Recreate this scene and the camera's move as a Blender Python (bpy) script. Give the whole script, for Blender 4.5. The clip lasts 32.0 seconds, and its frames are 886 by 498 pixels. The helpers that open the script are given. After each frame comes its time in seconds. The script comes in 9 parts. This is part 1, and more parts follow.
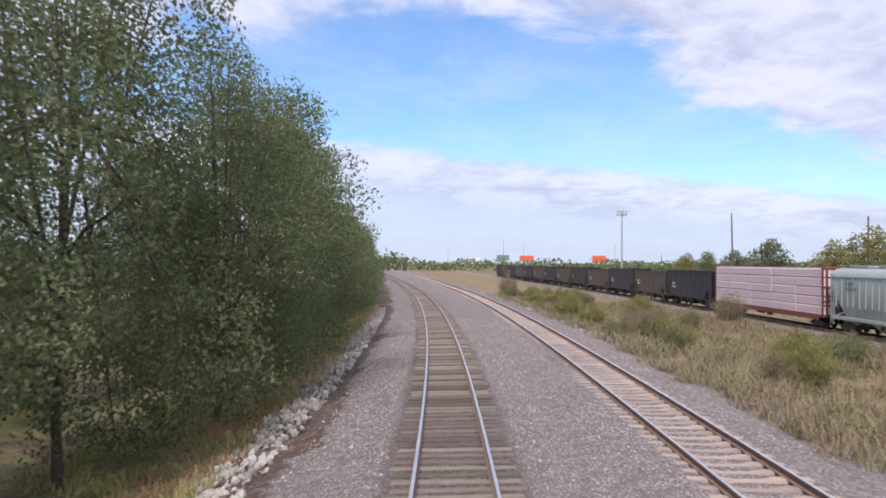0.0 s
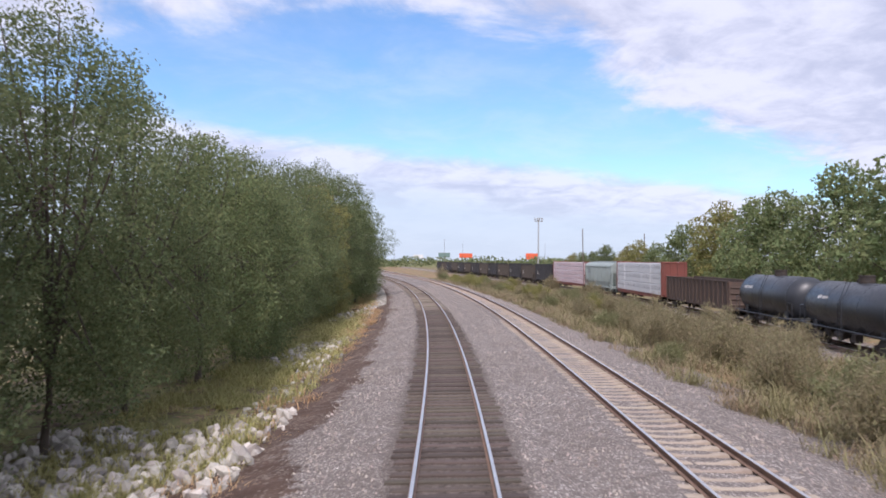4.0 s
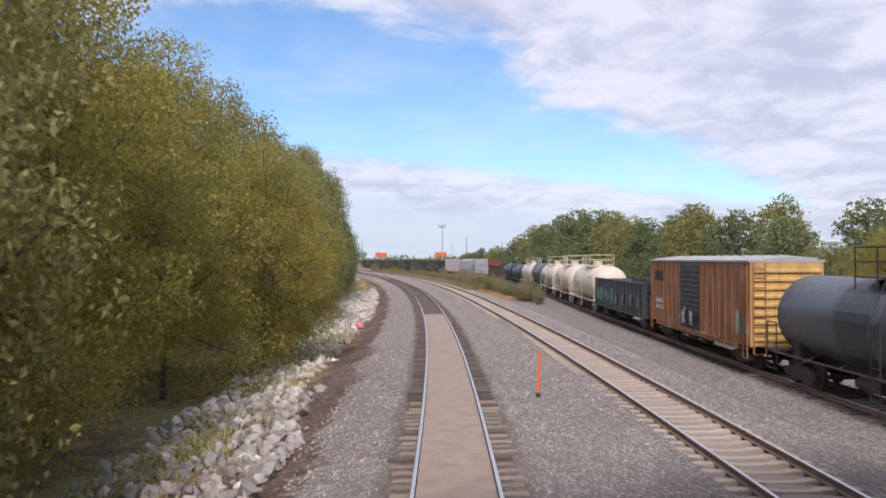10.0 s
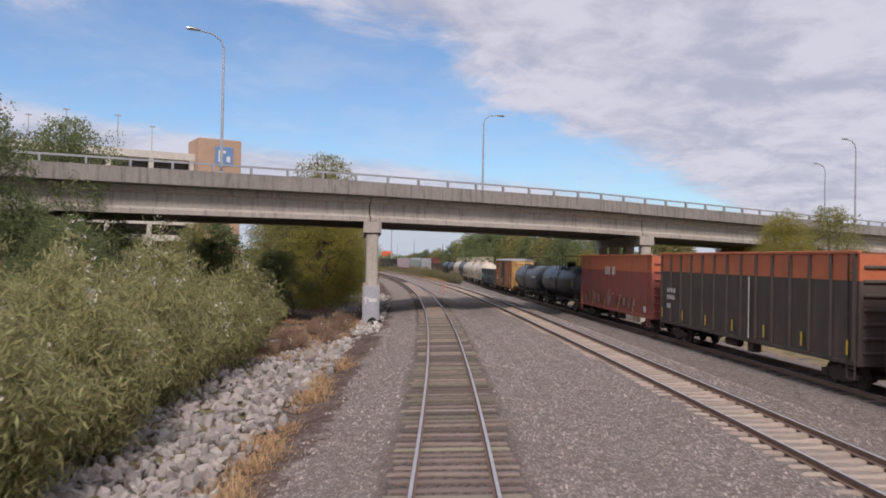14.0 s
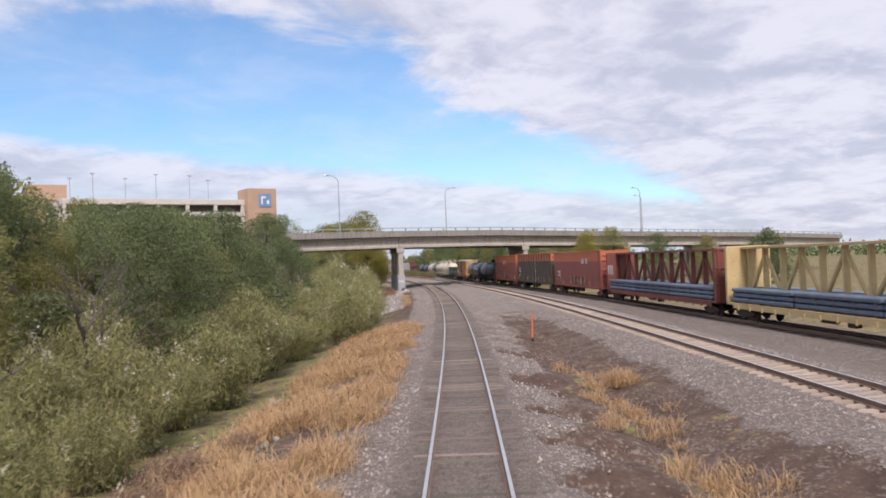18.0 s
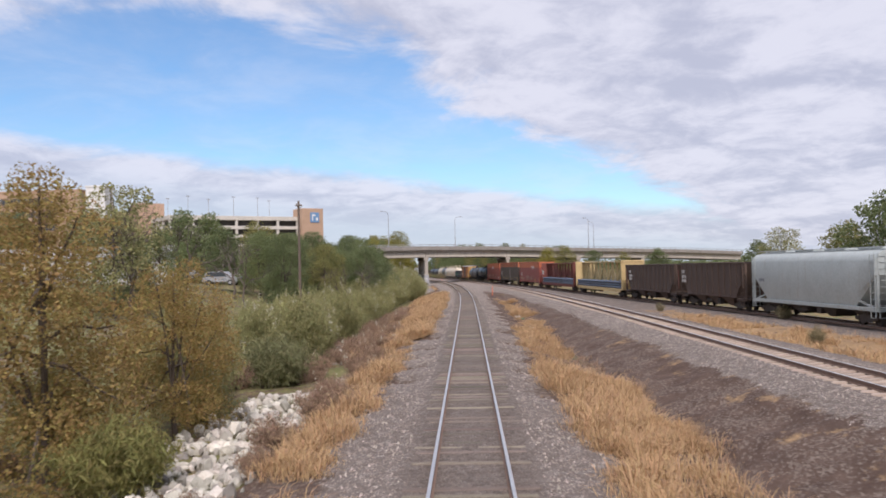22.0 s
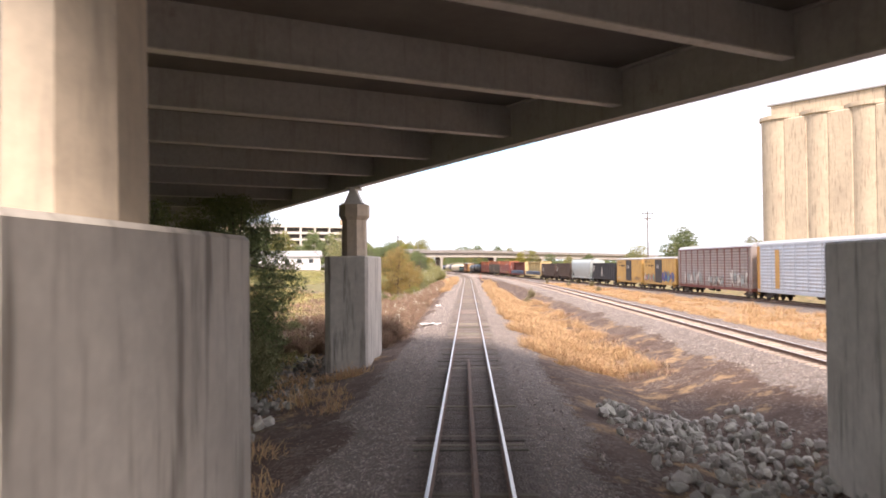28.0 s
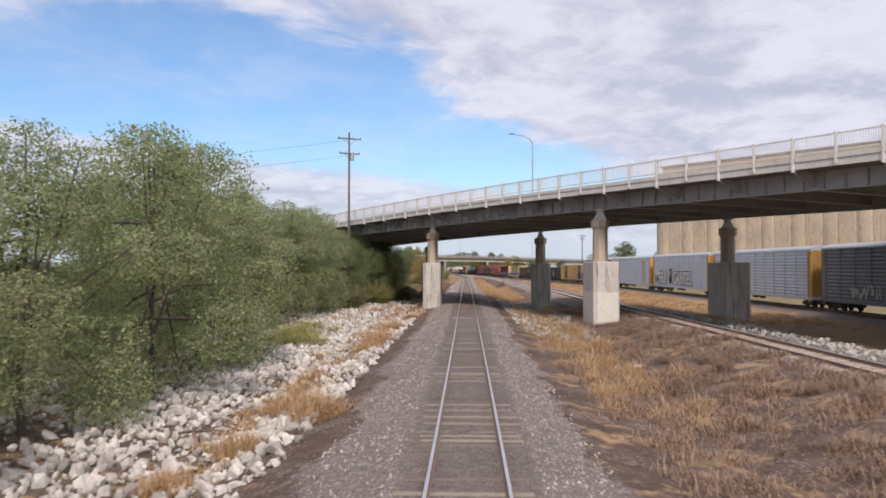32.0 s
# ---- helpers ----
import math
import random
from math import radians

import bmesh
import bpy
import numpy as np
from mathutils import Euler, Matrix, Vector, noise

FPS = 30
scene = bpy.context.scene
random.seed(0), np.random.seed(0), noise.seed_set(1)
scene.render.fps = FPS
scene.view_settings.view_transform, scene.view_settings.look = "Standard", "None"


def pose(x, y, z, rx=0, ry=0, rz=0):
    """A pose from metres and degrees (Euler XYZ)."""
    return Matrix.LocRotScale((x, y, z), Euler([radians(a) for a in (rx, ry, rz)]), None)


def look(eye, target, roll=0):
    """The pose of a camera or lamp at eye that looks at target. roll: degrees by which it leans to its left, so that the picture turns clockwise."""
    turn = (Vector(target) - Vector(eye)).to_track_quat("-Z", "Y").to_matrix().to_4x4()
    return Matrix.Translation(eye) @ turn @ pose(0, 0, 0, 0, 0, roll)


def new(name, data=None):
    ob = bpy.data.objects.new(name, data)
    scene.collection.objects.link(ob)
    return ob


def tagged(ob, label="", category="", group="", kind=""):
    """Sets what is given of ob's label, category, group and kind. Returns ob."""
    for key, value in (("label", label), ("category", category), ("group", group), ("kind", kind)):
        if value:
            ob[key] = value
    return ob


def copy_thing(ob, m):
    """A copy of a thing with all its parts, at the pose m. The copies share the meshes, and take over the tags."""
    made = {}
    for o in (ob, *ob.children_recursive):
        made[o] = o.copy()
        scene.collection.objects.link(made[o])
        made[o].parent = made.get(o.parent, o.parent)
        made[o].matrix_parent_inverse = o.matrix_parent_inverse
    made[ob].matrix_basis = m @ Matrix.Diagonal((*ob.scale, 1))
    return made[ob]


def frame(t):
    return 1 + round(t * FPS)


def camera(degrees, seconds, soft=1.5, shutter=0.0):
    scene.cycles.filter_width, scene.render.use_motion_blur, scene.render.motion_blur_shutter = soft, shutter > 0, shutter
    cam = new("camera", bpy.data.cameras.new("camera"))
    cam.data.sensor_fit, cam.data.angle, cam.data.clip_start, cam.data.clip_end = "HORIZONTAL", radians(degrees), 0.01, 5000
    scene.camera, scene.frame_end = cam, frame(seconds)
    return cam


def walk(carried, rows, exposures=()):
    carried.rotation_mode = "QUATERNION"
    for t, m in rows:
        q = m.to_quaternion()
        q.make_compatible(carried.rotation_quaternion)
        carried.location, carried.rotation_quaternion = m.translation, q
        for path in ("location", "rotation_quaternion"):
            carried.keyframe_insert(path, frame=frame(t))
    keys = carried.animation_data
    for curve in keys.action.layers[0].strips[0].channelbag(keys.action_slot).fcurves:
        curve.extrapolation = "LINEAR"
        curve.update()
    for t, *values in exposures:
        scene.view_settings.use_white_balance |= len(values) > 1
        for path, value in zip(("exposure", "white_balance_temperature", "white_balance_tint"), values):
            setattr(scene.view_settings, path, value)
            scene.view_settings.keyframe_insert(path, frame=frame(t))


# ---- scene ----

# ---- the camera and its way: it looks back along the line from the rear of a train ----
cam = camera(58.15, 32.0, 1.75, 0.14)
EXPOSURES = [(0, 0.15, 5900, 21), (6, 0.17, 5950, 21), (9.9, 0.12, 6050, 19), (10.4, 0.51, 6500, 18), (10.9, 1.7, 6750, 19), (11.5, 1.7, 6750, 18), (12.0, 0.74, 6600, 17), (12.5, 0.26, 6400, 18), (13.2, -0.27, 6300, 20), (14.6, -0.25, 6300, 20), (16.6, 0.09, 6300, 18), (20, 0, 6200, 18),
             (27.2, -0.04, 6200, 18), (28.0, 1.16, 6750, 21), (28.5, 1.16, 6850, 22), (29.0, 0.81, 6750, 21), (29.5, 0.36, 6450, 18), (30.2, -0.06, 6300, 18), (31.0, -0.14, 6300, 18), (32, 0.01, 6300, 18)]
PATH = [
    (0, (-0.081, 0.000, 3.974), (-0.435, 19.994, 4.310), 0.40),
    (0.5, (-0.122, -9.207, 3.975), (-0.304, 10.790, 4.273), 0.46),
    (1, (-0.247, -18.351, 3.975), (-0.260, 1.648, 4.184), 0.62),
    (1.5, (-0.456, -27.431, 3.975), (-0.284, -7.433, 4.168), 0.74),
    (2, (-0.747, -36.448, 3.975), (-0.376, -16.452, 4.191), 0.55),
    (2.5, (-1.120, -45.399, 3.975), (-0.581, -25.408, 4.208), 0.33),
    (3, (-1.571, -54.285, 3.975), (-0.853, -34.300, 4.238), 0.24),
    (3.5, (-2.101, -63.104, 3.975), (-1.200, -43.127, 4.253), 0.39),
    (4, (-2.706, -71.857, 3.975), (-1.621, -51.888, 4.248), 0.41),
    (4.5, (-3.389, -80.543, 3.975), (-2.119, -60.585, 4.243), 0.44),
    (5, (-4.146, -89.163, 3.975), (-2.692, -69.218, 4.237), 0.48),
    (5.5, (-4.975, -97.716, 3.975), (-3.337, -77.785, 4.232), 0.53),
    (6, (-5.877, -106.202, 3.975), (-4.067, -86.286, 4.249), 0.20),
    (6.5, (-6.849, -114.620, 3.975), (-4.842, -94.724, 4.284), 0.88),
    (7, (-7.889, -122.970, 3.975), (-5.705, -103.094, 4.370), 0.40),
    (7.5, (-8.998, -131.251, 3.975), (-6.648, -111.393, 4.364), 0.69),
    (8, (-10.173, -139.462, 3.975), (-7.658, -119.623, 4.257), 0.43),
    (8.5, (-11.422, -147.660, 3.975), (-8.720, -127.845, 4.242), 0.08),
    (9, (-12.755, -155.899, 3.975), (-9.849, -136.113, 4.258), -0.07),
    (9.5, (-14.183, -164.178, 3.975), (-11.073, -144.423, 4.249), -0.16),
    (10, (-15.699, -172.495, 3.975), (-12.411, -152.769, 4.215), -0.10),
    (10.5, (-17.301, -180.852, 3.974), (-13.837, -161.155, 4.184), 0.78),
    (11, (-18.992, -189.246, 3.974), (-15.369, -169.579, 4.189), 1.05),
    (11.5, (-20.771, -197.678, 3.974), (-16.976, -178.043, 4.185), 1.17),
    (12, (-22.637, -206.146, 3.974), (-18.635, -186.552, 4.204), 0.57),
    (12.5, (-24.599, -214.673, 3.973), (-20.436, -195.113, 4.251), 0.62),
    (13, (-26.657, -223.283, 3.973), (-22.344, -203.756, 4.251), 0.79),
    (13.5, (-28.793, -231.979, 3.974), (-24.311, -212.490, 4.217), 1.25),
    (14, (-31.029, -240.757, 3.974), (-26.354, -221.312, 4.206), 1.13),
    (14.5, (-33.365, -249.615, 3.975), (-28.498, -230.217, 4.218), 0.66),
    (15, (-35.796, -258.553, 3.975), (-30.804, -239.188, 4.219), 0.16),
    (15.5, (-38.322, -267.572, 3.975), (-33.213, -248.237, 4.221), -0.34),
    (16, (-40.942, -276.672, 3.975), (-35.724, -257.366, 4.222), -0.82),
    (16.5, (-43.627, -285.775, 3.975), (-38.321, -266.493, 4.223), -1.26),
    (17, (-46.343, -294.808, 3.975), (-40.925, -275.558, 4.228), -1.58),
    (17.5, (-49.080, -303.774, 3.975), (-43.626, -284.534, 4.240), -2.20),
    (18, (-51.826, -312.676, 3.975), (-46.349, -293.443, 4.282), -2.29),
    (18.5, (-54.572, -321.517, 3.975), (-49.098, -302.285, 4.363), -2.36),
    (19, (-57.325, -330.295, 3.975), (-51.844, -311.066, 4.436), -2.40),
    (19.5, (-60.069, -339.014, 3.975), (-54.598, -319.782, 4.408), -2.05),
    (20, (-62.799, -347.677, 3.975), (-57.336, -328.442, 4.402), -1.73),
    (20.5, (-65.525, -356.325, 3.975), (-60.063, -337.092, 4.474), -1.81),
    (21, (-68.260, -365.002, 3.975), (-62.814, -345.764, 4.480), -1.43),
    (21.5, (-71.000, -373.708, 3.975), (-65.568, -354.466, 4.442), -1.31),
    (22, (-73.742, -382.445, 3.975), (-68.327, -363.197, 4.416), -1.40),
    (22.5, (-76.489, -391.211, 3.975), (-71.077, -371.962, 4.437), -1.88),
    (23, (-79.244, -400.006, 3.975), (-73.839, -380.757, 4.490), -1.62),
    (23.5, (-82.007, -408.829, 3.975), (-76.589, -389.584, 4.501), -1.21),
    (24, (-84.780, -417.680, 3.975), (-79.364, -398.434, 4.477), -1.13),
    (24.5, (-87.568, -426.569, 3.975), (-82.148, -407.325, 4.511), -1.08),
    (25, (-90.375, -435.508, 3.975), (-84.981, -416.257, 4.525), -1.04),
    (25.5, (-93.201, -444.496, 3.975), (-87.808, -425.244, 4.500), -1.04),
    (26, (-96.045, -453.533, 3.975), (-90.646, -434.281, 4.411), -1.17),
    (26.5, (-98.906, -462.621, 3.975), (-93.503, -443.367, 4.292), -0.91),
    (27, (-101.784, -471.758, 3.975), (-96.382, -452.504, 4.307), -0.81),
    (27.5, (-104.678, -480.946, 3.975), (-99.278, -461.692, 4.323), -0.71),
    (28, (-107.586, -490.184, 3.975), (-102.191, -470.929, 4.338), -0.61),
    (28.5, (-110.518, -499.505, 3.975), (-105.125, -480.250, 4.353), -0.53),
    (29, (-113.486, -508.941, 3.975), (-108.106, -489.684, 4.471), -1.02),
    (29.5, (-116.492, -518.490, 3.975), (-111.117, -499.231, 4.422), -0.72),
    (30, (-119.537, -528.152, 3.975), (-114.140, -508.899, 4.412), -0.53),
    (30.5, (-122.622, -537.927, 3.975), (-117.206, -518.680, 4.439), -0.48),
    (31, (-125.750, -547.814, 3.975), (-120.319, -528.573, 4.492), -0.39),
    (31.5, (-128.922, -557.813, 3.975), (-123.473, -538.576, 4.465), -0.15),
    (32, (-132.141, -567.923, 3.975), (-126.697, -548.683, 4.412), 0.05),
]
walk(cam, [(t, look(eye, target, roll)) for t, eye, target, roll in PATH], EXPOSURES)

# ---- sky and sun ----
SUN_FROM = Vector((-0.15, -0.67, 0.73)).normalized()
world = bpy.data.worlds.new("sky")
scene.world = world
world.use_nodes = True


def sky_nodes():
    nt = world.node_tree
    nt.nodes.clear()

    def node(kind, **put):
        n = nt.nodes.new(kind)
        for key, val in put.items():
            n.inputs[key].default_value = val
        return n

    def math_(op, a, b=0.0, c=0.0, clamp=False):
        n = nt.nodes.new("ShaderNodeMath")
        n.operation, n.use_clamp = op, clamp
        for i, v in enumerate((a, b, c)):
            if isinstance(v, (int, float)):
                n.inputs[i].default_value = v
            else:
                nt.links.new(v, n.inputs[i])
        return n.outputs[0]

    def step(v, lo, hi):
        n = nt.nodes.new("ShaderNodeMapRange")
        n.interpolation_type = "SMOOTHSTEP"
        n.inputs["From Min"].default_value, n.inputs["From Max"].default_value = lo, hi
        nt.links.new(v, n.inputs["Value"])
        return n.outputs[0]

    sky = nt.nodes.new("ShaderNodeTexSky")
    sky.sky_type, sky.sun_disc = "NISHITA", False
    sky.sun_elevation = math.asin(SUN_FROM.z)
    sky.sun_rotation = math.atan2(SUN_FROM.x, SUN_FROM.y)
    sky.air_density, sky.dust_density, sky.ozone_density = 1.0, 0.6, 2.0
    co = nt.nodes.new("ShaderNodeTexCoord")
    sep = nt.nodes.new("ShaderNodeSeparateXYZ")
    nt.links.new(co.outputs["Generated"], sep.inputs[0])
    x, y, z = sep.outputs
    high = math_("MULTIPLY", math_("ARCSINE", z), 57.3)
    side = math_("MULTIPLY", math_("ARCTAN2", x, y), 57.3)
    # cloud texture, seen in perspective on a high layer
    den = math_("ADD", math_("MAXIMUM", z, 0.0), 0.20)
    flat = nt.nodes.new("ShaderNodeCombineXYZ")
    nt.links.new(math_("DIVIDE", x, den), flat.inputs[0])
    nt.links.new(math_("DIVIDE", y, den), flat.inputs[1])

    def cloud(scale, detail, rough, twist, seed):
        n = node("ShaderNodeTexNoise", Scale=scale, Detail=detail, Roughness=rough, Distortion=twist)
        shift = nt.nodes.new("ShaderNodeVectorMath")
        shift.operation = "ADD"
        shift.inputs[1].default_value = (seed, seed * 0.7, 0)
        nt.links.new(flat.outputs[0], shift.inputs[0])
        nt.links.new(shift.outputs[0], n.inputs["Vector"])
        return n.outputs["Fac"]

    big, fine, puff = cloud(0.9, 4, 0.55, 0.4, 3.1), cloud(2.6, 9, 0.62, 0.35, 8.0), cloud(6.0, 7, 0.6, 0.5, 15.0)
    rag = math_("ADD", math_("MULTIPLY", math_("SUBTRACT", big, 0.5), 7.0), math_("MULTIPLY", math_("SUBTRACT", fine, 0.5), 11.0))
    off = math_("ADD", side, 4.0)
    upper = math_("SUBTRACT", 16.6, math_("MULTIPLY", math_("MULTIPLY", off, off), 0.0102))
    lower = math_("SUBTRACT", 8.7, math_("MULTIPLY", math_("ADD", side, 8.0), 0.11))
    rag_low = math_("MULTIPLY", rag, 0.28)
    above = step(math_("ADD", math_("SUBTRACT", high, upper), rag), -1.2, 2.2)
    deep = math_("ADD", math_("SUBTRACT", lower, high), rag_low)
    below = step(deep, -0.5, 1.3)
    mask = math_("MAXIMUM", math_("MULTIPLY", above, 0.95), math_("MULTIPLY", below, 0.90))
    mask = math_("MAXIMUM", mask, math_("ADD", math_("MULTIPLY", math_("SUBTRACT", fine, 0.5), 0.8), 0.12))
    thick = step(math_("ADD", math_("MULTIPLY", fine, 0.6), math_("MULTIPLY", puff, 0.4)), 0.38, 0.60)
    shade = nt.nodes.new("ShaderNodeMix")
    shade.data_type = "RGBA"
    shade.inputs["A"].default_value, shade.inputs["B"].default_value = CLOUD_DARK, CLOUD_LIGHT
    nt.links.new(thick, shade.inputs["Factor"])
    # the low veil turns from a white rim to a pale blue-grey towards the horizon
    veil = nt.nodes.new("ShaderNodeMix")
    veil.data_type = "RGBA"
    veil.inputs["B"].default_value = CLOUD_LOW
    nt.links.new(shade.outputs["Result"], veil.inputs["A"])
    nt.links.new(math_("MULTIPLY", step(deep, 1.6, 4.2), 0.85), veil.inputs["Factor"])
    shade = veil
    scaled = nt.nodes.new("ShaderNodeMix")
    scaled.data_type, scaled.blend_type = "RGBA", "MULTIPLY"
    scaled.inputs["Factor"].default_value = 1.0
    scaled.inputs["B"].default_value = (SKY_GAIN * 0.80, SKY_GAIN * 0.99, SKY_GAIN * 1.06, 1)
    nt.links.new(sky.outputs[0], scaled.inputs["A"])
    mix = nt.nodes.new("ShaderNodeMix")
    mix.data_type = "RGBA"
    nt.links.new(mask, mix.inputs["Factor"])
    nt.links.new(scaled.outputs["Result"], mix.inputs["A"])
    nt.links.new(shade.outputs["Result"], mix.inputs["B"])
    bg = node("ShaderNodeBackground", Strength=1.0)
    nt.links.new(mix.outputs["Result"], bg.inputs["Color"])
    out = nt.nodes.new("ShaderNodeOutputWorld")
    nt.links.new(bg.outputs[0], out.inputs["Surface"])


SKY_GAIN = 0.140
CLOUD_DARK, CLOUD_LIGHT, CLOUD_LOW = (0.545, 0.57, 0.65, 1), (0.79, 0.80, 0.84, 1), (0.60, 0.68, 0.745, 1)
sky_nodes()
sun = new("sun", bpy.data.lights.new("sun", "SUN"))
sun.data.energy, sun.data.angle, sun.data.color = 3.5, radians(13), (1.0, 0.90, 0.79)
sun.matrix_world = look((0, 0, 60), Vector((0, 0, 60)) - SUN_FROM)

# ---- the line of the track: s metres along it, d metres to its right, seen the way the camera looks ----
KNOT = [396, 264, 158, 79, 0, -79, -158, -224, -277, -330, -383, -436, -502, -581]
BEND = [0.1117, 0.1171, 0.1837, 0.8766, 1.0125, 1.0487, 1.1092, 1.0233, 0.7104, 0.0695, -0.0536, 0.0472, -0.0168, 0.1037]
CANT = [0.315, 0.394, 0.592, 1.575, 1.488, 1.157, 1.052, 2.238, 0.609, -0.617, -0.086, 0.039, 0.142, 0.061]
SS = np.arange(1000.0, -801.0, -1.0)
ZERO = 1000


def table(pairs, soft=0):
    """A smooth function of s through (s, value) pairs."""
    a = sorted(pairs)
    v = np.interp(SS, [p[0] for p in a], [p[1] for p in a])
    if soft:
        n = int(soft * 3)
        w = np.exp(-0.5 * (np.arange(-n, n + 1) / soft) ** 2)
        v = np.convolve(np.pad(v, n, mode="edge"), w / w.sum(), mode="valid")
    return v


def along(values, s):
    return np.interp(-np.asarray(s, float), -SS, values)


_bend = np.interp(-SS, -np.array(KNOT, float), BEND) / 1000
_yaw = np.concatenate([[0], np.cumsum(-(_bend[1:] + _bend[:-1]) / 2)])
_yaw -= _yaw[ZERO]
_dx, _dy = -np.sin(_yaw), np.cos(_yaw)
_x = np.concatenate([[0], np.cumsum(-(_dx[1:] + _dx[:-1]) / 2)])
_y = np.concatenate([[0], np.cumsum(-(_dy[1:] + _dy[:-1]) / 2)])
_x -= _x[ZERO]
_y -= _y[ZERO]
_cant = np.radians(np.interp(-SS, -np.array(KNOT, float), CANT))
T2 = table([(420, 16), (300, 11), (220, 8.5), (150, 7.0), (98, 6.5), (62, 6.1), (25, 5.7), (0, 5.5), (-40, 5.15), (-110, 5.2), (-140, 5.7), (-175, 6.3), (-200, 6.9), (-225, 8.1),
            (-265, 9.8), (-330, 12.2), (-396, 13.5), (-440, 14.0), (-475, 14.1), (-500, 14.4), (-528, 15.2), (-600, 16.0), (-760, 17.2)], 12)
Z2 = table([(60, 0.06), (0, 0.06), (-260, 0), (-370, 0.15), (-700, 0.18)], 20)
T3 = table([(700, 74), (396, 52), (264, 44), (158, 38), (84, 33.4), (41, 31.2), (0, 27), (-40, 22.5), (-76, 17.9), (-92, 16.1), (-112, 14.6), (-143, 13.5),
            (-172, 13.8), (-198, 14.9), (-234, 17.4), (-264, 19), (-290, 20.9), (-321, 24.2), (-343, 26.4), (-396, 30.7), (-422, 32.3), (-475, 34.3),
            (-554, 35.5), (-634, 37), (-800, 40)], 7)
Z3 = table([(200, -1.3), (84, -1.2), (0, -1.0), (-80, -0.7), (-150, -0.6), (-260, -0.6), (-340, -0.4), (-480, -0.1), (-700, 0)], 15)


def spot(s, d, z=0.0):
    """World places for s, d, z (numbers or arrays)."""
    w = along(_yaw, s)
    return np.stack(np.broadcast_arrays(along(_x, s) + d * np.cos(w), along(_y, s) + d * np.sin(w), z + 0.0 * w), -1)


def heading(s, offs=None):
    """Yaw, in radians, of the line itself or of one that runs beside it at the distances offs."""
    w = float(along(_yaw, s))
    if offs is None:
        return w
    a, b = spot(s + 1, float(along(offs, s + 1))), spot(s - 1, float(along(offs, s - 1)))
    return math.atan2(-(a[0] - b[0]), a[1] - b[1])


def lean(s, d):
    """Height of the tilted track bed, d metres off the line."""
    return np.clip(d, -2.6, 2.6) * np.sin(along(_cant, s)) * np.clip(1.6 - np.abs(d) / 5, 0, 1)

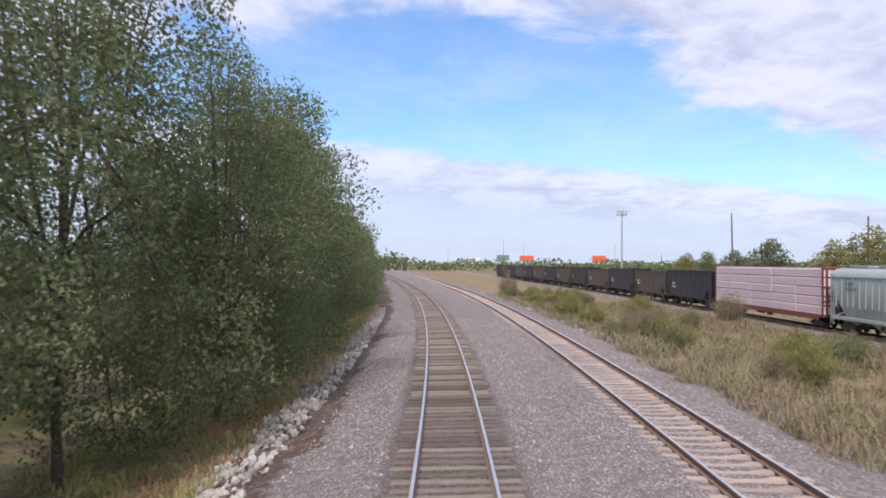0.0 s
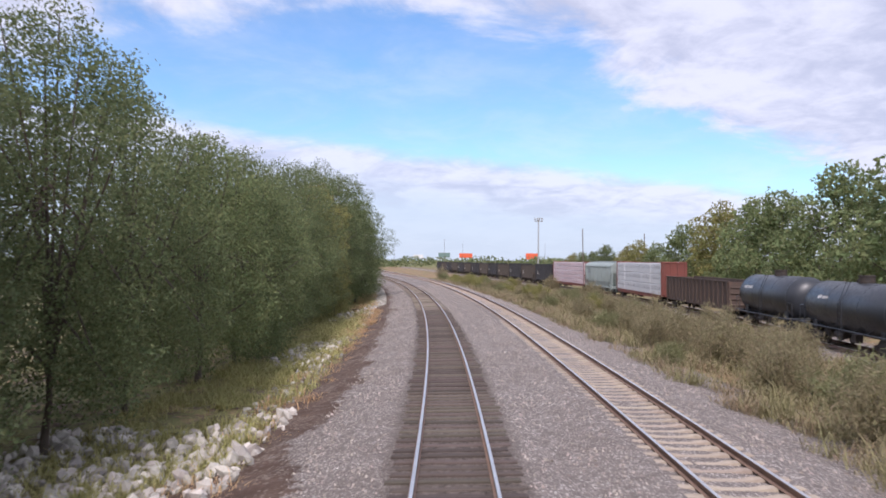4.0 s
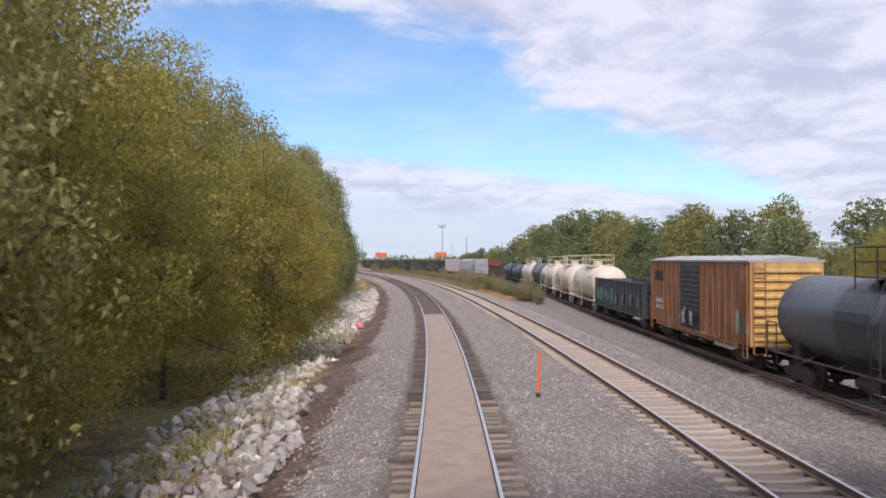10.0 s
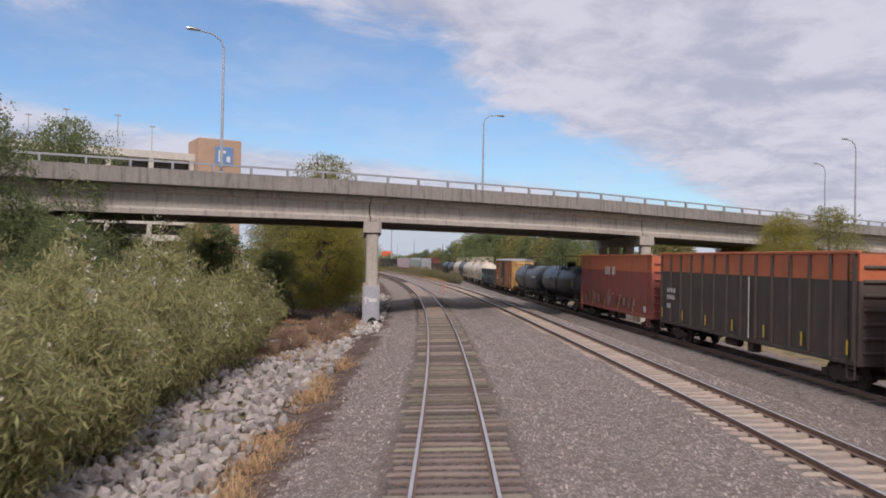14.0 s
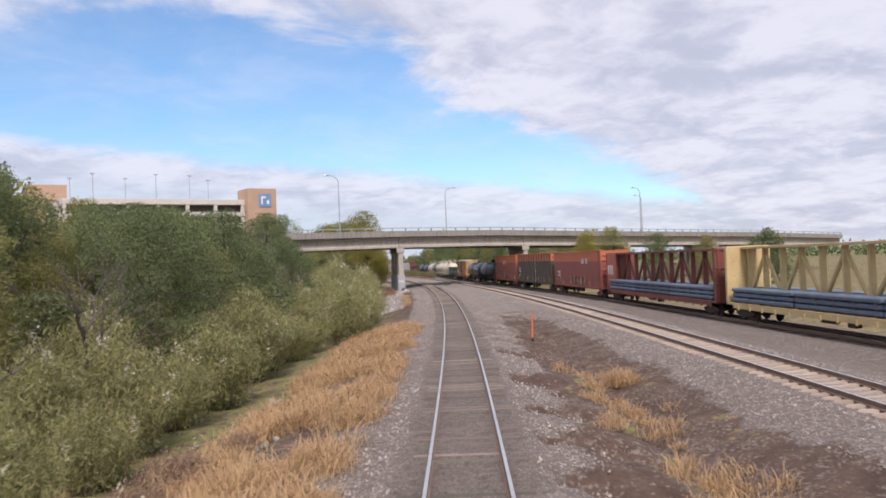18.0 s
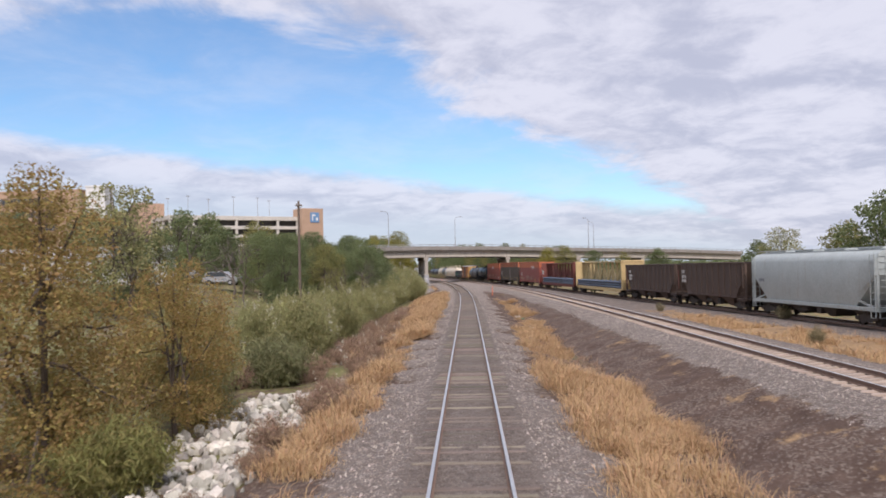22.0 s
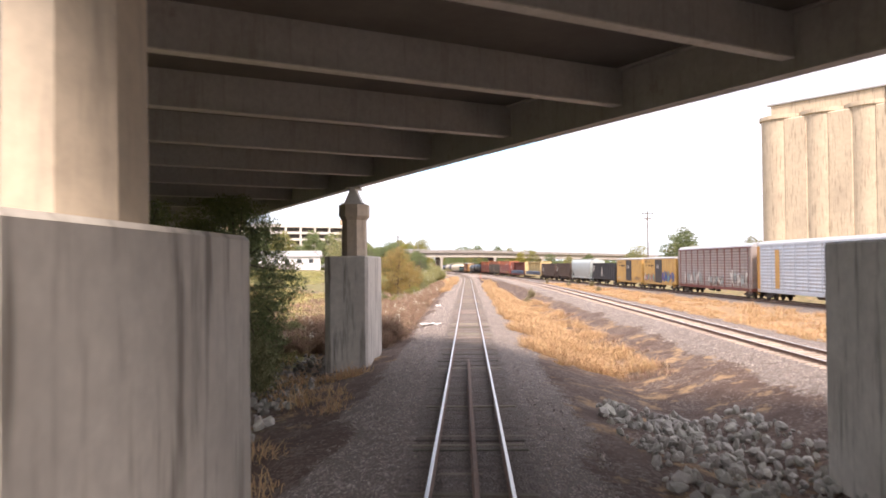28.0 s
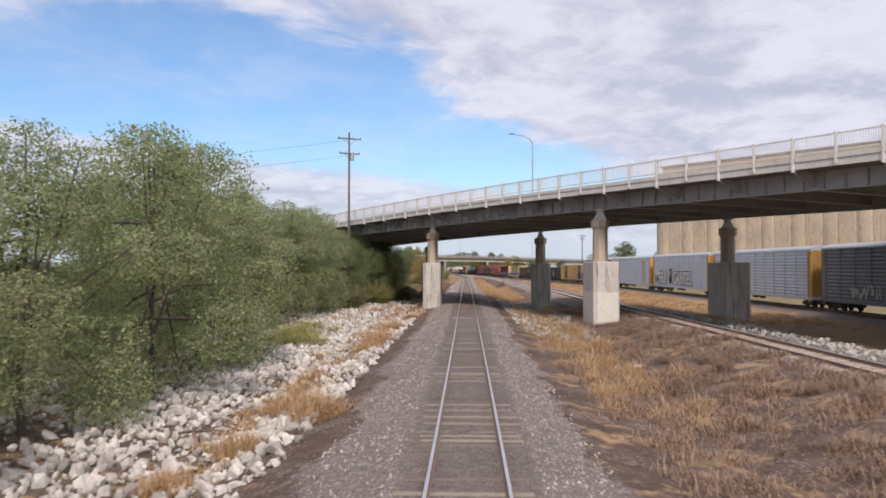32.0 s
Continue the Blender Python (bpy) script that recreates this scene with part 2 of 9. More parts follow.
# ---- shapes ----
class Shape:
    """Collects simple solids into one mesh."""

    def __init__(self):
        self.v, self.f, self.m = [], [], []

    def add(self, verts, faces, mat=0):
        n = len(self.v)
        self.v += [tuple(p) for p in verts]
        self.f += [tuple(i + n for i in q) for q in faces]
        self.m += [mat] * len(faces)
        return self

    def box(self, x0, x1, y0, y1, z0, z1, c=0.0, mat=0):
        """A box with edges chamfered by c."""
        if c <= 0:
            v = [(x, y, z) for x in (x0, x1) for y in (y0, y1) for z in (z0, z1)]
            return self.add(v, [(0, 1, 3, 2), (4, 6, 7, 5), (0, 4, 5, 1), (2, 3, 7, 6), (0, 2, 6, 4), (1, 5, 7, 3)], mat)
        h = [((x0 + x1) / 2, (x1 - x0) / 2), ((y0 + y1) / 2, (y1 - y0) / 2), ((z0 + z1) / 2, (z1 - z0) / 2)]
        c = min(c, *(q[1] * 0.49 for q in h))
        v, ix = [], {}
        for sx in (-1, 1):
            for sy in (-1, 1):
                for sz in (-1, 1):
                    for a in range(3):
                        p = [h[0][0] + sx * (h[0][1] - c * (a != 0)), h[1][0] + sy * (h[1][1] - c * (a != 1)), h[2][0] + sz * (h[2][1] - c * (a != 2))]
                        ix[sx, sy, sz, a] = len(v)
                        v.append(p)
        f = []
        for a in range(3):
            b, d = [k for k in range(3) if k != a]
            for sg in (-1, 1):
                quad = []
                for sb, sd in ((-1, -1), (1, -1), (1, 1), (-1, 1)):
                    k = [0, 0, 0]
                    k[a], k[b], k[d] = sg, sb, sd
                    quad.append(ix[(*k, a)])
                f.append(tuple(quad))
        for a in range(3):
            b, d = [k for k in range(3) if k != a]
            for sb in (-1, 1):
                for sd in (-1, 1):
                    quad = []
                    for sa, w in ((-1, b), (1, b), (1, d), (-1, d)):
                        k = [0, 0, 0]
                        k[a], k[b], k[d] = sa, sb, sd
                        quad.append(ix[(*k, w)])
                    f.append(tuple(quad))
        for sx in (-1, 1):
            for sy in (-1, 1):
                for sz in (-1, 1):
                    f.append((ix[sx, sy, sz, 0], ix[sx, sy, sz, 1], ix[sx, sy, sz, 2]))
        return self.add(v, f, mat)

    def tube(self, a, b, r0, r1=None, n=8, caps=True, mat=0):
        """A round bar from a to b."""
        a, b = Vector(a), Vector(b)
        r1 = r0 if r1 is None else r1
        w = (b - a).normalized()
        u = w.orthogonal().normalized()
        t = w.cross(u)
        v, f = [], []
        for p, r in ((a, r0), (b, r1)):
            for i in range(n):
                q = 2 * math.pi * (i + 0.5) / n
                v.append(p + (u * math.cos(q) + t * math.sin(q)) * r)
        for i in range(n):
            j = (i + 1) % n
            f.append((i, j, n + j, n + i))
        if caps:
            f += [tuple(range(n - 1, -1, -1)), tuple(range(n, 2 * n))]
        return self.add(v, f, mat)

    def bar(self, a, b, w, h, mat=0):
        """A square bar from a to b, w wide across and h high."""
        a, b = Vector(a), Vector(b)
        d = (b - a).normalized()
        side = d.cross(Vector((0, 0, 1)))
        side = side.normalized() if side.length > 1e-4 else Vector((1, 0, 0))
        up = side.cross(d)
        v = [p + side * (sx * w / 2) + up * (sz * h / 2) for p in (a, b) for sx, sz in ((-1, -1), (1, -1), (1, 1), (-1, 1))]
        return self.add(v, [(3, 2, 1, 0), (4, 5, 6, 7), (0, 1, 5, 4), (1, 2, 6, 5), (2, 3, 7, 6), (3, 0, 4, 7)], mat)

    def loft(self, rings, closed=True, caps=True, mat=0):
        """Skins rings of equally many points."""
        n, v, f = len(rings[0]), [p for r in rings for p in r], []
        for k in range(len(rings) - 1):
            for i in range(n if closed else n - 1):
                j = (i + 1) % n
                f.append((k * n + i, k * n + j, (k + 1) * n + j, (k + 1) * n + i))
        if caps and closed:
            f += [tuple(range(n - 1, -1, -1)), tuple((len(rings) - 1) * n + i for i in range(n))]
        return self.add(v, f, mat)

    def moved(self, m):
        self.v = [tuple(m @ Vector(p)) for p in self.v]
        return self

    def mesh(self, name, mats, smooth=False):
        me = bpy.data.meshes.new(name)
        me.from_pydata(self.v, [], self.f)
        for q in mats if isinstance(mats, (list, tuple)) else [mats]:
            me.materials.append(q)
        if any(self.m):
            me.polygons.foreach_set("material_index", self.m)
        if smooth:
            me.shade_smooth()
            if smooth is not True:
                me.set_sharp_from_angle(angle=radians(smooth))
        me.update()
        return me


def part(name, shape, material, parent=None, label="", smooth=False):
    """Links a shape (or a mesh made before) as one object under a thing or a part."""
    me = shape if isinstance(shape, bpy.types.Mesh) else shape.mesh(name, material, smooth)
    ob = new(name, me)
    if parent is not None:
        ob.parent = parent
    if label:
        ob["label"] = label
    return ob


def thing(name, label, category, group="", kind=""):
    return tagged(new(name), label, category, group, kind)


def heap(name, verts, faces, materials, smooth=False):
    """One mesh from arrays of places and of corner numbers."""
    me = bpy.data.meshes.new(name)
    verts, faces = np.asarray(verts, np.float32), np.asarray(faces, np.int32)
    k = faces.shape[1]
    me.vertices.add(len(verts))
    me.vertices.foreach_set("co", verts.ravel())
    me.loops.add(faces.size)
    me.loops.foreach_set("vertex_index", faces.ravel())
    me.polygons.add(len(faces))
    me.polygons.foreach_set("loop_start", np.arange(0, faces.size, k, dtype=np.int32))
    me.polygons.foreach_set("loop_total", np.full(len(faces), k, np.int32))
    for q in materials:
        me.materials.append(q)
    me.update(calc_edges=True)
    if smooth:
        me.shade_smooth()
    else:
        me.shade_flat()
    return me


# ---- materials ----
def paint(name, base, other=None, grain=4.0, spread=0.5, rough=0.7, metal=0.0, bump=0.0, fine=0.0, stain=None, stain_at=(0.55, 0.7), stain_size=0.8,
          tall=(1, 1, 1), per_object=0.0, per_island=0.0, streak=None, streak_at=(0.5, 0.75), gloss=0.5, thin=0.0):
    """A surface of base colour that varies towards other at two scales, with patches of stain, streaks that run down and relief."""
    m = bpy.data.materials.new(name)
    m.use_nodes = True
    nt = m.node_tree
    pb = nt.nodes["Principled BSDF"]
    ln = nt.links.new
    co = nt.nodes.new("ShaderNodeTexCoord")
    mp = nt.nodes.new("ShaderNodeMapping")
    mp.inputs["Scale"].default_value = tall
    ln(co.outputs["Object"], mp.inputs["Vector"])

    def noise_(scale, detail=4, rough_=0.6, src=mp):
        n = nt.nodes.new("ShaderNodeTexNoise")
        n.inputs["Scale"].default_value, n.inputs["Detail"].default_value, n.inputs["Roughness"].default_value = scale, detail, rough_
        ln(src.outputs["Vector"], n.inputs["Vector"])
        return n.outputs["Fac"]

    def ramp_(src, lo, hi):
        n = nt.nodes.new("ShaderNodeMapRange")
        n.inputs["From Min"].default_value, n.inputs["From Max"].default_value = lo, hi
        ln(src, n.inputs["Value"])
        return n.outputs[0]

    def mix_(fac, a, b, kind="MIX"):
        n = nt.nodes.new("ShaderNodeMix")
        n.data_type, n.blend_type = "RGBA", kind
        for key, val in (("Factor", fac), ("A", a), ("B", b)):
            if isinstance(val, (tuple, list)):
                n.inputs[key].default_value = (*val[:3], 1)
            elif isinstance(val, (int, float)):
                n.inputs[key].default_value = val
            else:
                ln(val, n.inputs[key])
        return n.outputs["Result"]

    other = other or tuple(c * (1 - spread) for c in base)
    col = mix_(ramp_(noise_(grain, 6), 0.32, 0.68), base, other)
    small = ramp_(noise_(grain * 9, 3), 0.25, 0.75)
    col = mix_(0.28, col, mix_(small, tuple(c * 0.55 for c in base), tuple(min(1, c * 1.35) for c in base)))
    if stain:
        col = mix_(ramp_(noise_(stain_size, 7, 0.7), *stain_at), col, stain)
    if streak:
        sp = nt.nodes.new("ShaderNodeMapping")
        sp.inputs["Scale"].default_value = (1.0, 1.0, 0.10)
        ln(co.outputs["Object"], sp.inputs["Vector"])
        col = mix_(ramp_(noise_(3.5, 5, 0.6, sp), *streak_at), col, streak)
    for amount, source in ((per_object, "object"), (per_island, "island")):
        if amount:
            if source == "object":
                rnd = nt.nodes.new("ShaderNodeObjectInfo").outputs["Random"]
            else:
                rnd = nt.nodes.new("ShaderNodeNewGeometry").outputs["Random Per Island"]
            hsv = nt.nodes.new("ShaderNodeHueSaturation")
            ln(ramp_(rnd, 0, 1), hsv.inputs["Hue"])
            hr = nt.nodes.new("ShaderNodeMapRange")
            hr.inputs["To Min"].default_value, hr.inputs["To Max"].default_value = 0.5 - amount * 0.05, 0.5 + amount * 0.05
            ln(rnd, hr.inputs["Value"])
            ln(hr.outputs[0], hsv.inputs["Hue"])
            vr = nt.nodes.new("ShaderNodeMapRange")
            vr.inputs["To Min"].default_value, vr.inputs["To Max"].default_value = 1 - amount * 0.6, 1 + amount * 0.6
            wh = nt.nodes.new("ShaderNodeTexWhiteNoise")
            wh.noise_dimensions = "1D"
            ln(rnd, wh.inputs["W"])
            ln(wh.outputs["Value"], vr.inputs["Value"])
            ln(vr.outputs[0], hsv.inputs["Value"])
            ln(col, hsv.inputs["Color"])
            col = hsv.outputs["Color"]
    ln(col, pb.inputs["Base Color"])
    pb.inputs["Metallic"].default_value = metal
    pb.inputs["Specular IOR Level"].default_value = gloss
    rr = nt.nodes.new("ShaderNodeMapRange")
    rr.inputs["To Min"].default_value, rr.inputs["To Max"].default_value = max(0.05, rough - 0.15), min(1, rough + 0.12)
    ln(small, rr.inputs["Value"])
    ln(rr.outputs[0], pb.inputs["Roughness"])
    if bump or fine:
        b = nt.nodes.new("ShaderNodeBump")
        b.inputs["Strength"].default_value, b.inputs["Distance"].default_value = 0.7, max(bump, fine)
        ln(noise_(grain * (2 if bump else 10), 6, 0.65), b.inputs["Height"])
        ln(b.outputs[0], pb.inputs["Normal"])
    if thin:
        pb.inputs["Transmission Weight"].default_value = 0
        tr = nt.nodes.new("ShaderNodeBsdfTranslucent")
        ln(col, tr.inputs["Color"])
        ms = nt.nodes.new("ShaderNodeMixShader")
        ms.inputs[0].default_value = thin
        ln(pb.outputs[0], ms.inputs[1])
        ln(tr.outputs[0], ms.inputs[2])
        ln(ms.outputs[0], nt.nodes["Material Output"].inputs["Surface"])
    return m


STEEL = paint("rail_steel", (0.78, 0.76, 0.74), grain=1.0, spread=0.2, rough=0.46, metal=1.0)
RUSTY_STEEL = paint("rusty_rail_side", (0.230, 0.150, 0.110), (0.150, 0.098, 0.074), grain=3, rough=0.85, bump=0.004)
TIE_WOOD = paint("weathered_tie_wood", (0.160, 0.124, 0.106), (0.088, 0.067, 0.056), grain=3.0, rough=0.9, bump=0.012, tall=(1, 6, 2), per_object=0.6, per_island=0.8)
TIE_CONCRETE = paint("tie_concrete", (0.47, 0.39, 0.31), (0.37, 0.30, 0.24), grain=5, rough=0.85, bump=0.006, per_island=0.25, per_object=0.2)
CONCRETE = paint("bridge_concrete", (0.46, 0.42, 0.36), (0.34, 0.31, 0.27), grain=0.5, rough=0.85, fine=0.004, streak=(0.20, 0.185, 0.165), streak_at=(0.52, 0.78))
CONCRETE_DARK = paint("weathered_concrete", (0.30, 0.275, 0.245), (0.21, 0.195, 0.175), grain=0.5, rough=0.9, fine=0.004, streak=(0.12, 0.115, 0.105), streak_at=(0.48, 0.75))
PEDESTAL = paint("pale_pedestal_concrete", (0.60, 0.565, 0.50), (0.48, 0.45, 0.395), grain=0.4, rough=0.85, fine=0.004, streak=(0.25, 0.225, 0.19), streak_at=(0.52, 0.68), stain=(0.42, 0.39, 0.34), stain_at=(0.5, 0.75), stain_size=0.35)
TAN_CONCRETE = paint("tan_column_concrete", (0.50, 0.42, 0.315), (0.40, 0.33, 0.25), grain=0.5, rough=0.85, fine=0.004, streak=(0.27, 0.23, 0.18), streak_at=(0.55, 0.8))
GIRDER_PAINT = paint("grey_girder_paint", (0.40, 0.40, 0.40), (0.31, 0.31, 0.31), grain=0.6, rough=0.6, stain=(0.22, 0.18, 0.15), stain_at=(0.60, 0.75), streak=(0.25, 0.23, 0.21), streak_at=(0.55, 0.8))
SUNLIT_CREAM = paint("sunlit_pedestal_cream", (0.70, 0.665, 0.59), (0.60, 0.57, 0.50), grain=0.7, rough=0.75, stain=(0.40, 0.37, 0.32), stain_at=(0.64, 0.76))
WHITE_PAINT = paint("dull_white_paint", (0.66, 0.65, 0.62), (0.54, 0.53, 0.50), grain=0.8, rough=0.7, streak=(0.36, 0.34, 0.30), streak_at=(0.56, 0.8))
KERB_WHITE = paint("dull_white_kerb", (0.58, 0.56, 0.52), (0.47, 0.45, 0.41), grain=0.6, rough=0.8, streak=(0.33, 0.29, 0.24), streak_at=(0.55, 0.8), stain=(0.30, 0.24, 0.19), stain_at=(0.66, 0.74))
BLACK_IRON = paint("black_truck_iron", (0.035, 0.030, 0.027), (0.075, 0.055, 0.042), grain=3, rough=0.8, bump=0.003)
GALV = paint("galvanised_steel", (0.50, 0.51, 0.52), grain=2, spread=0.2, rough=0.45, metal=0.6)
POLE_WOOD = paint("pole_wood", (0.16, 0.125, 0.10), (0.10, 0.08, 0.065), grain=2, rough=0.9, tall=(8, 8, 0.6), bump=0.004)
TWIG = paint("grey_twigs", (0.150, 0.125, 0.105), (0.10, 0.085, 0.072), grain=3, rough=0.9)

# ---- ground ----
ZL7 = table([(300, -1.3), (100, -1.4), (0, -1.5), (-60, -1.4), (-120, -1.3), (-190, -1.0), (-240, -1.5), (-300, -1.5), (-380, -1.8), (-440, -1.4), (-500, -0.9),
             (-560, -1.7), (-700, -1.8)], 10)
ZL14 = table([(300, -2.0), (0, -2.0), (-100, -1.0), (-150, -1.6), (-190, -0.6), (-240, -2.0), (-330, -2.0), (-390, -1.7), (-450, -1.2), (-500, -0.2), (-540, -1.6), (-700, -2)], 10)
ZL30 = table([(300, -2.0), (0, -2.0), (-100, -1.0), (-190, 1.0), (-240, 1.2), (-290, 2.2), (-330, 1.4), (-400, 0.6), (-470, 0.3), (-500, 1.4), (-560, -0.5), (-700, -1.5)], 12)
ZL60 = table([(300, -2.0), (0, -2.0), (-120, -1.0), (-200, 2.0), (-260, 3.4), (-330, 3.4), (-400, 3.0), (-470, 3.0), (-560, 2.0), (-700, 0)], 15)
ZM = table([(300, -0.36), (-225, -0.36), (-262, -0.55), (-290, -1.15), (-340, -1.45), (-480, -1.35), (-500, -0.9), (-525, -1.2), (-700, -1.4)], 7)
ZR = table([(300, -1.9), (80, -1.8), (0, -1.6), (-50, -1.2), (-80, -0.9), (-150, -0.8), (-280, -0.8), (-330, -1.0), (-400, -1.1), (-700, -0.9)], 10)


def gully(s, d):
    """Rain gullies washed out of the ballast's shoulders beside the ditch."""
    if -372 < s < -262 and 1.5 < d < 6.2:
        ends = min(1, (s + 372) / 20, (-262 - s) / 10, (d - 1.5) / 0.4, (6.2 - d) / 1.5)
    elif -368 < s < -300 and -4.4 < d < -1.5:
        ends = 0.8 * min(1, (s + 368) / 10, (-300 - s) / 10, (-d - 1.5) / 0.4, (d + 4.4) / 1.0)
    else:
        return 0.0
    wave = math.sin(s * 1.22 + 2.4 * math.sin(s * 0.23) + d * 0.75)
    return max(0.0, min(1.0, (wave - 0.05) / 0.55)) * max(0.0, ends)


def profile(s):
    t2, t3, z2, z3, m = (float(along(q, s)) for q in (T2, T3, Z2, Z3, ZM))
    a, b = min(3.0, t2 / 2 - 0.1), max(t2 - 3.0, t2 / 2 + 0.1)
    e, g = t2 + 3.1, t3 - 3.4
    if g < e + 0.4:
        e = g = (e + g) / 2
        g += 0.2
        e -= 0.2
    ds = [-170, -60, -32, -14, -7, -4.3, -3.0, -1.6, 1.6, a, t2 / 2, b, t2 - 1.7, t2 - 1.0, t2 - 0.9, t2 + 0.9, t2 + 1.0, t2 + 1.7, e, (e + g) / 2, g, t3 - 1.8, t3 + 1.8, t3 + 4.5, t3 + 18, 170]
    crib_z = float(np.interp(s, [-260, -225], [-0.188, -0.215]))
    zl7, zl14, zl30, zl60, zr = (float(along(q, s)) for q in (ZL7, ZL14, ZL30, ZL60, ZR))
    zs = [zl60, zl60, zl30, zl14, zl7, -0.62, -0.36, crib_z, crib_z, -0.38, m, min(z2 - 0.35, max(m, z2 - 0.5)), z2 - 0.24, z2 - 0.185, z2 - 0.25, z2 - 0.25, z2 - 0.185, z2 - 0.24, z2 - 0.5, zr if g - e > 1 else z2 - 0.5,
          z3 - 0.5, z3 - 0.22, z3 - 0.22, z3 - 0.7, z3 - 0.8, z3 - 0.8]
    return ds, zs


def ground_z(s, d):
    ds, zs = profile(s)
    return float(np.interp(d, ds, zs) + lean(s, d))


DITCH = ([-408, -350, -316, -286, -276], [7.4, 6.6, 5.6, 4.9, 4.6], [1.4, 2.3, 2.0, 0.8, 0.2])


def cover(s, d, n):
    """Shares of stone ballast, green growth and dry straw on the ground."""
    t2, t3 = float(along(T2, s)), float(along(T3, s))
    j = n * 1.3
    open_ = np.clip((s + 300) / 30, 0, 1)
    own = np.clip((3.9 - 0.5 * (d > 0) * (1 - open_) - abs(d) + j) / 0.9, 0, 1)
    two = np.clip((3.6 - 1.5 * (d < t2) * (s < -500) - abs(d - t2) + j) / 0.9, 0, 1)
    three = np.clip((3.6 - abs(d - t3) + j) / 1.0, 0, 1)
    gap = (0 < d < t2) * np.clip((s + 262 + 12 * n) / 14, 0, 1)
    yard = (t2 < d < t3) * np.clip((-58 - s + 6 * n) / 12, 0, 1) * np.clip((s + 318 + 10 * n) / 14, 0, 1)
    side = (t2 < d < t2 + 6 + 2 * n) * 0.8
    far_bank = (t3 < d) * np.clip((t3 + 7 - d) / 3, 0, 1) * 0.7
    b = max(own, two, three, gap, yard, side, far_bank)
    if abs(d) > 1.5:
        b = b * (1 - gully(s, d))
    if d < 0:
        field = np.clip((-385 - s) / 12, 0, 1) * np.clip((s + 474) / 6, 0, 1)
        green = np.clip((-d - 4.2 + j) / 2, 0, 1) * (0.55 + 0.4 * n)
        green = max(green * (1 - 0.3 * field), 0.75 * field * (d < -9))
        straw = 0.35 * np.clip((-d - 4 + j) / 1.5, 0, 1) + 0.25 * field
        under = np.clip((-163 - s) / 6, 0, 1) * np.clip((s + 206) / 6, 0, 1)
        green, straw = green * (1 - 0.85 * under), straw * (1 - 0.5 * under)
        if s < -470:
            green, straw = green * 0.5, straw
    elif d < t2:
        green, straw = (0.06, 0.30 + 0.5 * n) if s < -335 else (0.22 + 0.3 * n, 0.12 + 0.4 * n)
    elif d < t3:
        green, straw = (0.42 + 0.5 * n, 0.6) if s > -80 else (0.12, 0.75)
    else:
        green, straw = 0.5, 0.5
    if 2.4 < d < 10.0 and -408 < s < -276:
        mid, half = np.interp(s, DITCH[0], DITCH[1]), np.interp(s, DITCH[0], DITCH[2])
        inside = max(0.0, min(1.0, 1.35 - abs(d - mid) / half + 0.8 * n))
        b, straw, green = b * (1 - inside), straw * (1 - 0.7 * inside), max(green * (1 - inside), 0.55 * inside * (s > -352) * max(0, 1 - abs(d - mid + 0.6)))
    return b, max(0, min(1, green)), max(0, min(1, straw))


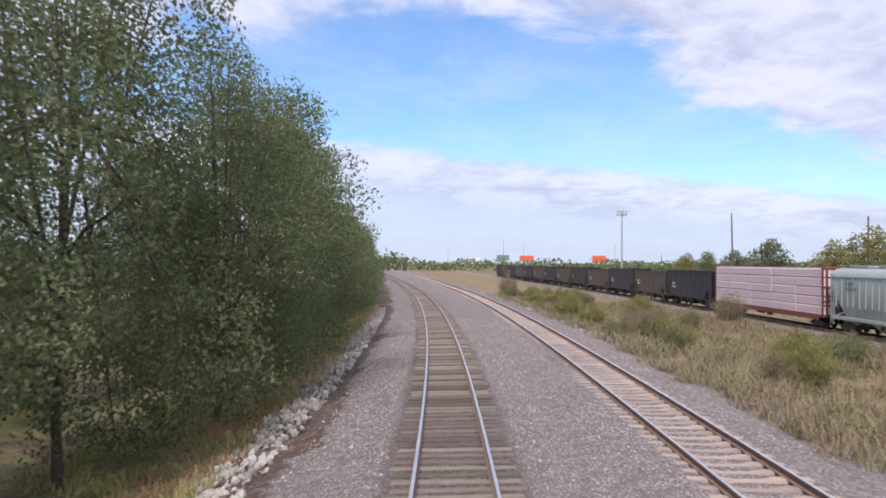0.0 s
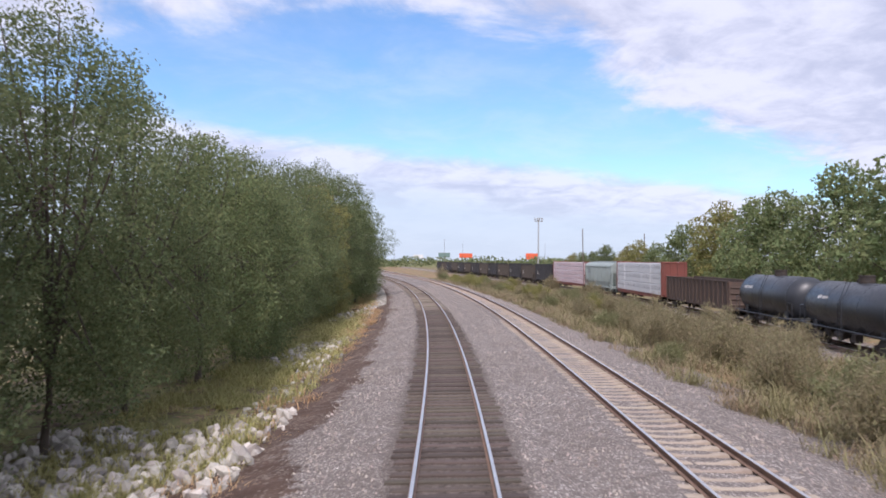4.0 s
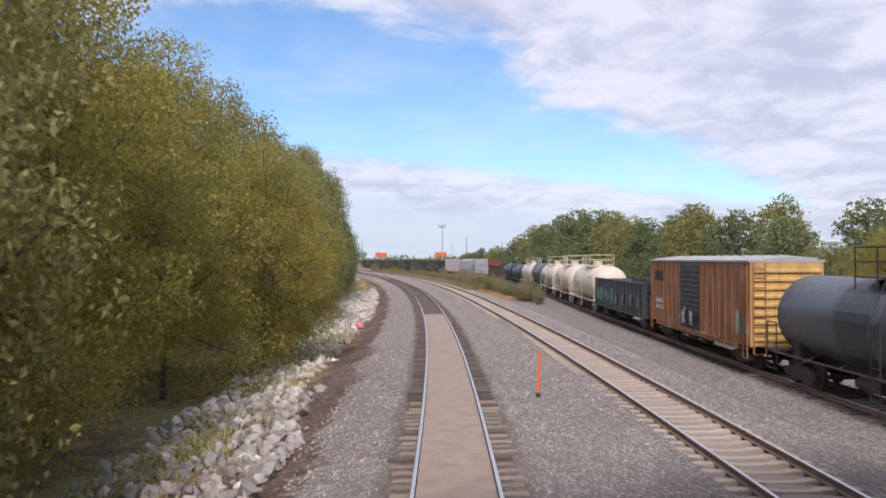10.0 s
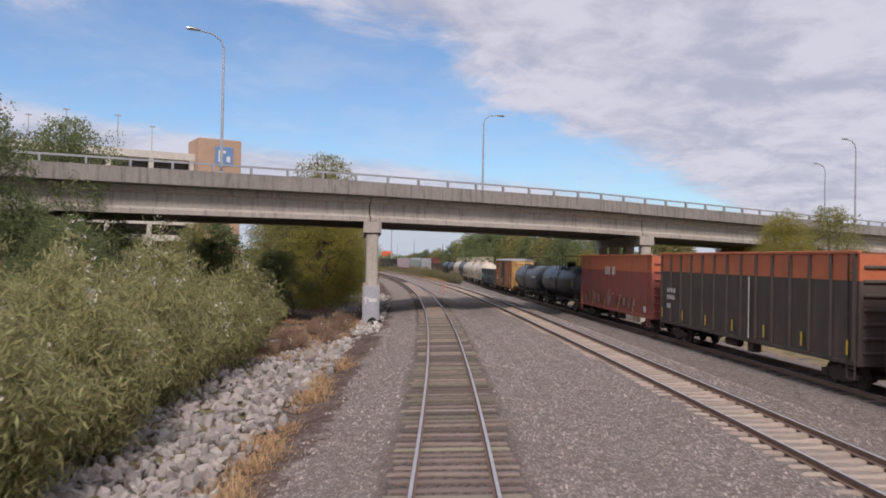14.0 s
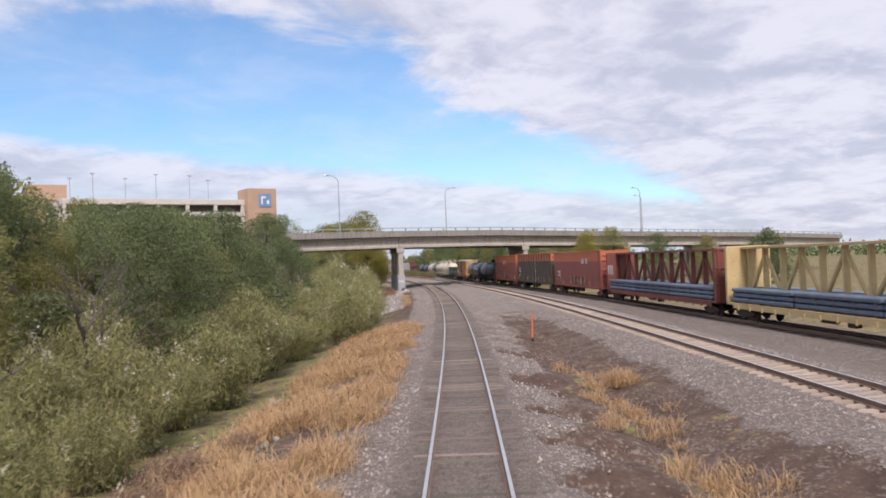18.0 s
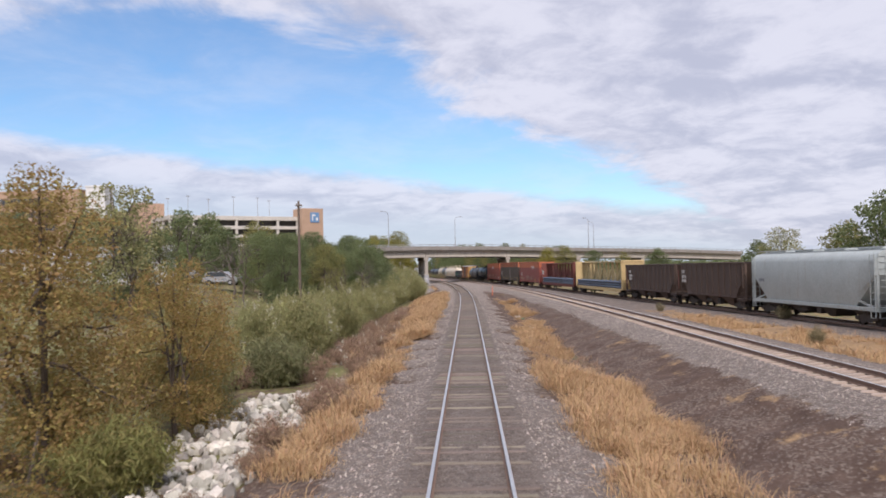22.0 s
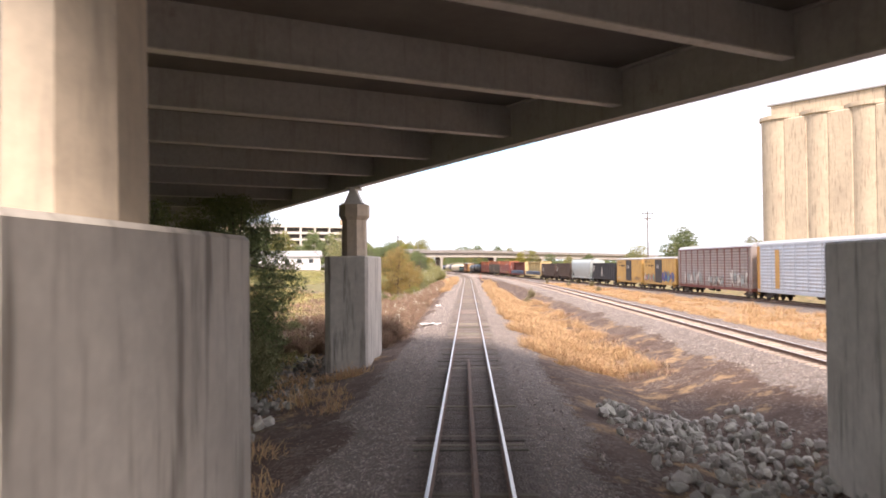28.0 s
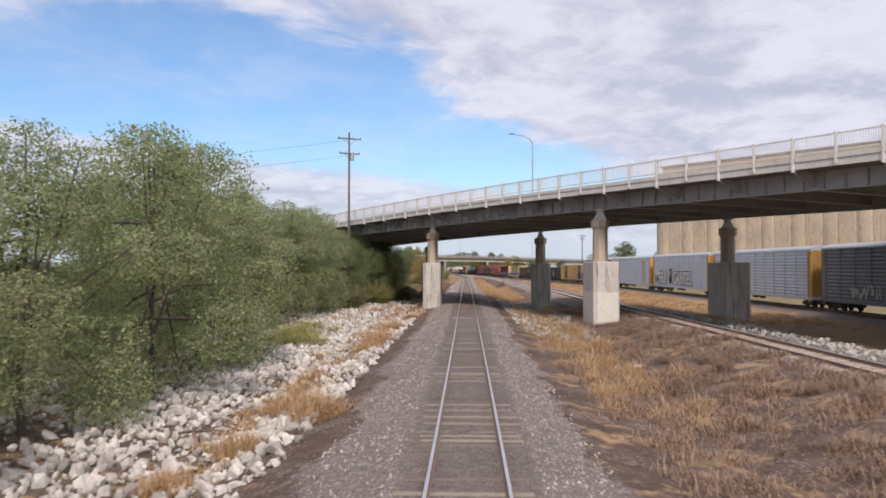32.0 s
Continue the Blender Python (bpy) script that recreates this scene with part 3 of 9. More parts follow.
def build_ground():
    rows = np.concatenate([np.arange(-720, -630, 6.0), np.arange(-630, -400, 1.25), np.arange(-400, -258, 0.55), np.arange(-258, 60, 1.25), np.arange(60, 200, 2.5), np.arange(200, 520, 8.0)])
    cols = np.concatenate([[-170, -130, -100, -80, -64, -52, -43, -36, -30, -25, -21, -18], np.arange(-16, -4, 0.75), np.arange(-4, 9.9, 0.4), np.arange(10.2, 26, 0.7),
                           np.arange(26, 48, 1.2), [50, 54, 60, 68, 80, 100, 130, 170]])
    nr, nc = len(rows), len(cols)
    vs, cs = np.zeros((nr, nc, 3)), np.zeros((nr, nc, 4))
    for i, s in enumerate(rows):
        ds, zs = profile(s)
        t2_ = float(along(T2, s))
        z = np.interp(cols, ds, zs) + lean(s, cols)
        p = spot(np.full(nc, s), cols, z)
        for j, d in enumerate(cols):
            q = Vector((p[j, 0], p[j, 1], 0))
            n = noise.noise(q * 0.22) * 0.6 + noise.noise(q * 0.9) * 0.4
            cs[i, j, :3] = cover(s, d, n)
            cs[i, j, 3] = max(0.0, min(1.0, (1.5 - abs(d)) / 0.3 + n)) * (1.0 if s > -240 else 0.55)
            p[j, 2] -= 0.38 * gully(s, d)
            calm = 0.25 if abs(d) < 1.9 or abs(d - t2_) < 1.9 else 1.0
            p[j, 2] += calm * ((0.025 + 0.16 * (1 - cs[i, j, 0])) * noise.noise(q * 0.8) + 0.02 * noise.noise(q * 2.6))
        vs[i] = p
    verts = vs.reshape(-1, 3).tolist()
    cols_ = cs.reshape(-1, 4).tolist()
    faces = [(i * nc + j, i * nc + j + 1, (i + 1) * nc + j + 1, (i + 1) * nc + j) for i in range(nr - 1) for j in range(nc - 1)]
    rim = [j for j in range(nc)] + [i * nc + nc - 1 for i in range(1, nr)] + [(nr - 1) * nc + j for j in range(nc - 2, -1, -1)] + [i * nc for i in range(nr - 2, 0, -1)]
    centre = Vector((-30, -130, 0))
    last = rim
    for far, z in ((700, -1.5), (1600, -2.0), (4500, -2.0)):
        ring = []
        for q in rim:
            w = (Vector(verts[q]) - centre)
            w.z = 0
            w = centre + w.normalized() * max(far, w.length + 40)
            ring.append(len(verts))
            verts.append((w.x, w.y, z))
            cols_.append((0, 0.95, 0.15, 0))
        for a in range(len(rim)):
            b = (a + 1) % len(rim)
            faces.append((last[b], last[a], ring[a], ring[b]))
        last = ring
    me = bpy.data.meshes.new("ground")
    me.from_pydata(verts, [], faces)
    at = me.attributes.new("cover", "FLOAT_COLOR", "POINT")
    at.data.foreach_set("color", np.array(cols_, np.float32).ravel())
    me.materials.append(GROUND)
    me.shade_smooth()
    return tagged(new("ground", me), "gravel, dirt and dry grass beside the rail tracks", "ground", kind="structure")


def ground_material():
    m = bpy.data.materials.new("track_ground")
    m.use_nodes = True
    nt, ln = m.node_tree, m.node_tree.links.new
    pb = nt.nodes["Principled BSDF"]
    co = nt.nodes.new("ShaderNodeTexCoord")
    at = nt.nodes.new("ShaderNodeAttribute")
    at.attribute_name = "cover"
    sep = nt.nodes.new("ShaderNodeSeparateColor")
    ln(at.outputs["Color"], sep.inputs[0])

    def noise_(scale, detail=5, rough_=0.6):
        n = nt.nodes.new("ShaderNodeTexNoise")
        n.inputs["Scale"].default_value, n.inputs["Detail"].default_value, n.inputs["Roughness"].default_value = scale, detail, rough_
        ln(co.outputs["Object"], n.inputs["Vector"])
        return n.outputs["Fac"]

    def ramp_(src, lo, hi, a=0.0, b=1.0):
        n = nt.nodes.new("ShaderNodeMapRange")
        for key, val in (("From Min", lo), ("From Max", hi), ("To Min", a), ("To Max", b)):
            n.inputs[key].default_value = val
        ln(src, n.inputs["Value"])
        return n.outputs[0]

    def mix_(fac, a, b, kind="MIX"):
        n = nt.nodes.new("ShaderNodeMix")
        n.data_type, n.blend_type = "RGBA", kind
        for key, val in (("Factor", fac), ("A", a), ("B", b)):
            if isinstance(val, (tuple, list)):
                n.inputs[key].default_value = (*val[:3], 1)
            elif isinstance(val, (int, float)):
                n.inputs[key].default_value = val
            else:
                ln(val, n.inputs[key])
        return n.outputs["Result"]

    def add_(a, b, op="ADD"):
        n = nt.nodes.new("ShaderNodeMath")
        n.operation = op
        for i, val in enumerate((a, b)):
            if isinstance(val, (int, float)):
                n.inputs[i].default_value = val
            else:
                ln(val, n.inputs[i])
        return n.outputs[0]

    vor = nt.nodes.new("ShaderNodeTexVoronoi")
    vor.inputs["Scale"].default_value = 14.0
    ln(co.outputs["Object"], vor.inputs["Vector"])
    cell = nt.nodes.new("ShaderNodeSeparateColor")
    ln(vor.outputs["Color"], cell.inputs[0])
    stone = mix_(cell.outputs[0], (0.215, 0.190, 0.175), (0.660, 0.595, 0.550))
    stone = mix_(ramp_(cell.outputs[1], 0.90, 0.97), stone, (0.80, 0.76, 0.70))
    stone = mix_(ramp_(noise_(0.35, 4), 0.40, 0.66, 0, 0.60), stone, (0.345, 0.292, 0.255))
    stone = mix_(ramp_(noise_(1.6, 3), 0.52, 0.72, 0, 0.35), stone, (0.50, 0.455, 0.41))
    place = nt.nodes.new("ShaderNodeSeparateXYZ")
    ln(co.outputs["Object"], place.inputs[0])
    old = add_(ramp_(place.outputs[1], -150, -260, 0.0, 0.85), ramp_(noise_(0.08, 3), 0.35, 0.65, -0.15, 0.15))
    stone = mix_(old, stone, mix_(cell.outputs[0], (0.165, 0.125, 0.102), (0.480, 0.390, 0.325)))
    vor2 = nt.nodes.new("ShaderNodeTexVoronoi")
    vor2.inputs["Scale"].default_value = 5.5
    ln(co.outputs["Object"], vor2.inputs["Vector"])
    cell2 = nt.nodes.new("ShaderNodeSeparateColor")
    ln(vor2.outputs["Color"], cell2.inputs[0])
    stone = mix_(ramp_(cell2.outputs[0], 0.0, 1.0, 0.0, 0.55), stone, mix_(ramp_(cell2.outputs[1], 0.35, 0.65), (0.20, 0.168, 0.145), (0.60, 0.55, 0.50)))
    # shade in the gaps between stones, mixed into the colour by cell distance
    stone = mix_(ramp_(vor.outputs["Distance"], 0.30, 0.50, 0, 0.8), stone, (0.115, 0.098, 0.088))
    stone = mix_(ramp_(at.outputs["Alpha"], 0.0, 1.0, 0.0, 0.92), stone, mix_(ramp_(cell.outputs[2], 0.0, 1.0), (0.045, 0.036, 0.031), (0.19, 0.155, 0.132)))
    dirt = mix_(ramp_(noise_(1.2, 6), 0.35, 0.65), (0.078, 0.050, 0.038), (0.140, 0.096, 0.074))
    dirt = mix_(ramp_(noise_(9, 4), 0.40, 0.70, 0, 0.6), dirt, (0.055, 0.036, 0.028))
    crumbs = mix_(cell.outputs[1], (0.12, 0.092, 0.075), (0.31, 0.262, 0.222))
    dirt = mix_(ramp_(add_(cell.outputs[2], ramp_(noise_(0.7, 5), 0.35, 0.65, -0.30, 0.30)), 0.70, 0.78, 0, 0.6), dirt, crumbs)
    green = mix_(ramp_(noise_(0.5, 6), 0.35, 0.65), (0.150, 0.160, 0.058), (0.280, 0.262, 0.112))
    green = mix_(ramp_(noise_(14, 3), 0.35, 0.7, 0, 0.6), green, (0.070, 0.075, 0.030))
    straw = mix_(ramp_(noise_(0.8, 6), 0.35, 0.65), (0.42, 0.285, 0.15), (0.30, 0.205, 0.12))
    straw = mix_(ramp_(noise_(16, 3), 0.35, 0.7, 0, 0.55), straw, (0.16, 0.10, 0.06))
    rag = ramp_(noise_(2.2, 6, 0.7), 0.3, 0.7, -0.38, 0.38)
    rag2 = ramp_(noise_(0.9, 6, 0.7), 0.3, 0.7, -0.45, 0.45)
    col = mix_(ramp_(add_(sep.outputs[2], rag2), 0.40, 0.62), dirt, straw)
    col = mix_(ramp_(add_(sep.outputs[1], rag), 0.40, 0.62), col, green)
    is_stone = ramp_(add_(sep.outputs[0], rag), 0.40, 0.60)
    col = mix_(is_stone, col, stone)
    ln(col, pb.inputs["Base Color"])
    pb.inputs["Roughness"].default_value = 0.92
    pb.inputs["Specular IOR Level"].default_value = 0.25
    hgt = mix_(is_stone, noise_(6, 6, 0.7), ramp_(vor.outputs["Distance"], 0.05, 0.5, 1.0, 0.0))
    bp = nt.nodes.new("ShaderNodeBump")
    bp.inputs["Strength"].default_value, bp.inputs["Distance"].default_value = 0.9, 0.05
    ln(hgt, bp.inputs["Height"])
    ln(bp.outputs[0], pb.inputs["Normal"])
    return m


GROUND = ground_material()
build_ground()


# ---- tracks ----
RAIL = [(-0.07, -0.17), (0.07, -0.17), (0.07, -0.155), (0.012, -0.13), (0.012, -0.05), (0.036, -0.04), (0.036, -0.006), (0.030, 0.0), (-0.030, 0.0), (-0.036, -0.006),
        (-0.036, -0.04), (-0.012, -0.05), (-0.012, -0.13), (-0.07, -0.155)]
TOP_FACES = {6, 7, 8}


def rail_mesh(offs, heights, side, s0, s1, canted):
    ss = np.arange(s0, s1 + 0.1, 2.0)
    base = (along(offs, ss) if offs is not None else 0 * ss) + side * 0.7525
    z = along(heights, ss) if heights is not None else 0 * ss
    if canted:
        z = z + lean(ss, base)
    rings = [spot(ss, base + a, z + b) for a, b in RAIL]
    v = np.stack(rings, 1).reshape(-1, 3)
    n, f, mi = len(RAIL), [], []
    for k in range(len(ss) - 1):
        for i in range(n):
            j = (i + 1) % n
            f.append((k * n + j, k * n + i, (k + 1) * n + i, (k + 1) * n + j))
            mi.append(1 if i in TOP_FACES else 0)
    me = heap("rail", v, f, [RUSTY_STEEL, STEEL])
    me.polygons.foreach_set("material_index", mi)
    return me


def wood_tie():
    """Hewn ties of uneven length and width, some split at an end."""
    out = []
    for k in range(6):
        r = random.Random(300 + k)
        x0, x1, w = -1.25 - r.uniform(-0.04, 0.09), 1.25 + r.uniform(-0.04, 0.09), r.uniform(0.092, 0.112)
        rings = []
        for x in (x0, x0 + 0.05, -0.75, 0.0, 0.75, x1 - 0.05, x1):
            e = 0.022 if x in (x0, x1) else 0.0
            j, h = r.uniform(-0.008, 0.008), -r.uniform(0, 0.012) - e
            rings.append([(x, -w + j + e, -0.18), (x, w + j - e, -0.18), (x, w + j - e * 0.5, h - 0.018), (x, w * 0.82 + j, h), (x, -w * 0.82 + j, h), (x, -w + j + e * 0.5, h - 0.018)])
        out.append(Shape().loft(rings).mesh("tie", TIE_WOOD))
    return out


def concrete_tie():
    sh, rings = Shape(), []
    for x, w, h in ((-1.27, 0.10, -0.04), (-1.18, 0.15, 0.0), (-0.52, 0.15, 0.0), (-0.25, 0.125, -0.04), (0.25, 0.125, -0.04), (0.52, 0.15, 0.0), (1.18, 0.15, 0.0), (1.27, 0.10, -0.04)):
        rings.append([(x, -w, -0.20), (x, w, -0.20), (x, w * 0.78, h), (x, -w * 0.78, h)])
    return [sh.loft(rings).mesh("tie", TIE_CONCRETE)]


def lay_ties(owner, me, gap, offs, heights, s0, s1, single, canted, top, seed):
    """Ties along a line: those between the two ends of single one by one, the rest joined."""
    rnd = random.Random(seed)
    shapes = [(q, np.array([v.co for v in q.vertices]), [tuple(p.vertices) for p in q.polygons]) for q in me]
    vs, fs, n = [], [], 0
    s = s0
    while s < s1:
        d = float(along(offs, s)) if offs is not None else 0.0
        z = (float(along(heights, s)) if heights is not None else 0.0) + top + (rnd.uniform(-0.014, 0.010) if s > -240 or gap > 0.56 else rnd.uniform(-0.045, 0.012))
        old = gap < 0.56
        yaw = heading(s, offs) + rnd.uniform(-0.03, 0.03) * (1 if old else 0.5)
        m = Matrix.Translation(spot(s, d + rnd.uniform(-0.08, 0.08) * old, z)) @ Matrix.Rotation(yaw, 4, "Z")
        if canted:
            m = m @ Matrix.Rotation(-float(along(_cant, s)), 4, "Y")
        one, co, faces = rnd.choice(shapes)
        if single[0] <= s <= single[1]:
            ob = new("tie", one)
            ob.parent = owner
            ob.matrix_basis = m
        else:
            a = np.array(m)
            vs.append(co @ a[:3, :3].T + a[:3, 3])
            fs += [tuple(i + n for i in f) for f in faces]
            n += len(co)
        s += gap * rnd.uniform(0.92, 1.08) if old else gap
    rest = bpy.data.meshes.new("ties")
    rest.from_pydata(np.concatenate(vs).tolist(), [], fs)
    rest.materials.append(me[0].materials[0])
    tagged(part("ties", rest, None, owner), kind="stuff")


main_track = thing("railroad_track", "main railroad track with worn bright rails on weathered wooden ties", "railroad track", kind="structure")
second_track = thing("railroad_track", "second railroad track with brown rails on pale concrete ties", "railroad track", kind="structure")
yard_track = thing("railroad_track", "siding track on dark ties under the parked freight cars", "railroad track", kind="structure")
for owner, offs, hts, canted, ends in ((main_track, None, None, True, (-680, 420)), (second_track, T2, Z2, False, (-680, 420)), (yard_track, T3, Z3, False, (-680, 320))):
    for side in (-1, 1):
        part("rail", rail_mesh(offs, hts, side, *ends, canted), None, owner, "bright worn rail head" if offs is None else "brown rusty rail")
# a fill of tan gravel between the rails on the stretch before the road bridge
fill = Shape()
ss_ = np.arange(-186.5, -113.9, 1.5)
rings_ = []
for s in ss_:
    k = 0.06 if s in (ss_[0], ss_[-1]) else 0.0
    rings_.append([tuple(spot(s, d, z + float(lean(s, d)) - k * 2)) for d, z in ((-0.70, -0.06), (-0.35, -0.035), (0.0, -0.03), (0.35, -0.035), (0.70, -0.06), (0.70, -0.3), (-0.70, -0.3))])
fill.loft(rings_)
FILL = paint("tan_gravel_fill", (0.33, 0.26, 0.205), (0.22, 0.17, 0.135), grain=2.0, rough=0.95, bump=0.02, fine=0.02)
tagged(part("gravel_fill", fill, FILL), "tan gravel fill between the rails of the main track", "gravel", kind="structure")

crib = Shape()
crib.loft([[tuple(spot(s, float(along(T2, s)) + d, float(along(Z2, s)) + z)) for d, z in ((-0.66, -0.235), (0.0, -0.222), (0.66, -0.235), (0.66, -0.30), (-0.66, -0.30))] for s in np.arange(-660, 140, 2.0)])
DUSTY = paint("dusty_tan_gravel", (0.31, 0.258, 0.214), (0.20, 0.165, 0.138), grain=5.0, rough=0.95, bump=0.02, fine=0.02)
tagged(part("gravel_fill", crib, DUSTY), "dusty tan gravel between the rails of the second track", "gravel", kind="structure")

# ---- the road bridge of concrete girders ----
B1_O = Vector((-23.48, -185.37, 0))
B1_U = Vector((25.5, 7.4, 0)).normalized()
B1_N = Vector((-B1_U.y, B1_U.x, 0))
B1_W = 13.7


def b1_top(u):
    """Height of the slab's edge along the bridge."""
    return float(np.interp(u, [-90, -40, 0, 20, 47, 95, 130], [8.1, 8.9, 9.22, 9.13, 8.55, 7.62, 6.5]))


def b1(u, w, z):
    return tuple(B1_O + B1_U * u + B1_N * w + Vector((0, 0, z)))


def b1_strip(profile_, u0, u1, step=4.0):
    """A solid that follows the bridge: profile of (w, dz below the slab's edge)."""
    n = max(1, int((u1 - u0) / step))
    return Shape().loft([[b1(u, w, b1_top(u) + dz) for w, dz in profile_] for u in np.linspace(u0, u1, n + 1)])


UNDERSIDE_CONCRETE = paint("dark_underside_concrete", (0.155, 0.145, 0.135), (0.095, 0.088, 0.082), grain=0.5, rough=0.9)
BENTS1 = [-52.0, -26.0, 0.72, 26.6, 52.0, 78.0]
bridge1 = thing("road_bridge", "long concrete girder road bridge with steel guard rails over the tracks", "bridge", kind="structure")
for k in range(len(BENTS1) + 1):
    u0 = -85 if k == 0 else BENTS1[k - 1]
    u1 = 125 if k == len(BENTS1) else BENTS1[k]
    # the four inner girders take a darker grey than the outer two
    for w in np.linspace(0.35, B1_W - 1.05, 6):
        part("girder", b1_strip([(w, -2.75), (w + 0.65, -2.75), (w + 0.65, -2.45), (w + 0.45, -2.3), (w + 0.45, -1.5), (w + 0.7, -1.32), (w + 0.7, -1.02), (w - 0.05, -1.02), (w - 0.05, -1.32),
                                 (w + 0.2, -1.5), (w + 0.2, -2.3), (w, -2.45)], u0 + 0.06, u1 - 0.06), CONCRETE if w < 1 or w > B1_W - 2 else UNDERSIDE_CONCRETE, bridge1)
part("deck", b1_strip([(-0.35, -1.0), (B1_W + 0.35, -1.0), (B1_W + 0.35, -0.62), (-0.35, -0.62)], -85, 125), CONCRETE_DARK, bridge1)
for w in (-0.40, B1_W - 0.05):
    part("parapet", b1_strip([(w, -0.95), (w + 0.45, -0.95), (w + 0.38, 0.0), (w + 0.06, 0.0)], -85, 125), CONCRETE_DARK, bridge1, "weathered grey concrete parapet")
post_ = Shape().box(-0.06, 0.06, -0.13, 0.13, 0, 0.42, 0.02).mesh("rail_post", GALV)
for w in (-0.2, B1_W + 0.2):
    part("guard_rail", b1_strip([(w - 0.06, 0.40), (w + 0.06, 0.40), (w + 0.06, 0.52), (w - 0.06, 0.52)], -85, 125), GALV, bridge1, "pale steel guard rail")
    for u in np.arange(-84, 125, 2.45):
        ob = part("rail_post", post_, None, bridge1)
        ob.matrix_basis = Matrix.Translation(b1(u, w, b1_top(u))) @ Matrix.Rotation(math.atan2(B1_U.y, B1_U.x), 4, "Z")


def bent1(u, walled):
    """A row of columns under a cap, which runs along the track and not square to the bridge."""
    ob = thing("bridge_pier", "concrete bridge pier with graffiti on its grey base wall" if walled else "concrete bridge pier of square columns under a cap", "bridge pier", "piers of the girder bridge")
    a = Vector(b1(u, 0.0, 0))
    s_dir = Vector((-math.sin(heading(-186)), math.cos(heading(-186)), 0))
    if walled:
        s_dir = Vector((-math.sin(heading(-186) + 0.06), math.cos(heading(-186) + 0.06), 0))
    if u > 12:
        s_dir = Vector((-math.sin(heading(-176)), math.cos(heading(-176)), 0))
    L = B1_W / s_dir.dot(B1_N)
    side = Vector((s_dir.y, -s_dir.x, 0))
    m = Matrix.Translation(a) @ Matrix.Rotation(math.atan2(-s_dir.x, s_dir.y), 4, "Z")
    top = b1_top(u) - 2.76
    cap = Shape()
    cap.loft([[(-0.62, y, top - q), (0.62, y, top - q), (0.62, y, top), (-0.62, y, top)] for y, q in ((-0.35, 0.78), (0.9, 0.86), (L - 0.9, 0.86), (L + 0.35, 0.78))])
    part("cap", cap.moved(m), CONCRETE, ob)
    n = 4
    for k in range(n):
        y = 0.25 + (L - 0.5) * k / (n - 1)
        part("column", Shape().box(-0.43, 0.43, y - 0.46, y + 0.46, -1.6, top - 0.8, 0.10).moved(m), CONCRETE, ob)
        part("bearing", Shape().box(-0.3, 0.3, y - 0.28, y + 0.28, top, top + 0.05).moved(m), BLACK_IRON, ob)
    if walled:
        w = Shape()
        w.box(-0.58, 0.58, -0.10, L + 0.3, -1.6, 2.05, 0.05)
        wall = part("base_wall", w.moved(m), CONCRETE, ob)
        w = Shape().box(-0.592, 0.592, -0.112, L + 0.312, -1.6, 1.9)
        part("painted_band", w.moved(m), GREY_PAINT, wall, "grey painted lower band")
        part("painted_band", Shape().box(-0.445, 0.445, -0.52, 0.50, -1.6, 1.95).moved(m), GREY_PAINT, ob, "grey painted foot of the column")
        part("tag", Shape().box(-0.50, -0.10, -0.526, -0.521, 1.05, 1.13).box(-0.42, -0.34, -0.526, -0.521, 0.7, 1.25).box(-0.15, 0.4, -0.526, -0.521, 0.85, 1.08).moved(m), WHITE_SPRAY, ob, "white spray-painted tag")
        part("colour_panel", Shape().box(0.594, 0.60, 1.0, 1.75, 0.2, 1.9).moved(m), YELLOW_SPRAY, wall, "yellow painted panel")
        rnd = random.Random(4)
        # spray-painted letter shapes on the side that faces the track
        for y0, h, paint_, edge in ((5.6, 1.45, RED_SPRAY, WHITE_SPRAY), (9.6, 1.35, DARK_SPRAY, RED_SPRAY)):
            for k in range(4):
                g, e = Shape(), Shape()
                y = y0 + k * 0.72
                z0 = 0.42 + rnd.uniform(-0.08, 0.08)
                tall = h * rnd.uniform(0.9, 1.1)
                knots = [(rnd.uniform(0.0, 0.62), tall * (rnd.uniform(0, 0.25) if q % 2 else rnd.uniform(0.6, 1.0))) for q in range(5)]
                strokes = list(zip(knots, knots[1:]))
                for (ya, za), (yb, zb) in strokes[: rnd.choice((3, 4, 4))]:
                    for shp, x, wd in ((e, 0.596, 0.24), (g, 0.600, 0.17)):
                        pa, pb_ = Vector((x, y + ya, z0 + za)), Vector((x, y + yb, z0 + zb))
                        d = (pb_ - pa).normalized()
                        q = Vector((0, -d.z, d.y)) * wd / 2
                        shp.add([pa - q - d * wd * 0.3, pb_ - q + d * wd * 0.3, pb_ + q + d * wd * 0.3, pa + q - d * wd * 0.3], [(0, 1, 2, 3)])
                part("letter", e.moved(m), edge, wall)
                part("letter", g.moved(m), paint_, wall)
    return ob


GREY_PAINT = paint("grey_wall_paint", (0.40, 0.41, 0.44), (0.33, 0.34, 0.36), grain=0.8, rough=0.8, stain=(0.42, 0.38, 0.33), stain_at=(0.62, 0.7))
RED_SPRAY = paint("red_spray_paint", (0.50, 0.045, 0.035), grain=2, spread=0.3, rough=0.6)
WHITE_SPRAY = paint("white_spray_paint", (0.70, 0.70, 0.68), grain=2, spread=0.2, rough=0.6)
DARK_SPRAY = paint("purple_brown_spray_paint", (0.12, 0.05, 0.06), grain=2, spread=0.3, rough=0.6)
YELLOW_SPRAY = paint("yellow_spray_paint", (0.62, 0.45, 0.05), grain=2, spread=0.3, rough=0.6)
for k, u in enumerate(BENTS1):
    bent1(u, k == 2)


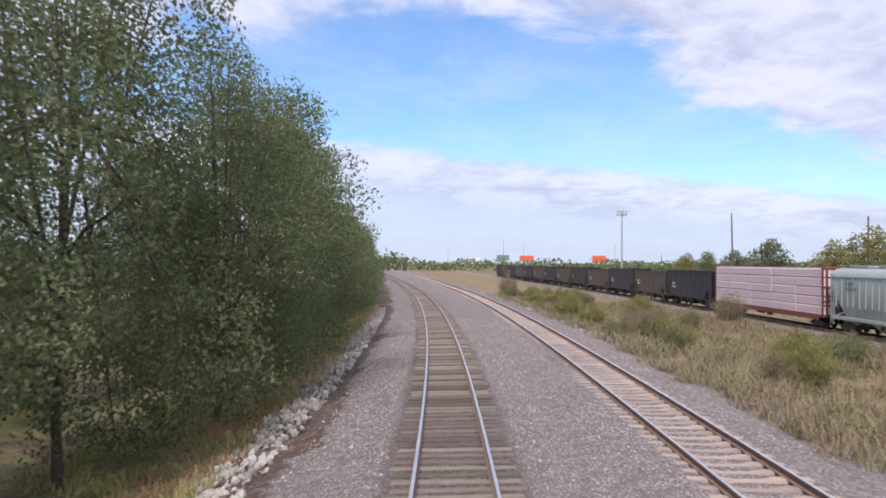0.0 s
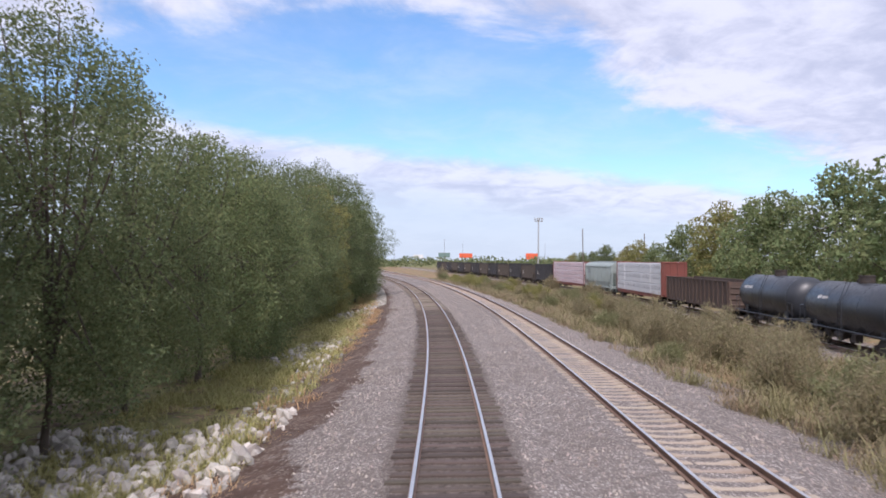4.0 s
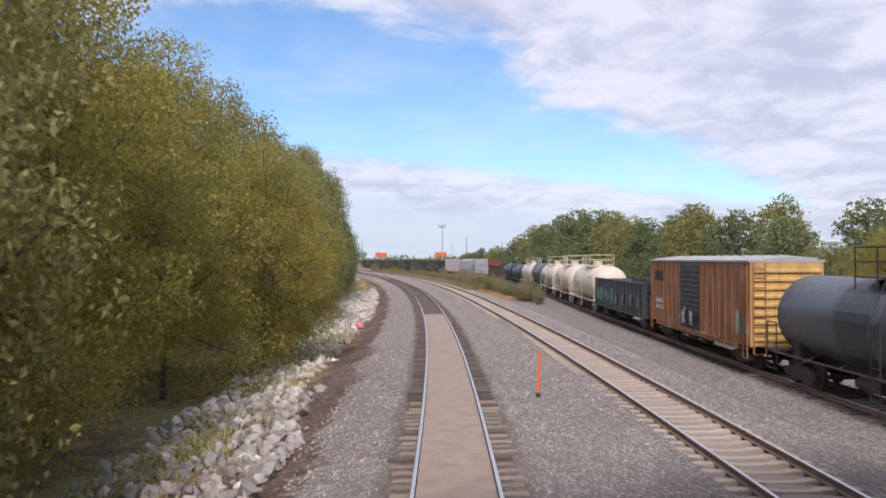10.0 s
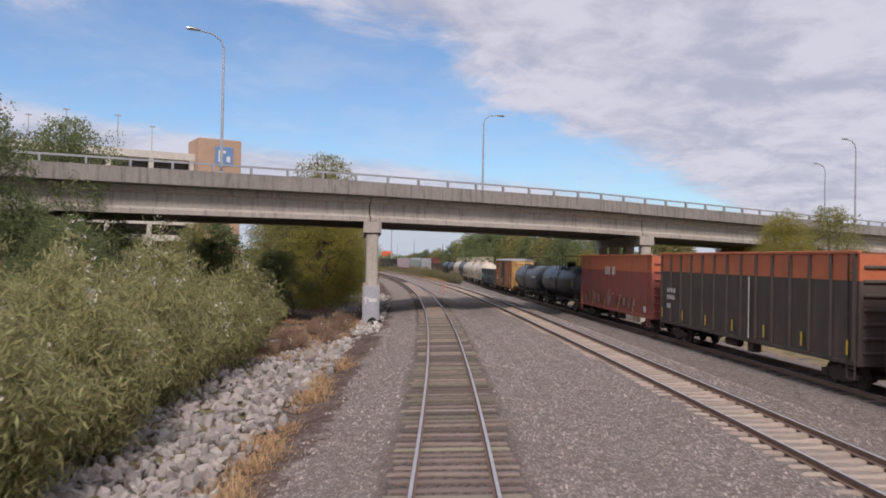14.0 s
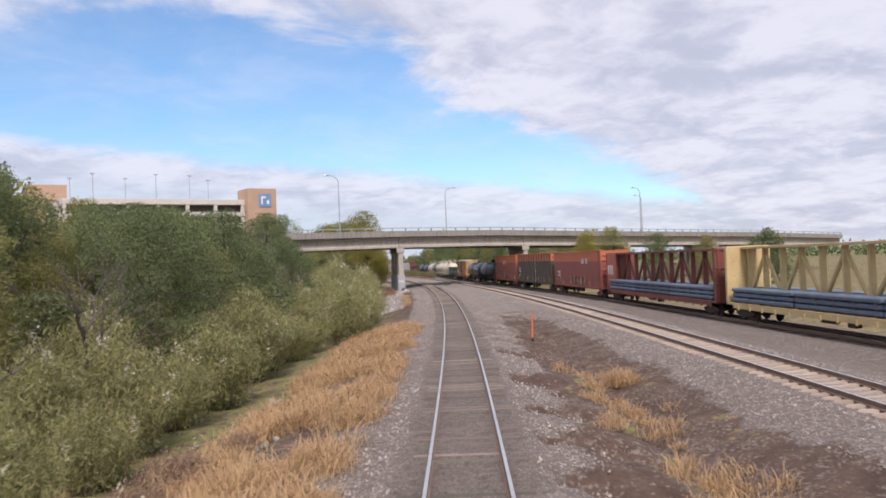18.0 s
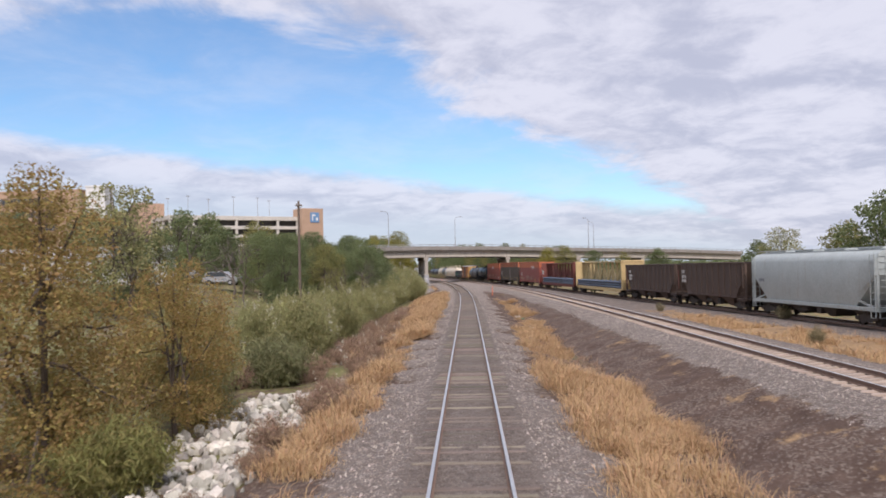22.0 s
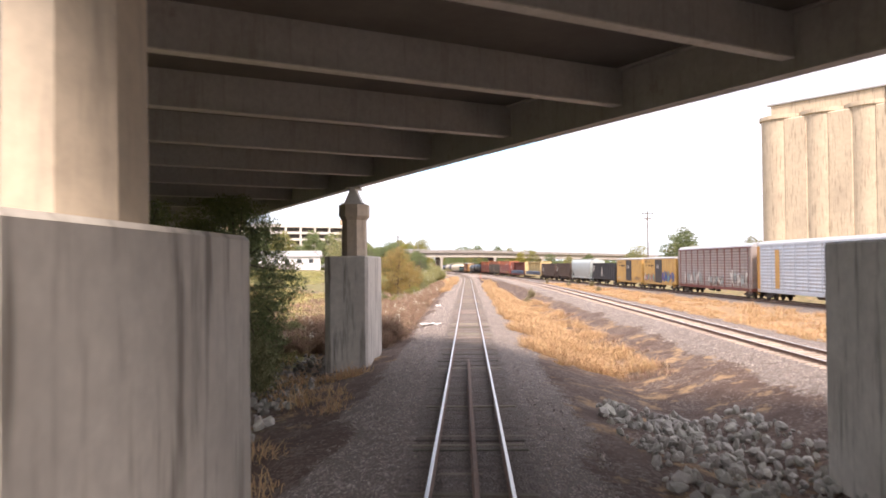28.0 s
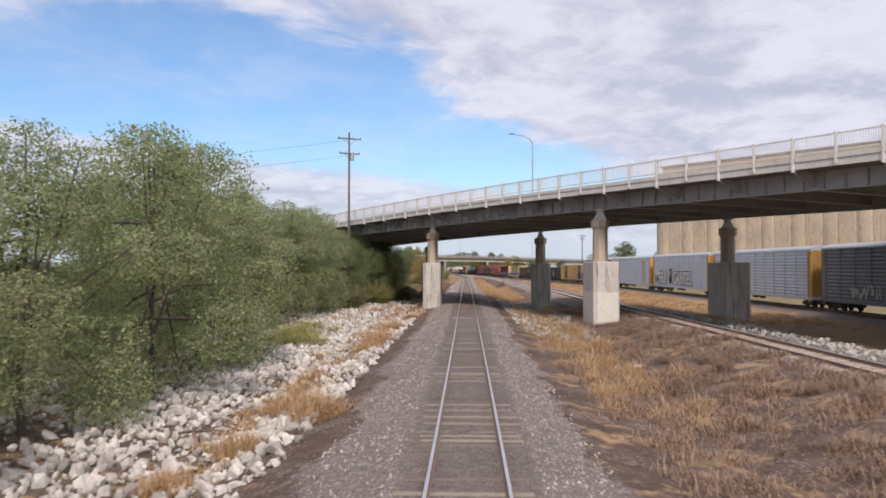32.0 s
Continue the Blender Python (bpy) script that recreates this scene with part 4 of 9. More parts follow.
def lamp_post(at, height, arm, arm_dir, material, label, group=""):
    """A street lamp on a tapered mast with a curved arm."""
    ob = thing("street_lamp", label, "street lamp", group)
    ob.location = at
    part("mast", Shape().tube((0, 0, 0), (0, 0, height - 0.9), 0.11, 0.065, 8), material, ob, smooth=40)
    d = Vector((arm_dir[0], arm_dir[1], 0)).normalized()
    pts = [Vector((0, 0, height - 0.9)), d * arm * 0.12 + Vector((0, 0, height - 0.45)), d * arm * 0.45 + Vector((0, 0, height - 0.12)), d * arm + Vector((0, 0, height))]
    sh = Shape()
    for a, b in zip(pts, pts[1:]):
        sh.tube(a, b, 0.055, 0.045, 6)
    part("arm", sh, material, ob, smooth=40)
    head_ = Shape().loft([[tuple(d * (arm + x) + Vector((-d.y, d.x, 0)) * (y * w) + Vector((0, 0, height + z))) for y, z in ((-1, 0), (-0.7, 0.09), (0.7, 0.09), (1, 0), (0.6, -0.07), (-0.6, -0.07))]
                          for x, w in ((-0.1, 0.06), (0.15, 0.15), (0.55, 0.17), (0.75, 0.06))])
    part("lamp_head", head_, material, ob, smooth=50)
    part("base_plate", Shape().box(-0.22, 0.22, -0.22, 0.22, 0, 0.08, 0.02), material, ob)
    return ob


for u, w, h, sgn in ((-9.9, 0.1, 8.9, -1), (18.4, B1_W - 0.2, 8.8, 1), (56.2, 0.1, 8.8, -1), (70.6, B1_W - 0.1, 8.9, -1)):
    lamp_post(b1(u, w, b1_top(u)), h, 1.6, B1_U * sgn, GALV, "grey steel street lamp with a single arm on the bridge", "street lamps on the girder bridge")

# ---- the steel plate-girder bridge on tall pedestals ----
B2_O = Vector((-110.06, -484.72, 0))
B2_U = Vector((1.406, -5.367, 0)).normalized()
B2_N = Vector((-B2_U.y, B2_U.x, 0))
B2_W = 19.2
B2_STEP = 5.548
B2_LOW, B2_HALF = 1.85, 2.0


def b2_curb(u):
    """Height of the kerb's top along the bridge."""
    k = u / B2_STEP
    return 10.36 + 0.059 * k - 0.007 * k * k + (0.006 * (k - 4) ** 2 if k > 4 else 0)


def b2(u, w, z):
    return tuple(B2_O + B2_U * u + B2_N * w + Vector((0, 0, z)))


def b2_strip(profile_, u0, u1, step=3.0):
    n = max(1, int((u1 - u0) / step))
    return Shape().loft([[b2(u, w, b2_curb(u) + dz) for w, dz in profile_] for u in np.linspace(u0, u1, n + 1)])


bridge2 = thing("road_bridge", "grey steel plate-girder road bridge with a white picket railing", "bridge", kind="structure")
B2A, B2B = -19 * B2_STEP, 13 * B2_STEP
part("deck", b2_strip([(0.0, -0.72), (B2_W, -0.72), (B2_W, -0.35), (0.0, -0.35)], B2A, B2B), UNDERSIDE_CONCRETE, bridge2)
for w0 in (0.0, B2_W - 0.4):
    part("kerb", b2_strip([(w0 - 0.06, -0.70), (w0 - 0.06, -0.30), (w0 - 0.12, -0.26), (w0 - 0.12, 0.0), (w0 + 0.40, 0.0), (w0 + 0.40, -0.70)], B2A, B2B), KERB_WHITE, bridge2, "dull white concrete kerb with a ledge")
GIRDERS2 = (B2_HALF, 17.0)
for w0 in GIRDERS2:
    lo = -B2_LOW - 0.018 * (w0 - B2_HALF)
    part("girder", b2_strip([(w0 - 0.22, lo), (w0 + 0.22, lo), (w0 + 0.22, lo + 0.05), (w0 + 0.012, lo + 0.05), (w0 + 0.012, -0.78), (w0 + 0.22, -0.78), (w0 + 0.22, -0.722), (w0 - 0.22, -0.722),
                             (w0 - 0.22, -0.78), (w0 - 0.012, -0.78), (w0 - 0.012, lo + 0.05), (w0 - 0.22, lo + 0.05)], B2A, B2B), GIRDER_PAINT, bridge2)
yaw2 = math.atan2(B2_U.y, B2_U.x)
stiff = Shape().box(-0.012, 0.012, -0.19, -0.014, -B2_LOW + 0.06, -0.79).mesh("stiffener", GIRDER_PAINT)
brk_ = Shape().add([(x, y, z) for x in (-0.07, 0.07) for y, z in ((0.0, -0.73), (0.0, -0.90), (B2_HALF - 0.02, -1.62), (B2_HALF - 0.02, -0.73))], [(0, 1, 2, 3), (7, 6, 5, 4), (0, 4, 5, 1), (1, 5, 6, 2), (2, 6, 7, 3), (3, 7, 4, 0)]).mesh("bracket", GIRDER_PAINT)
rail_post2 = Shape().box(-0.07, 0.07, -0.19, 0.0, -0.62, 1.26, 0.02).mesh("rail_post", WHITE_PAINT)
rail_post3 = Shape().box(-0.08, 0.08, -0.20, 0.02, -0.86, 1.26, 0.02).mesh("rail_post", WHITE_PAINT)
pickets2 = Shape()
for x in np.arange(0.20, 2.65, 0.145):
    pickets2.box(x - 0.013, x + 0.013, -0.10, -0.074, 0.20, 1.10)
panel_mesh = pickets2.mesh("picket_panel", WHITE_PAINT)
slope = lambda u: math.atan2(b2_curb(u + 1) - b2_curb(u - 1), 2)
for u in np.arange(B2A + 0.7, B2B, B2_STEP / 4):
    ob = part("stiffener", stiff, None, bridge2)
    ob.matrix_basis = Matrix.Translation(b2(u, B2_HALF, b2_curb(u))) @ Matrix.Rotation(yaw2, 4, "Z")
for k in range(-18, 12):
    u = k * B2_STEP
    ob = part("bracket", brk_, None, bridge2, "")
    ob.matrix_basis = Matrix.Translation(b2(u, 0.02, b2_curb(u))) @ Matrix.Rotation(yaw2, 4, "Z")
    beam = part("floor_beam", Shape().box(-0.012, 0.012, B2_HALF + 0.02, 16.98, -1.78, -0.73), GIRDER_PAINT, bridge2)
    beam.matrix_basis = Matrix.Translation(b2(u, 0.0, b2_curb(u))) @ Matrix.Rotation(yaw2, 4, "Z")
    part("flange", Shape().box(-0.17, 0.17, B2_HALF + 0.24, 16.76, -1.82, -1.782), WHITE_PAINT, beam, "pale lower flange of the floor beam")
for k in range(-36, 24):
    u = k * B2_STEP / 2
    for w0 in (0.0, B2_W + 0.1):
        at_ = Matrix.Translation(b2(u, w0, b2_curb(u))) @ Matrix.Rotation(yaw2, 4, "Z")
        part("rail_post", rail_post2 if k % 2 else rail_post3, None, bridge2).matrix_basis = at_
        if w0 == 0.0:
            part("picket_panel", panel_mesh, None, bridge2).matrix_basis = at_ @ Matrix.Rotation(-slope(u + 1.3), 4, "Y")
for w0 in (-0.13, B2_W - 0.03):
    for z in (1.10, 0.14):
        part("hand_rail", b2_strip([(w0, z), (w0 + 0.09, z), (w0 + 0.09, z + 0.07), (w0, z + 0.07)], B2A, B2B), WHITE_PAINT, bridge2)


def pedestal_pier(px, py, top, deck_low, wide, label, note_, w_):
    """A tall pale pedestal that carries a many-sided column and a steel bearing."""
    ob = thing("bridge_pier", label, "bridge pier", "piers of the plate-girder bridge")
    ob.matrix_basis = Matrix.Translation((px, py, 0)) @ Matrix.Rotation(heading(-505), 4, "Z")
    L = 6.0
    c_ = 0.30
    outline = [(-wide / 2, -L / 2 + c_), (-wide / 2 + c_, -L / 2), (wide / 2 - c_ * 0.4, -L / 2), (wide / 2, -L / 2 + c_ * 0.4), (wide / 2, L / 2 - c_), (wide / 2 - c_, L / 2), (-wide / 2 + c_, L / 2), (-wide / 2, L / 2 - c_)]
    ped = part("pedestal", Shape().loft([[(x * q, y * (1 - (1 - q) * 0.3), z) for x, y in outline] for z, q in ((-2.0, 1.0), (top - 0.06, 1.0), (top, 0.95))]), PEDESTAL, ob, "pale concrete pedestal with rain streaks")
    if "between the tracks" in note_ and w_ < 5:
        # sunlight on the pedestal's lower half, put in as a paler cream skin
        part("painted_band", Shape().loft([[(x * 1.006, y * 1.002, z) for x, y in outline] for z in (-2.0, 1.95)]), SUNLIT_CREAM, ped, "pale lower half with sunlight put into the colour")
    col_top = deck_low - 0.85

    def ring(r, ry, z):
        return [(r * math.cos(a), ry * math.sin(a), z) for a in (math.pi / 8 + math.pi / 4 * k for k in range(8))]

    part("column", Shape().loft([ring(0.62, 0.95, top), ring(0.60, 0.92, col_top - 0.75), ring(0.76, 1.10, col_top - 0.55), ring(0.76, 1.10, col_top)]), TAN_CONCRETE, ob, "tan concrete column")
    b = Shape().box(-0.55, 0.55, -0.6, 0.6, col_top, col_top + 0.08)
    b.add([(x * 0.42, y * 0.5, col_top + 0.08) for x in (-1, 1) for y in (-1, 1)] + [(x * 0.14, y * 0.5, col_top + 0.72) for x in (-1, 1) for y in (-1, 1)],
          [(0, 1, 3, 2), (4, 6, 7, 5), (0, 2, 6, 4), (1, 5, 7, 3), (0, 4, 5, 1), (2, 3, 7, 6)])
    b.tube((0, -0.55, col_top + 0.70), (0, 0.55, col_top + 0.70), 0.14, n=10)
    b.box(-0.35, 0.35, -0.45, 0.45, col_top + 0.76, deck_low + 0.02)
    part("bearing", b, WHITE_PAINT, ob, "pale grey steel rocker bearing")
    return ob


for u, w, wide, note in ((-30.0, 2.0, 2.0, "by the bank"), (-30.0, 17.0, 2.0, "beside the main track"), (-2.6, 1.85, 1.9, "beside the main track"), (-2.4, 16.75, 1.85, "between the tracks"),
                         (24.9, 2.0, 2.0, "between the tracks"), (24.9, 17.45, 2.05, "beside the siding"), (52.4, 2.0, 2.1, "beyond the siding"), (52.4, 17.0, 2.1, "beyond the siding")):
    px, py, _ = b2(u, w, 0)
    pedestal_pier(px, py, 4.36, b2_curb(u) - B2_LOW - 0.018 * (w - B2_HALF), wide, "tan column on a pale concrete pedestal " + note, note, w)
lamp_post(b2(-3.75, 16.6, b2_curb(-3.75)), 9.7, 2.9, -B2_N, GALV, "grey steel street lamp with a curved arm on the bridge", "street lamps on the plate-girder bridge")

# ---- parked freight cars ----
RUST_RED = paint("rust_red_car_paint", (0.205, 0.060, 0.045), (0.13, 0.045, 0.036), grain=0.7, rough=0.7, stain=(0.10, 0.055, 0.040), stain_at=(0.58, 0.72), streak=(0.09, 0.05, 0.04), streak_at=(0.54, 0.76))
FADED_RED = paint("faded_red_car_paint", (0.33, 0.085, 0.068), (0.25, 0.072, 0.058), grain=0.6, rough=0.65, stain=(0.20, 0.10, 0.075), stain_at=(0.52, 0.68), streak=(0.16, 0.075, 0.058), streak_at=(0.50, 0.72))
ORANGE = paint("orange_car_paint", (0.55, 0.165, 0.070), (0.44, 0.135, 0.062), grain=0.7, rough=0.6, stain=(0.30, 0.11, 0.06), stain_at=(0.6, 0.78), streak=(0.32, 0.10, 0.05), streak_at=(0.56, 0.8))
CHIP_BROWN = paint("dark_brown_car_steel", (0.090, 0.075, 0.062), (0.060, 0.050, 0.044), grain=0.8, rough=0.75, stain=(0.13, 0.075, 0.05), stain_at=(0.60, 0.75), streak=(0.14, 0.10, 0.075), streak_at=(0.56, 0.8))
HOPPER_BROWN = paint("brown_hopper_steel", (0.105, 0.072, 0.056), (0.070, 0.050, 0.042), grain=0.8, rough=0.8, stain=(0.15, 0.085, 0.058), stain_at=(0.58, 0.75), streak=(0.045, 0.036, 0.032), streak_at=(0.55, 0.8))
HOPPER_BLACK = paint("black_hopper_steel", (0.040, 0.040, 0.046), (0.028, 0.028, 0.032), grain=0.8, rough=0.65, stain=(0.08, 0.055, 0.045), stain_at=(0.62, 0.78), streak=(0.075, 0.065, 0.06), streak_at=(0.58, 0.8))
GREY_CAR = paint("pale_grey_car_paint", (0.43, 0.48, 0.475), (0.35, 0.39, 0.385), grain=0.6, rough=0.55, stain=(0.26, 0.20, 0.16), stain_at=(0.66, 0.78), streak=(0.30, 0.28, 0.25), streak_at=(0.58, 0.82))
GREEN_GREY = paint("grey_green_car_paint", (0.36, 0.42, 0.40), (0.28, 0.33, 0.32), grain=0.6, rough=0.6, stain=(0.20, 0.14, 0.11), stain_at=(0.60, 0.72), streak=(0.19, 0.18, 0.165), streak_at=(0.56, 0.8))
CREAM = paint("cream_tank_paint", (0.66, 0.585, 0.47), (0.56, 0.485, 0.38), grain=0.6, rough=0.5, stain=(0.34, 0.235, 0.15), stain_at=(0.64, 0.78), streak=(0.38, 0.28, 0.19), streak_at=(0.60, 0.85))
BLACK_TANK = paint("black_tank_paint", (0.028, 0.032, 0.040), (0.045, 0.050, 0.058), grain=0.6, rough=0.42, stain=(0.085, 0.075, 0.065), stain_at=(0.62, 0.8))
GREY_TANK = paint("grey_black_tank_paint", (0.085, 0.095, 0.108), (0.060, 0.068, 0.078), grain=0.6, rough=0.42, stain=(0.14, 0.12, 0.10), stain_at=(0.62, 0.8))
YELLOW = paint("yellow_car_paint", (0.60, 0.385, 0.125), (0.50, 0.315, 0.105), grain=0.7, rough=0.6, stain=(0.34, 0.20, 0.10), stain_at=(0.55, 0.72), streak=(0.27, 0.18, 0.11), streak_at=(0.52, 0.74))
BEAM_YELLOW = paint("straw_yellow_beam_paint", (0.58, 0.44, 0.215), (0.47, 0.355, 0.175), grain=0.9, rough=0.65, stain=(0.32, 0.20, 0.09), stain_at=(0.60, 0.76), streak=(0.28, 0.18, 0.09), streak_at=(0.58, 0.82))
BOX_RUST = paint("orange_rust_boxcar", (0.37, 0.165, 0.065), (0.25, 0.105, 0.048), grain=0.6, rough=0.75, stain=(0.40, 0.28, 0.18), stain_at=(0.52, 0.64), stain_size=0.7, streak=(0.13, 0.065, 0.040), streak_at=(0.46, 0.66))
BOX_BLACK = paint("black_door_paint", (0.045, 0.043, 0.045), (0.07, 0.065, 0.062), grain=0.8, rough=0.7, stain=(0.30, 0.29, 0.27), stain_at=(0.62, 0.70))
GON_BLUE = paint("blue_black_gondola", (0.060, 0.080, 0.095), (0.085, 0.075, 0.068), grain=0.8, rough=0.75, stain=(0.20, 0.13, 0.08), stain_at=(0.58, 0.72), streak=(0.26, 0.27, 0.25), streak_at=(0.60, 0.82))
RACK_SILVER = paint("silver_rack_panel", (0.54, 0.60, 0.67), (0.45, 0.50, 0.56), grain=0.5, rough=0.5, metal=0.25, stain=(0.28, 0.25, 0.22), stain_at=(0.64, 0.8), streak=(0.33, 0.32, 0.31), streak_at=(0.58, 0.82))
RACK_RUST = paint("rusty_rack_panel", (0.34, 0.305, 0.29), (0.245, 0.20, 0.185), grain=0.4, rough=0.6, metal=0.1, stain=(0.20, 0.115, 0.085), stain_at=(0.52, 0.72), stain_size=0.4, streak=(0.17, 0.10, 0.08), streak_at=(0.52, 0.8))
RACK_DARK = paint("dark_grey_rack_panel", (0.20, 0.205, 0.22), (0.145, 0.145, 0.155), grain=0.4, rough=0.6, stain=(0.13, 0.09, 0.07), stain_at=(0.56, 0.75))
RACK_ROOF = paint("dull_roof_metal", (0.46, 0.47, 0.48), (0.36, 0.37, 0.38), grain=0.6, rough=0.5, metal=0.3)
RACK_YELLOW = paint("ochre_rack_paint", (0.58, 0.34, 0.10), (0.48, 0.28, 0.09), grain=0.7, rough=0.6, streak=(0.25, 0.15, 0.07), streak_at=(0.56, 0.8))
PINK_WRAP = paint("pink_white_lumber_wrap", (0.72, 0.60, 0.625), (0.64, 0.53, 0.555), grain=1.0, rough=0.45)
WHITE_WRAP = paint("white_lumber_wrap", (0.76, 0.775, 0.80), (0.66, 0.68, 0.71), grain=1.0, rough=0.4)
WRAP_PRINT = paint("dark_wrap_print", (0.16, 0.17, 0.20), grain=2, spread=0.3, rough=0.5)
RED_PRINT = paint("dull_red_wrap_print", (0.42, 0.17, 0.22), grain=2, spread=0.3, rough=0.5)
BLUE_LOAD = paint("blue_grey_bundles", (0.115, 0.155, 0.215), (0.085, 0.115, 0.165), grain=1.2, rough=0.55, per_object=0.3)
TEAL_STAIN = paint("teal_spray_paint", (0.16, 0.40, 0.40), (0.22, 0.47, 0.46), grain=1.5, rough=0.6)
WORN_PALE = paint("worn_pale_spray_paint", (0.52, 0.44, 0.36), (0.34, 0.24, 0.18), grain=2.5, rough=0.7)
PALE_MARK = paint("pale_stencil_paint", (0.72, 0.70, 0.66), grain=2, spread=0.3, rough=0.6)
YELLOW_MARK = paint("yellow_reflector", (0.75, 0.52, 0.06), grain=2, spread=0.2, rough=0.4)
PURPLE_SPRAY = paint("violet_spray_paint", (0.22, 0.16, 0.42), grain=1.5, spread=0.3, rough=0.6)
GREEN_SPRAY = paint("green_spray_paint", (0.14, 0.42, 0.16), grain=1.5, spread=0.3, rough=0.6)
BLUE_SPRAY = paint("blue_spray_paint", (0.08, 0.17, 0.45), grain=1.5, spread=0.3, rough=0.6)
PINK_SPRAY = paint("pink_spray_paint", (0.62, 0.30, 0.38), grain=1.5, spread=0.3, rough=0.6)


def _truck_meshes():
    fr = Shape()
    for x in (-0.99, 0.99):
        a, b = x - 0.09, x + 0.09
        fr.loft([[(a, y, z0), (b, y, z0), (b, y, z1), (a, y, z1)] for y, z0, z1 in ((-1.22, 0.40, 0.58), (-0.80, 0.36, 0.66), (-0.42, 0.26, 0.74), (0.42, 0.26, 0.74), (0.80, 0.36, 0.66), (1.22, 0.40, 0.58))])
        for y in (-0.88, 0.88):
            fr.box(x - 0.13, x + 0.13, y - 0.16, y + 0.16, 0.34, 0.62, 0.04)
        for y in (-0.13, 0.13):
            fr.tube((x, y, 0.34), (x, y, 0.62), 0.09, n=8)
    fr.box(-1.1, 1.1, -0.2, 0.2, 0.60, 0.86, 0.04)
    w = Shape()
    ring = lambda x, r: [(x, r * math.cos(q), 0.46 + r * math.sin(q)) for q in (2 * math.pi * k / 18 for k in range(18))]
    for sg in (-1, 1):
        w.loft([ring(sg * 0.685, 0.49), ring(sg * 0.712, 0.49), ring(sg * 0.716, 0.46), ring(sg * 0.82, 0.452), ring(sg * 0.82, 0.36), ring(sg * 0.79, 0.34), ring(sg * 0.79, 0.14), ring(sg * 0.86, 0.12)])
    w.tube((-0.95, 0, 0.46), (0.95, 0, 0.46), 0.08, n=8)
    cp = Shape().box(-0.16, 0.16, -0.75, 0.0, 0.74, 0.98, 0.04).box(-0.24, 0.24, -0.86, -0.55, 0.70, 1.02, 0.05)
    return fr.mesh("side_frame", BLACK_IRON), w.mesh("wheelset", BLACK_IRON, 40), cp.mesh("coupler", BLACK_IRON)


TRUCK, WHEELS, COUPLER = _truck_meshes()


AIR_TANK = Shape().tube((-0.9, 0.6, 0.72), (-0.9, 1.9, 0.72), 0.2, n=10).mesh("air_tank", BLACK_IRON)
BRAKE_VALVE = Shape().box(-1.2, -0.8, -1.4, -0.8, 0.5, 0.95, 0.03).mesh("brake_valve", BLACK_IRON)


def running_gear(car, L):
    for sg in (-1, 1):
        t = new("truck")
        t.parent = car
        t.location = (0, sg * (L / 2 - 2.0), 0)
        part("side_frame", TRUCK, None, t)
        for y in (-0.88, 0.88):
            part("wheelset", WHEELS, None, t).location = (0, y, 0)
        c = part("coupler", COUPLER, None, car)
        c.matrix_basis = Matrix.Translation((0, sg * L / 2, 0)) @ Matrix.Rotation(math.pi if sg > 0 else 0, 4, "Z")
    part("centre_sill", Shape().box(-0.32, 0.32, -L / 2 + 0.02, L / 2 - 0.02, 0.78, 1.12), BLACK_IRON, car)
    part("air_tank", AIR_TANK, None, car)
    part("brake_valve", BRAKE_VALVE, None, car)


def ladder(car, x, y, z0, z1, material, along_x=False):
    sh = Shape()
    for k in range(int((z1 - z0) / 0.38) + 1):
        z = z0 + k * 0.38
        if along_x:
            sh.box(x - 0.24, x + 0.24, y - 0.015, y + 0.015, z, z + 0.03)
        else:
            sh.box(x - 0.015, x + 0.015, y - 0.24, y + 0.24, z, z + 0.03)
    for q in (-0.24, 0.24):
        if along_x:
            sh.box(x + q - 0.02, x + q + 0.02, y - 0.02, y + 0.02, z0, z1)
        else:
            sh.box(x - 0.02, x + 0.02, y + q - 0.02, y + q + 0.02, z0, z1)
    part("ladder", sh, material, car)


def marks(owner, x, y0, rows_, w, h, material, seed=1, name="lettering"):
    """Plain bars in place of stencilled lettering, on the side that faces the main track."""
    rnd, sh = random.Random(seed), Shape()
    for z, n in rows_:
        y = y0
        for _ in range(n):
            q = w * rnd.uniform(0.6, 1.0)
            sh.box(x - 0.004, x, y - q, y, z, z + h)
            y -= w * 1.35
    part(name, sh, material, owner)


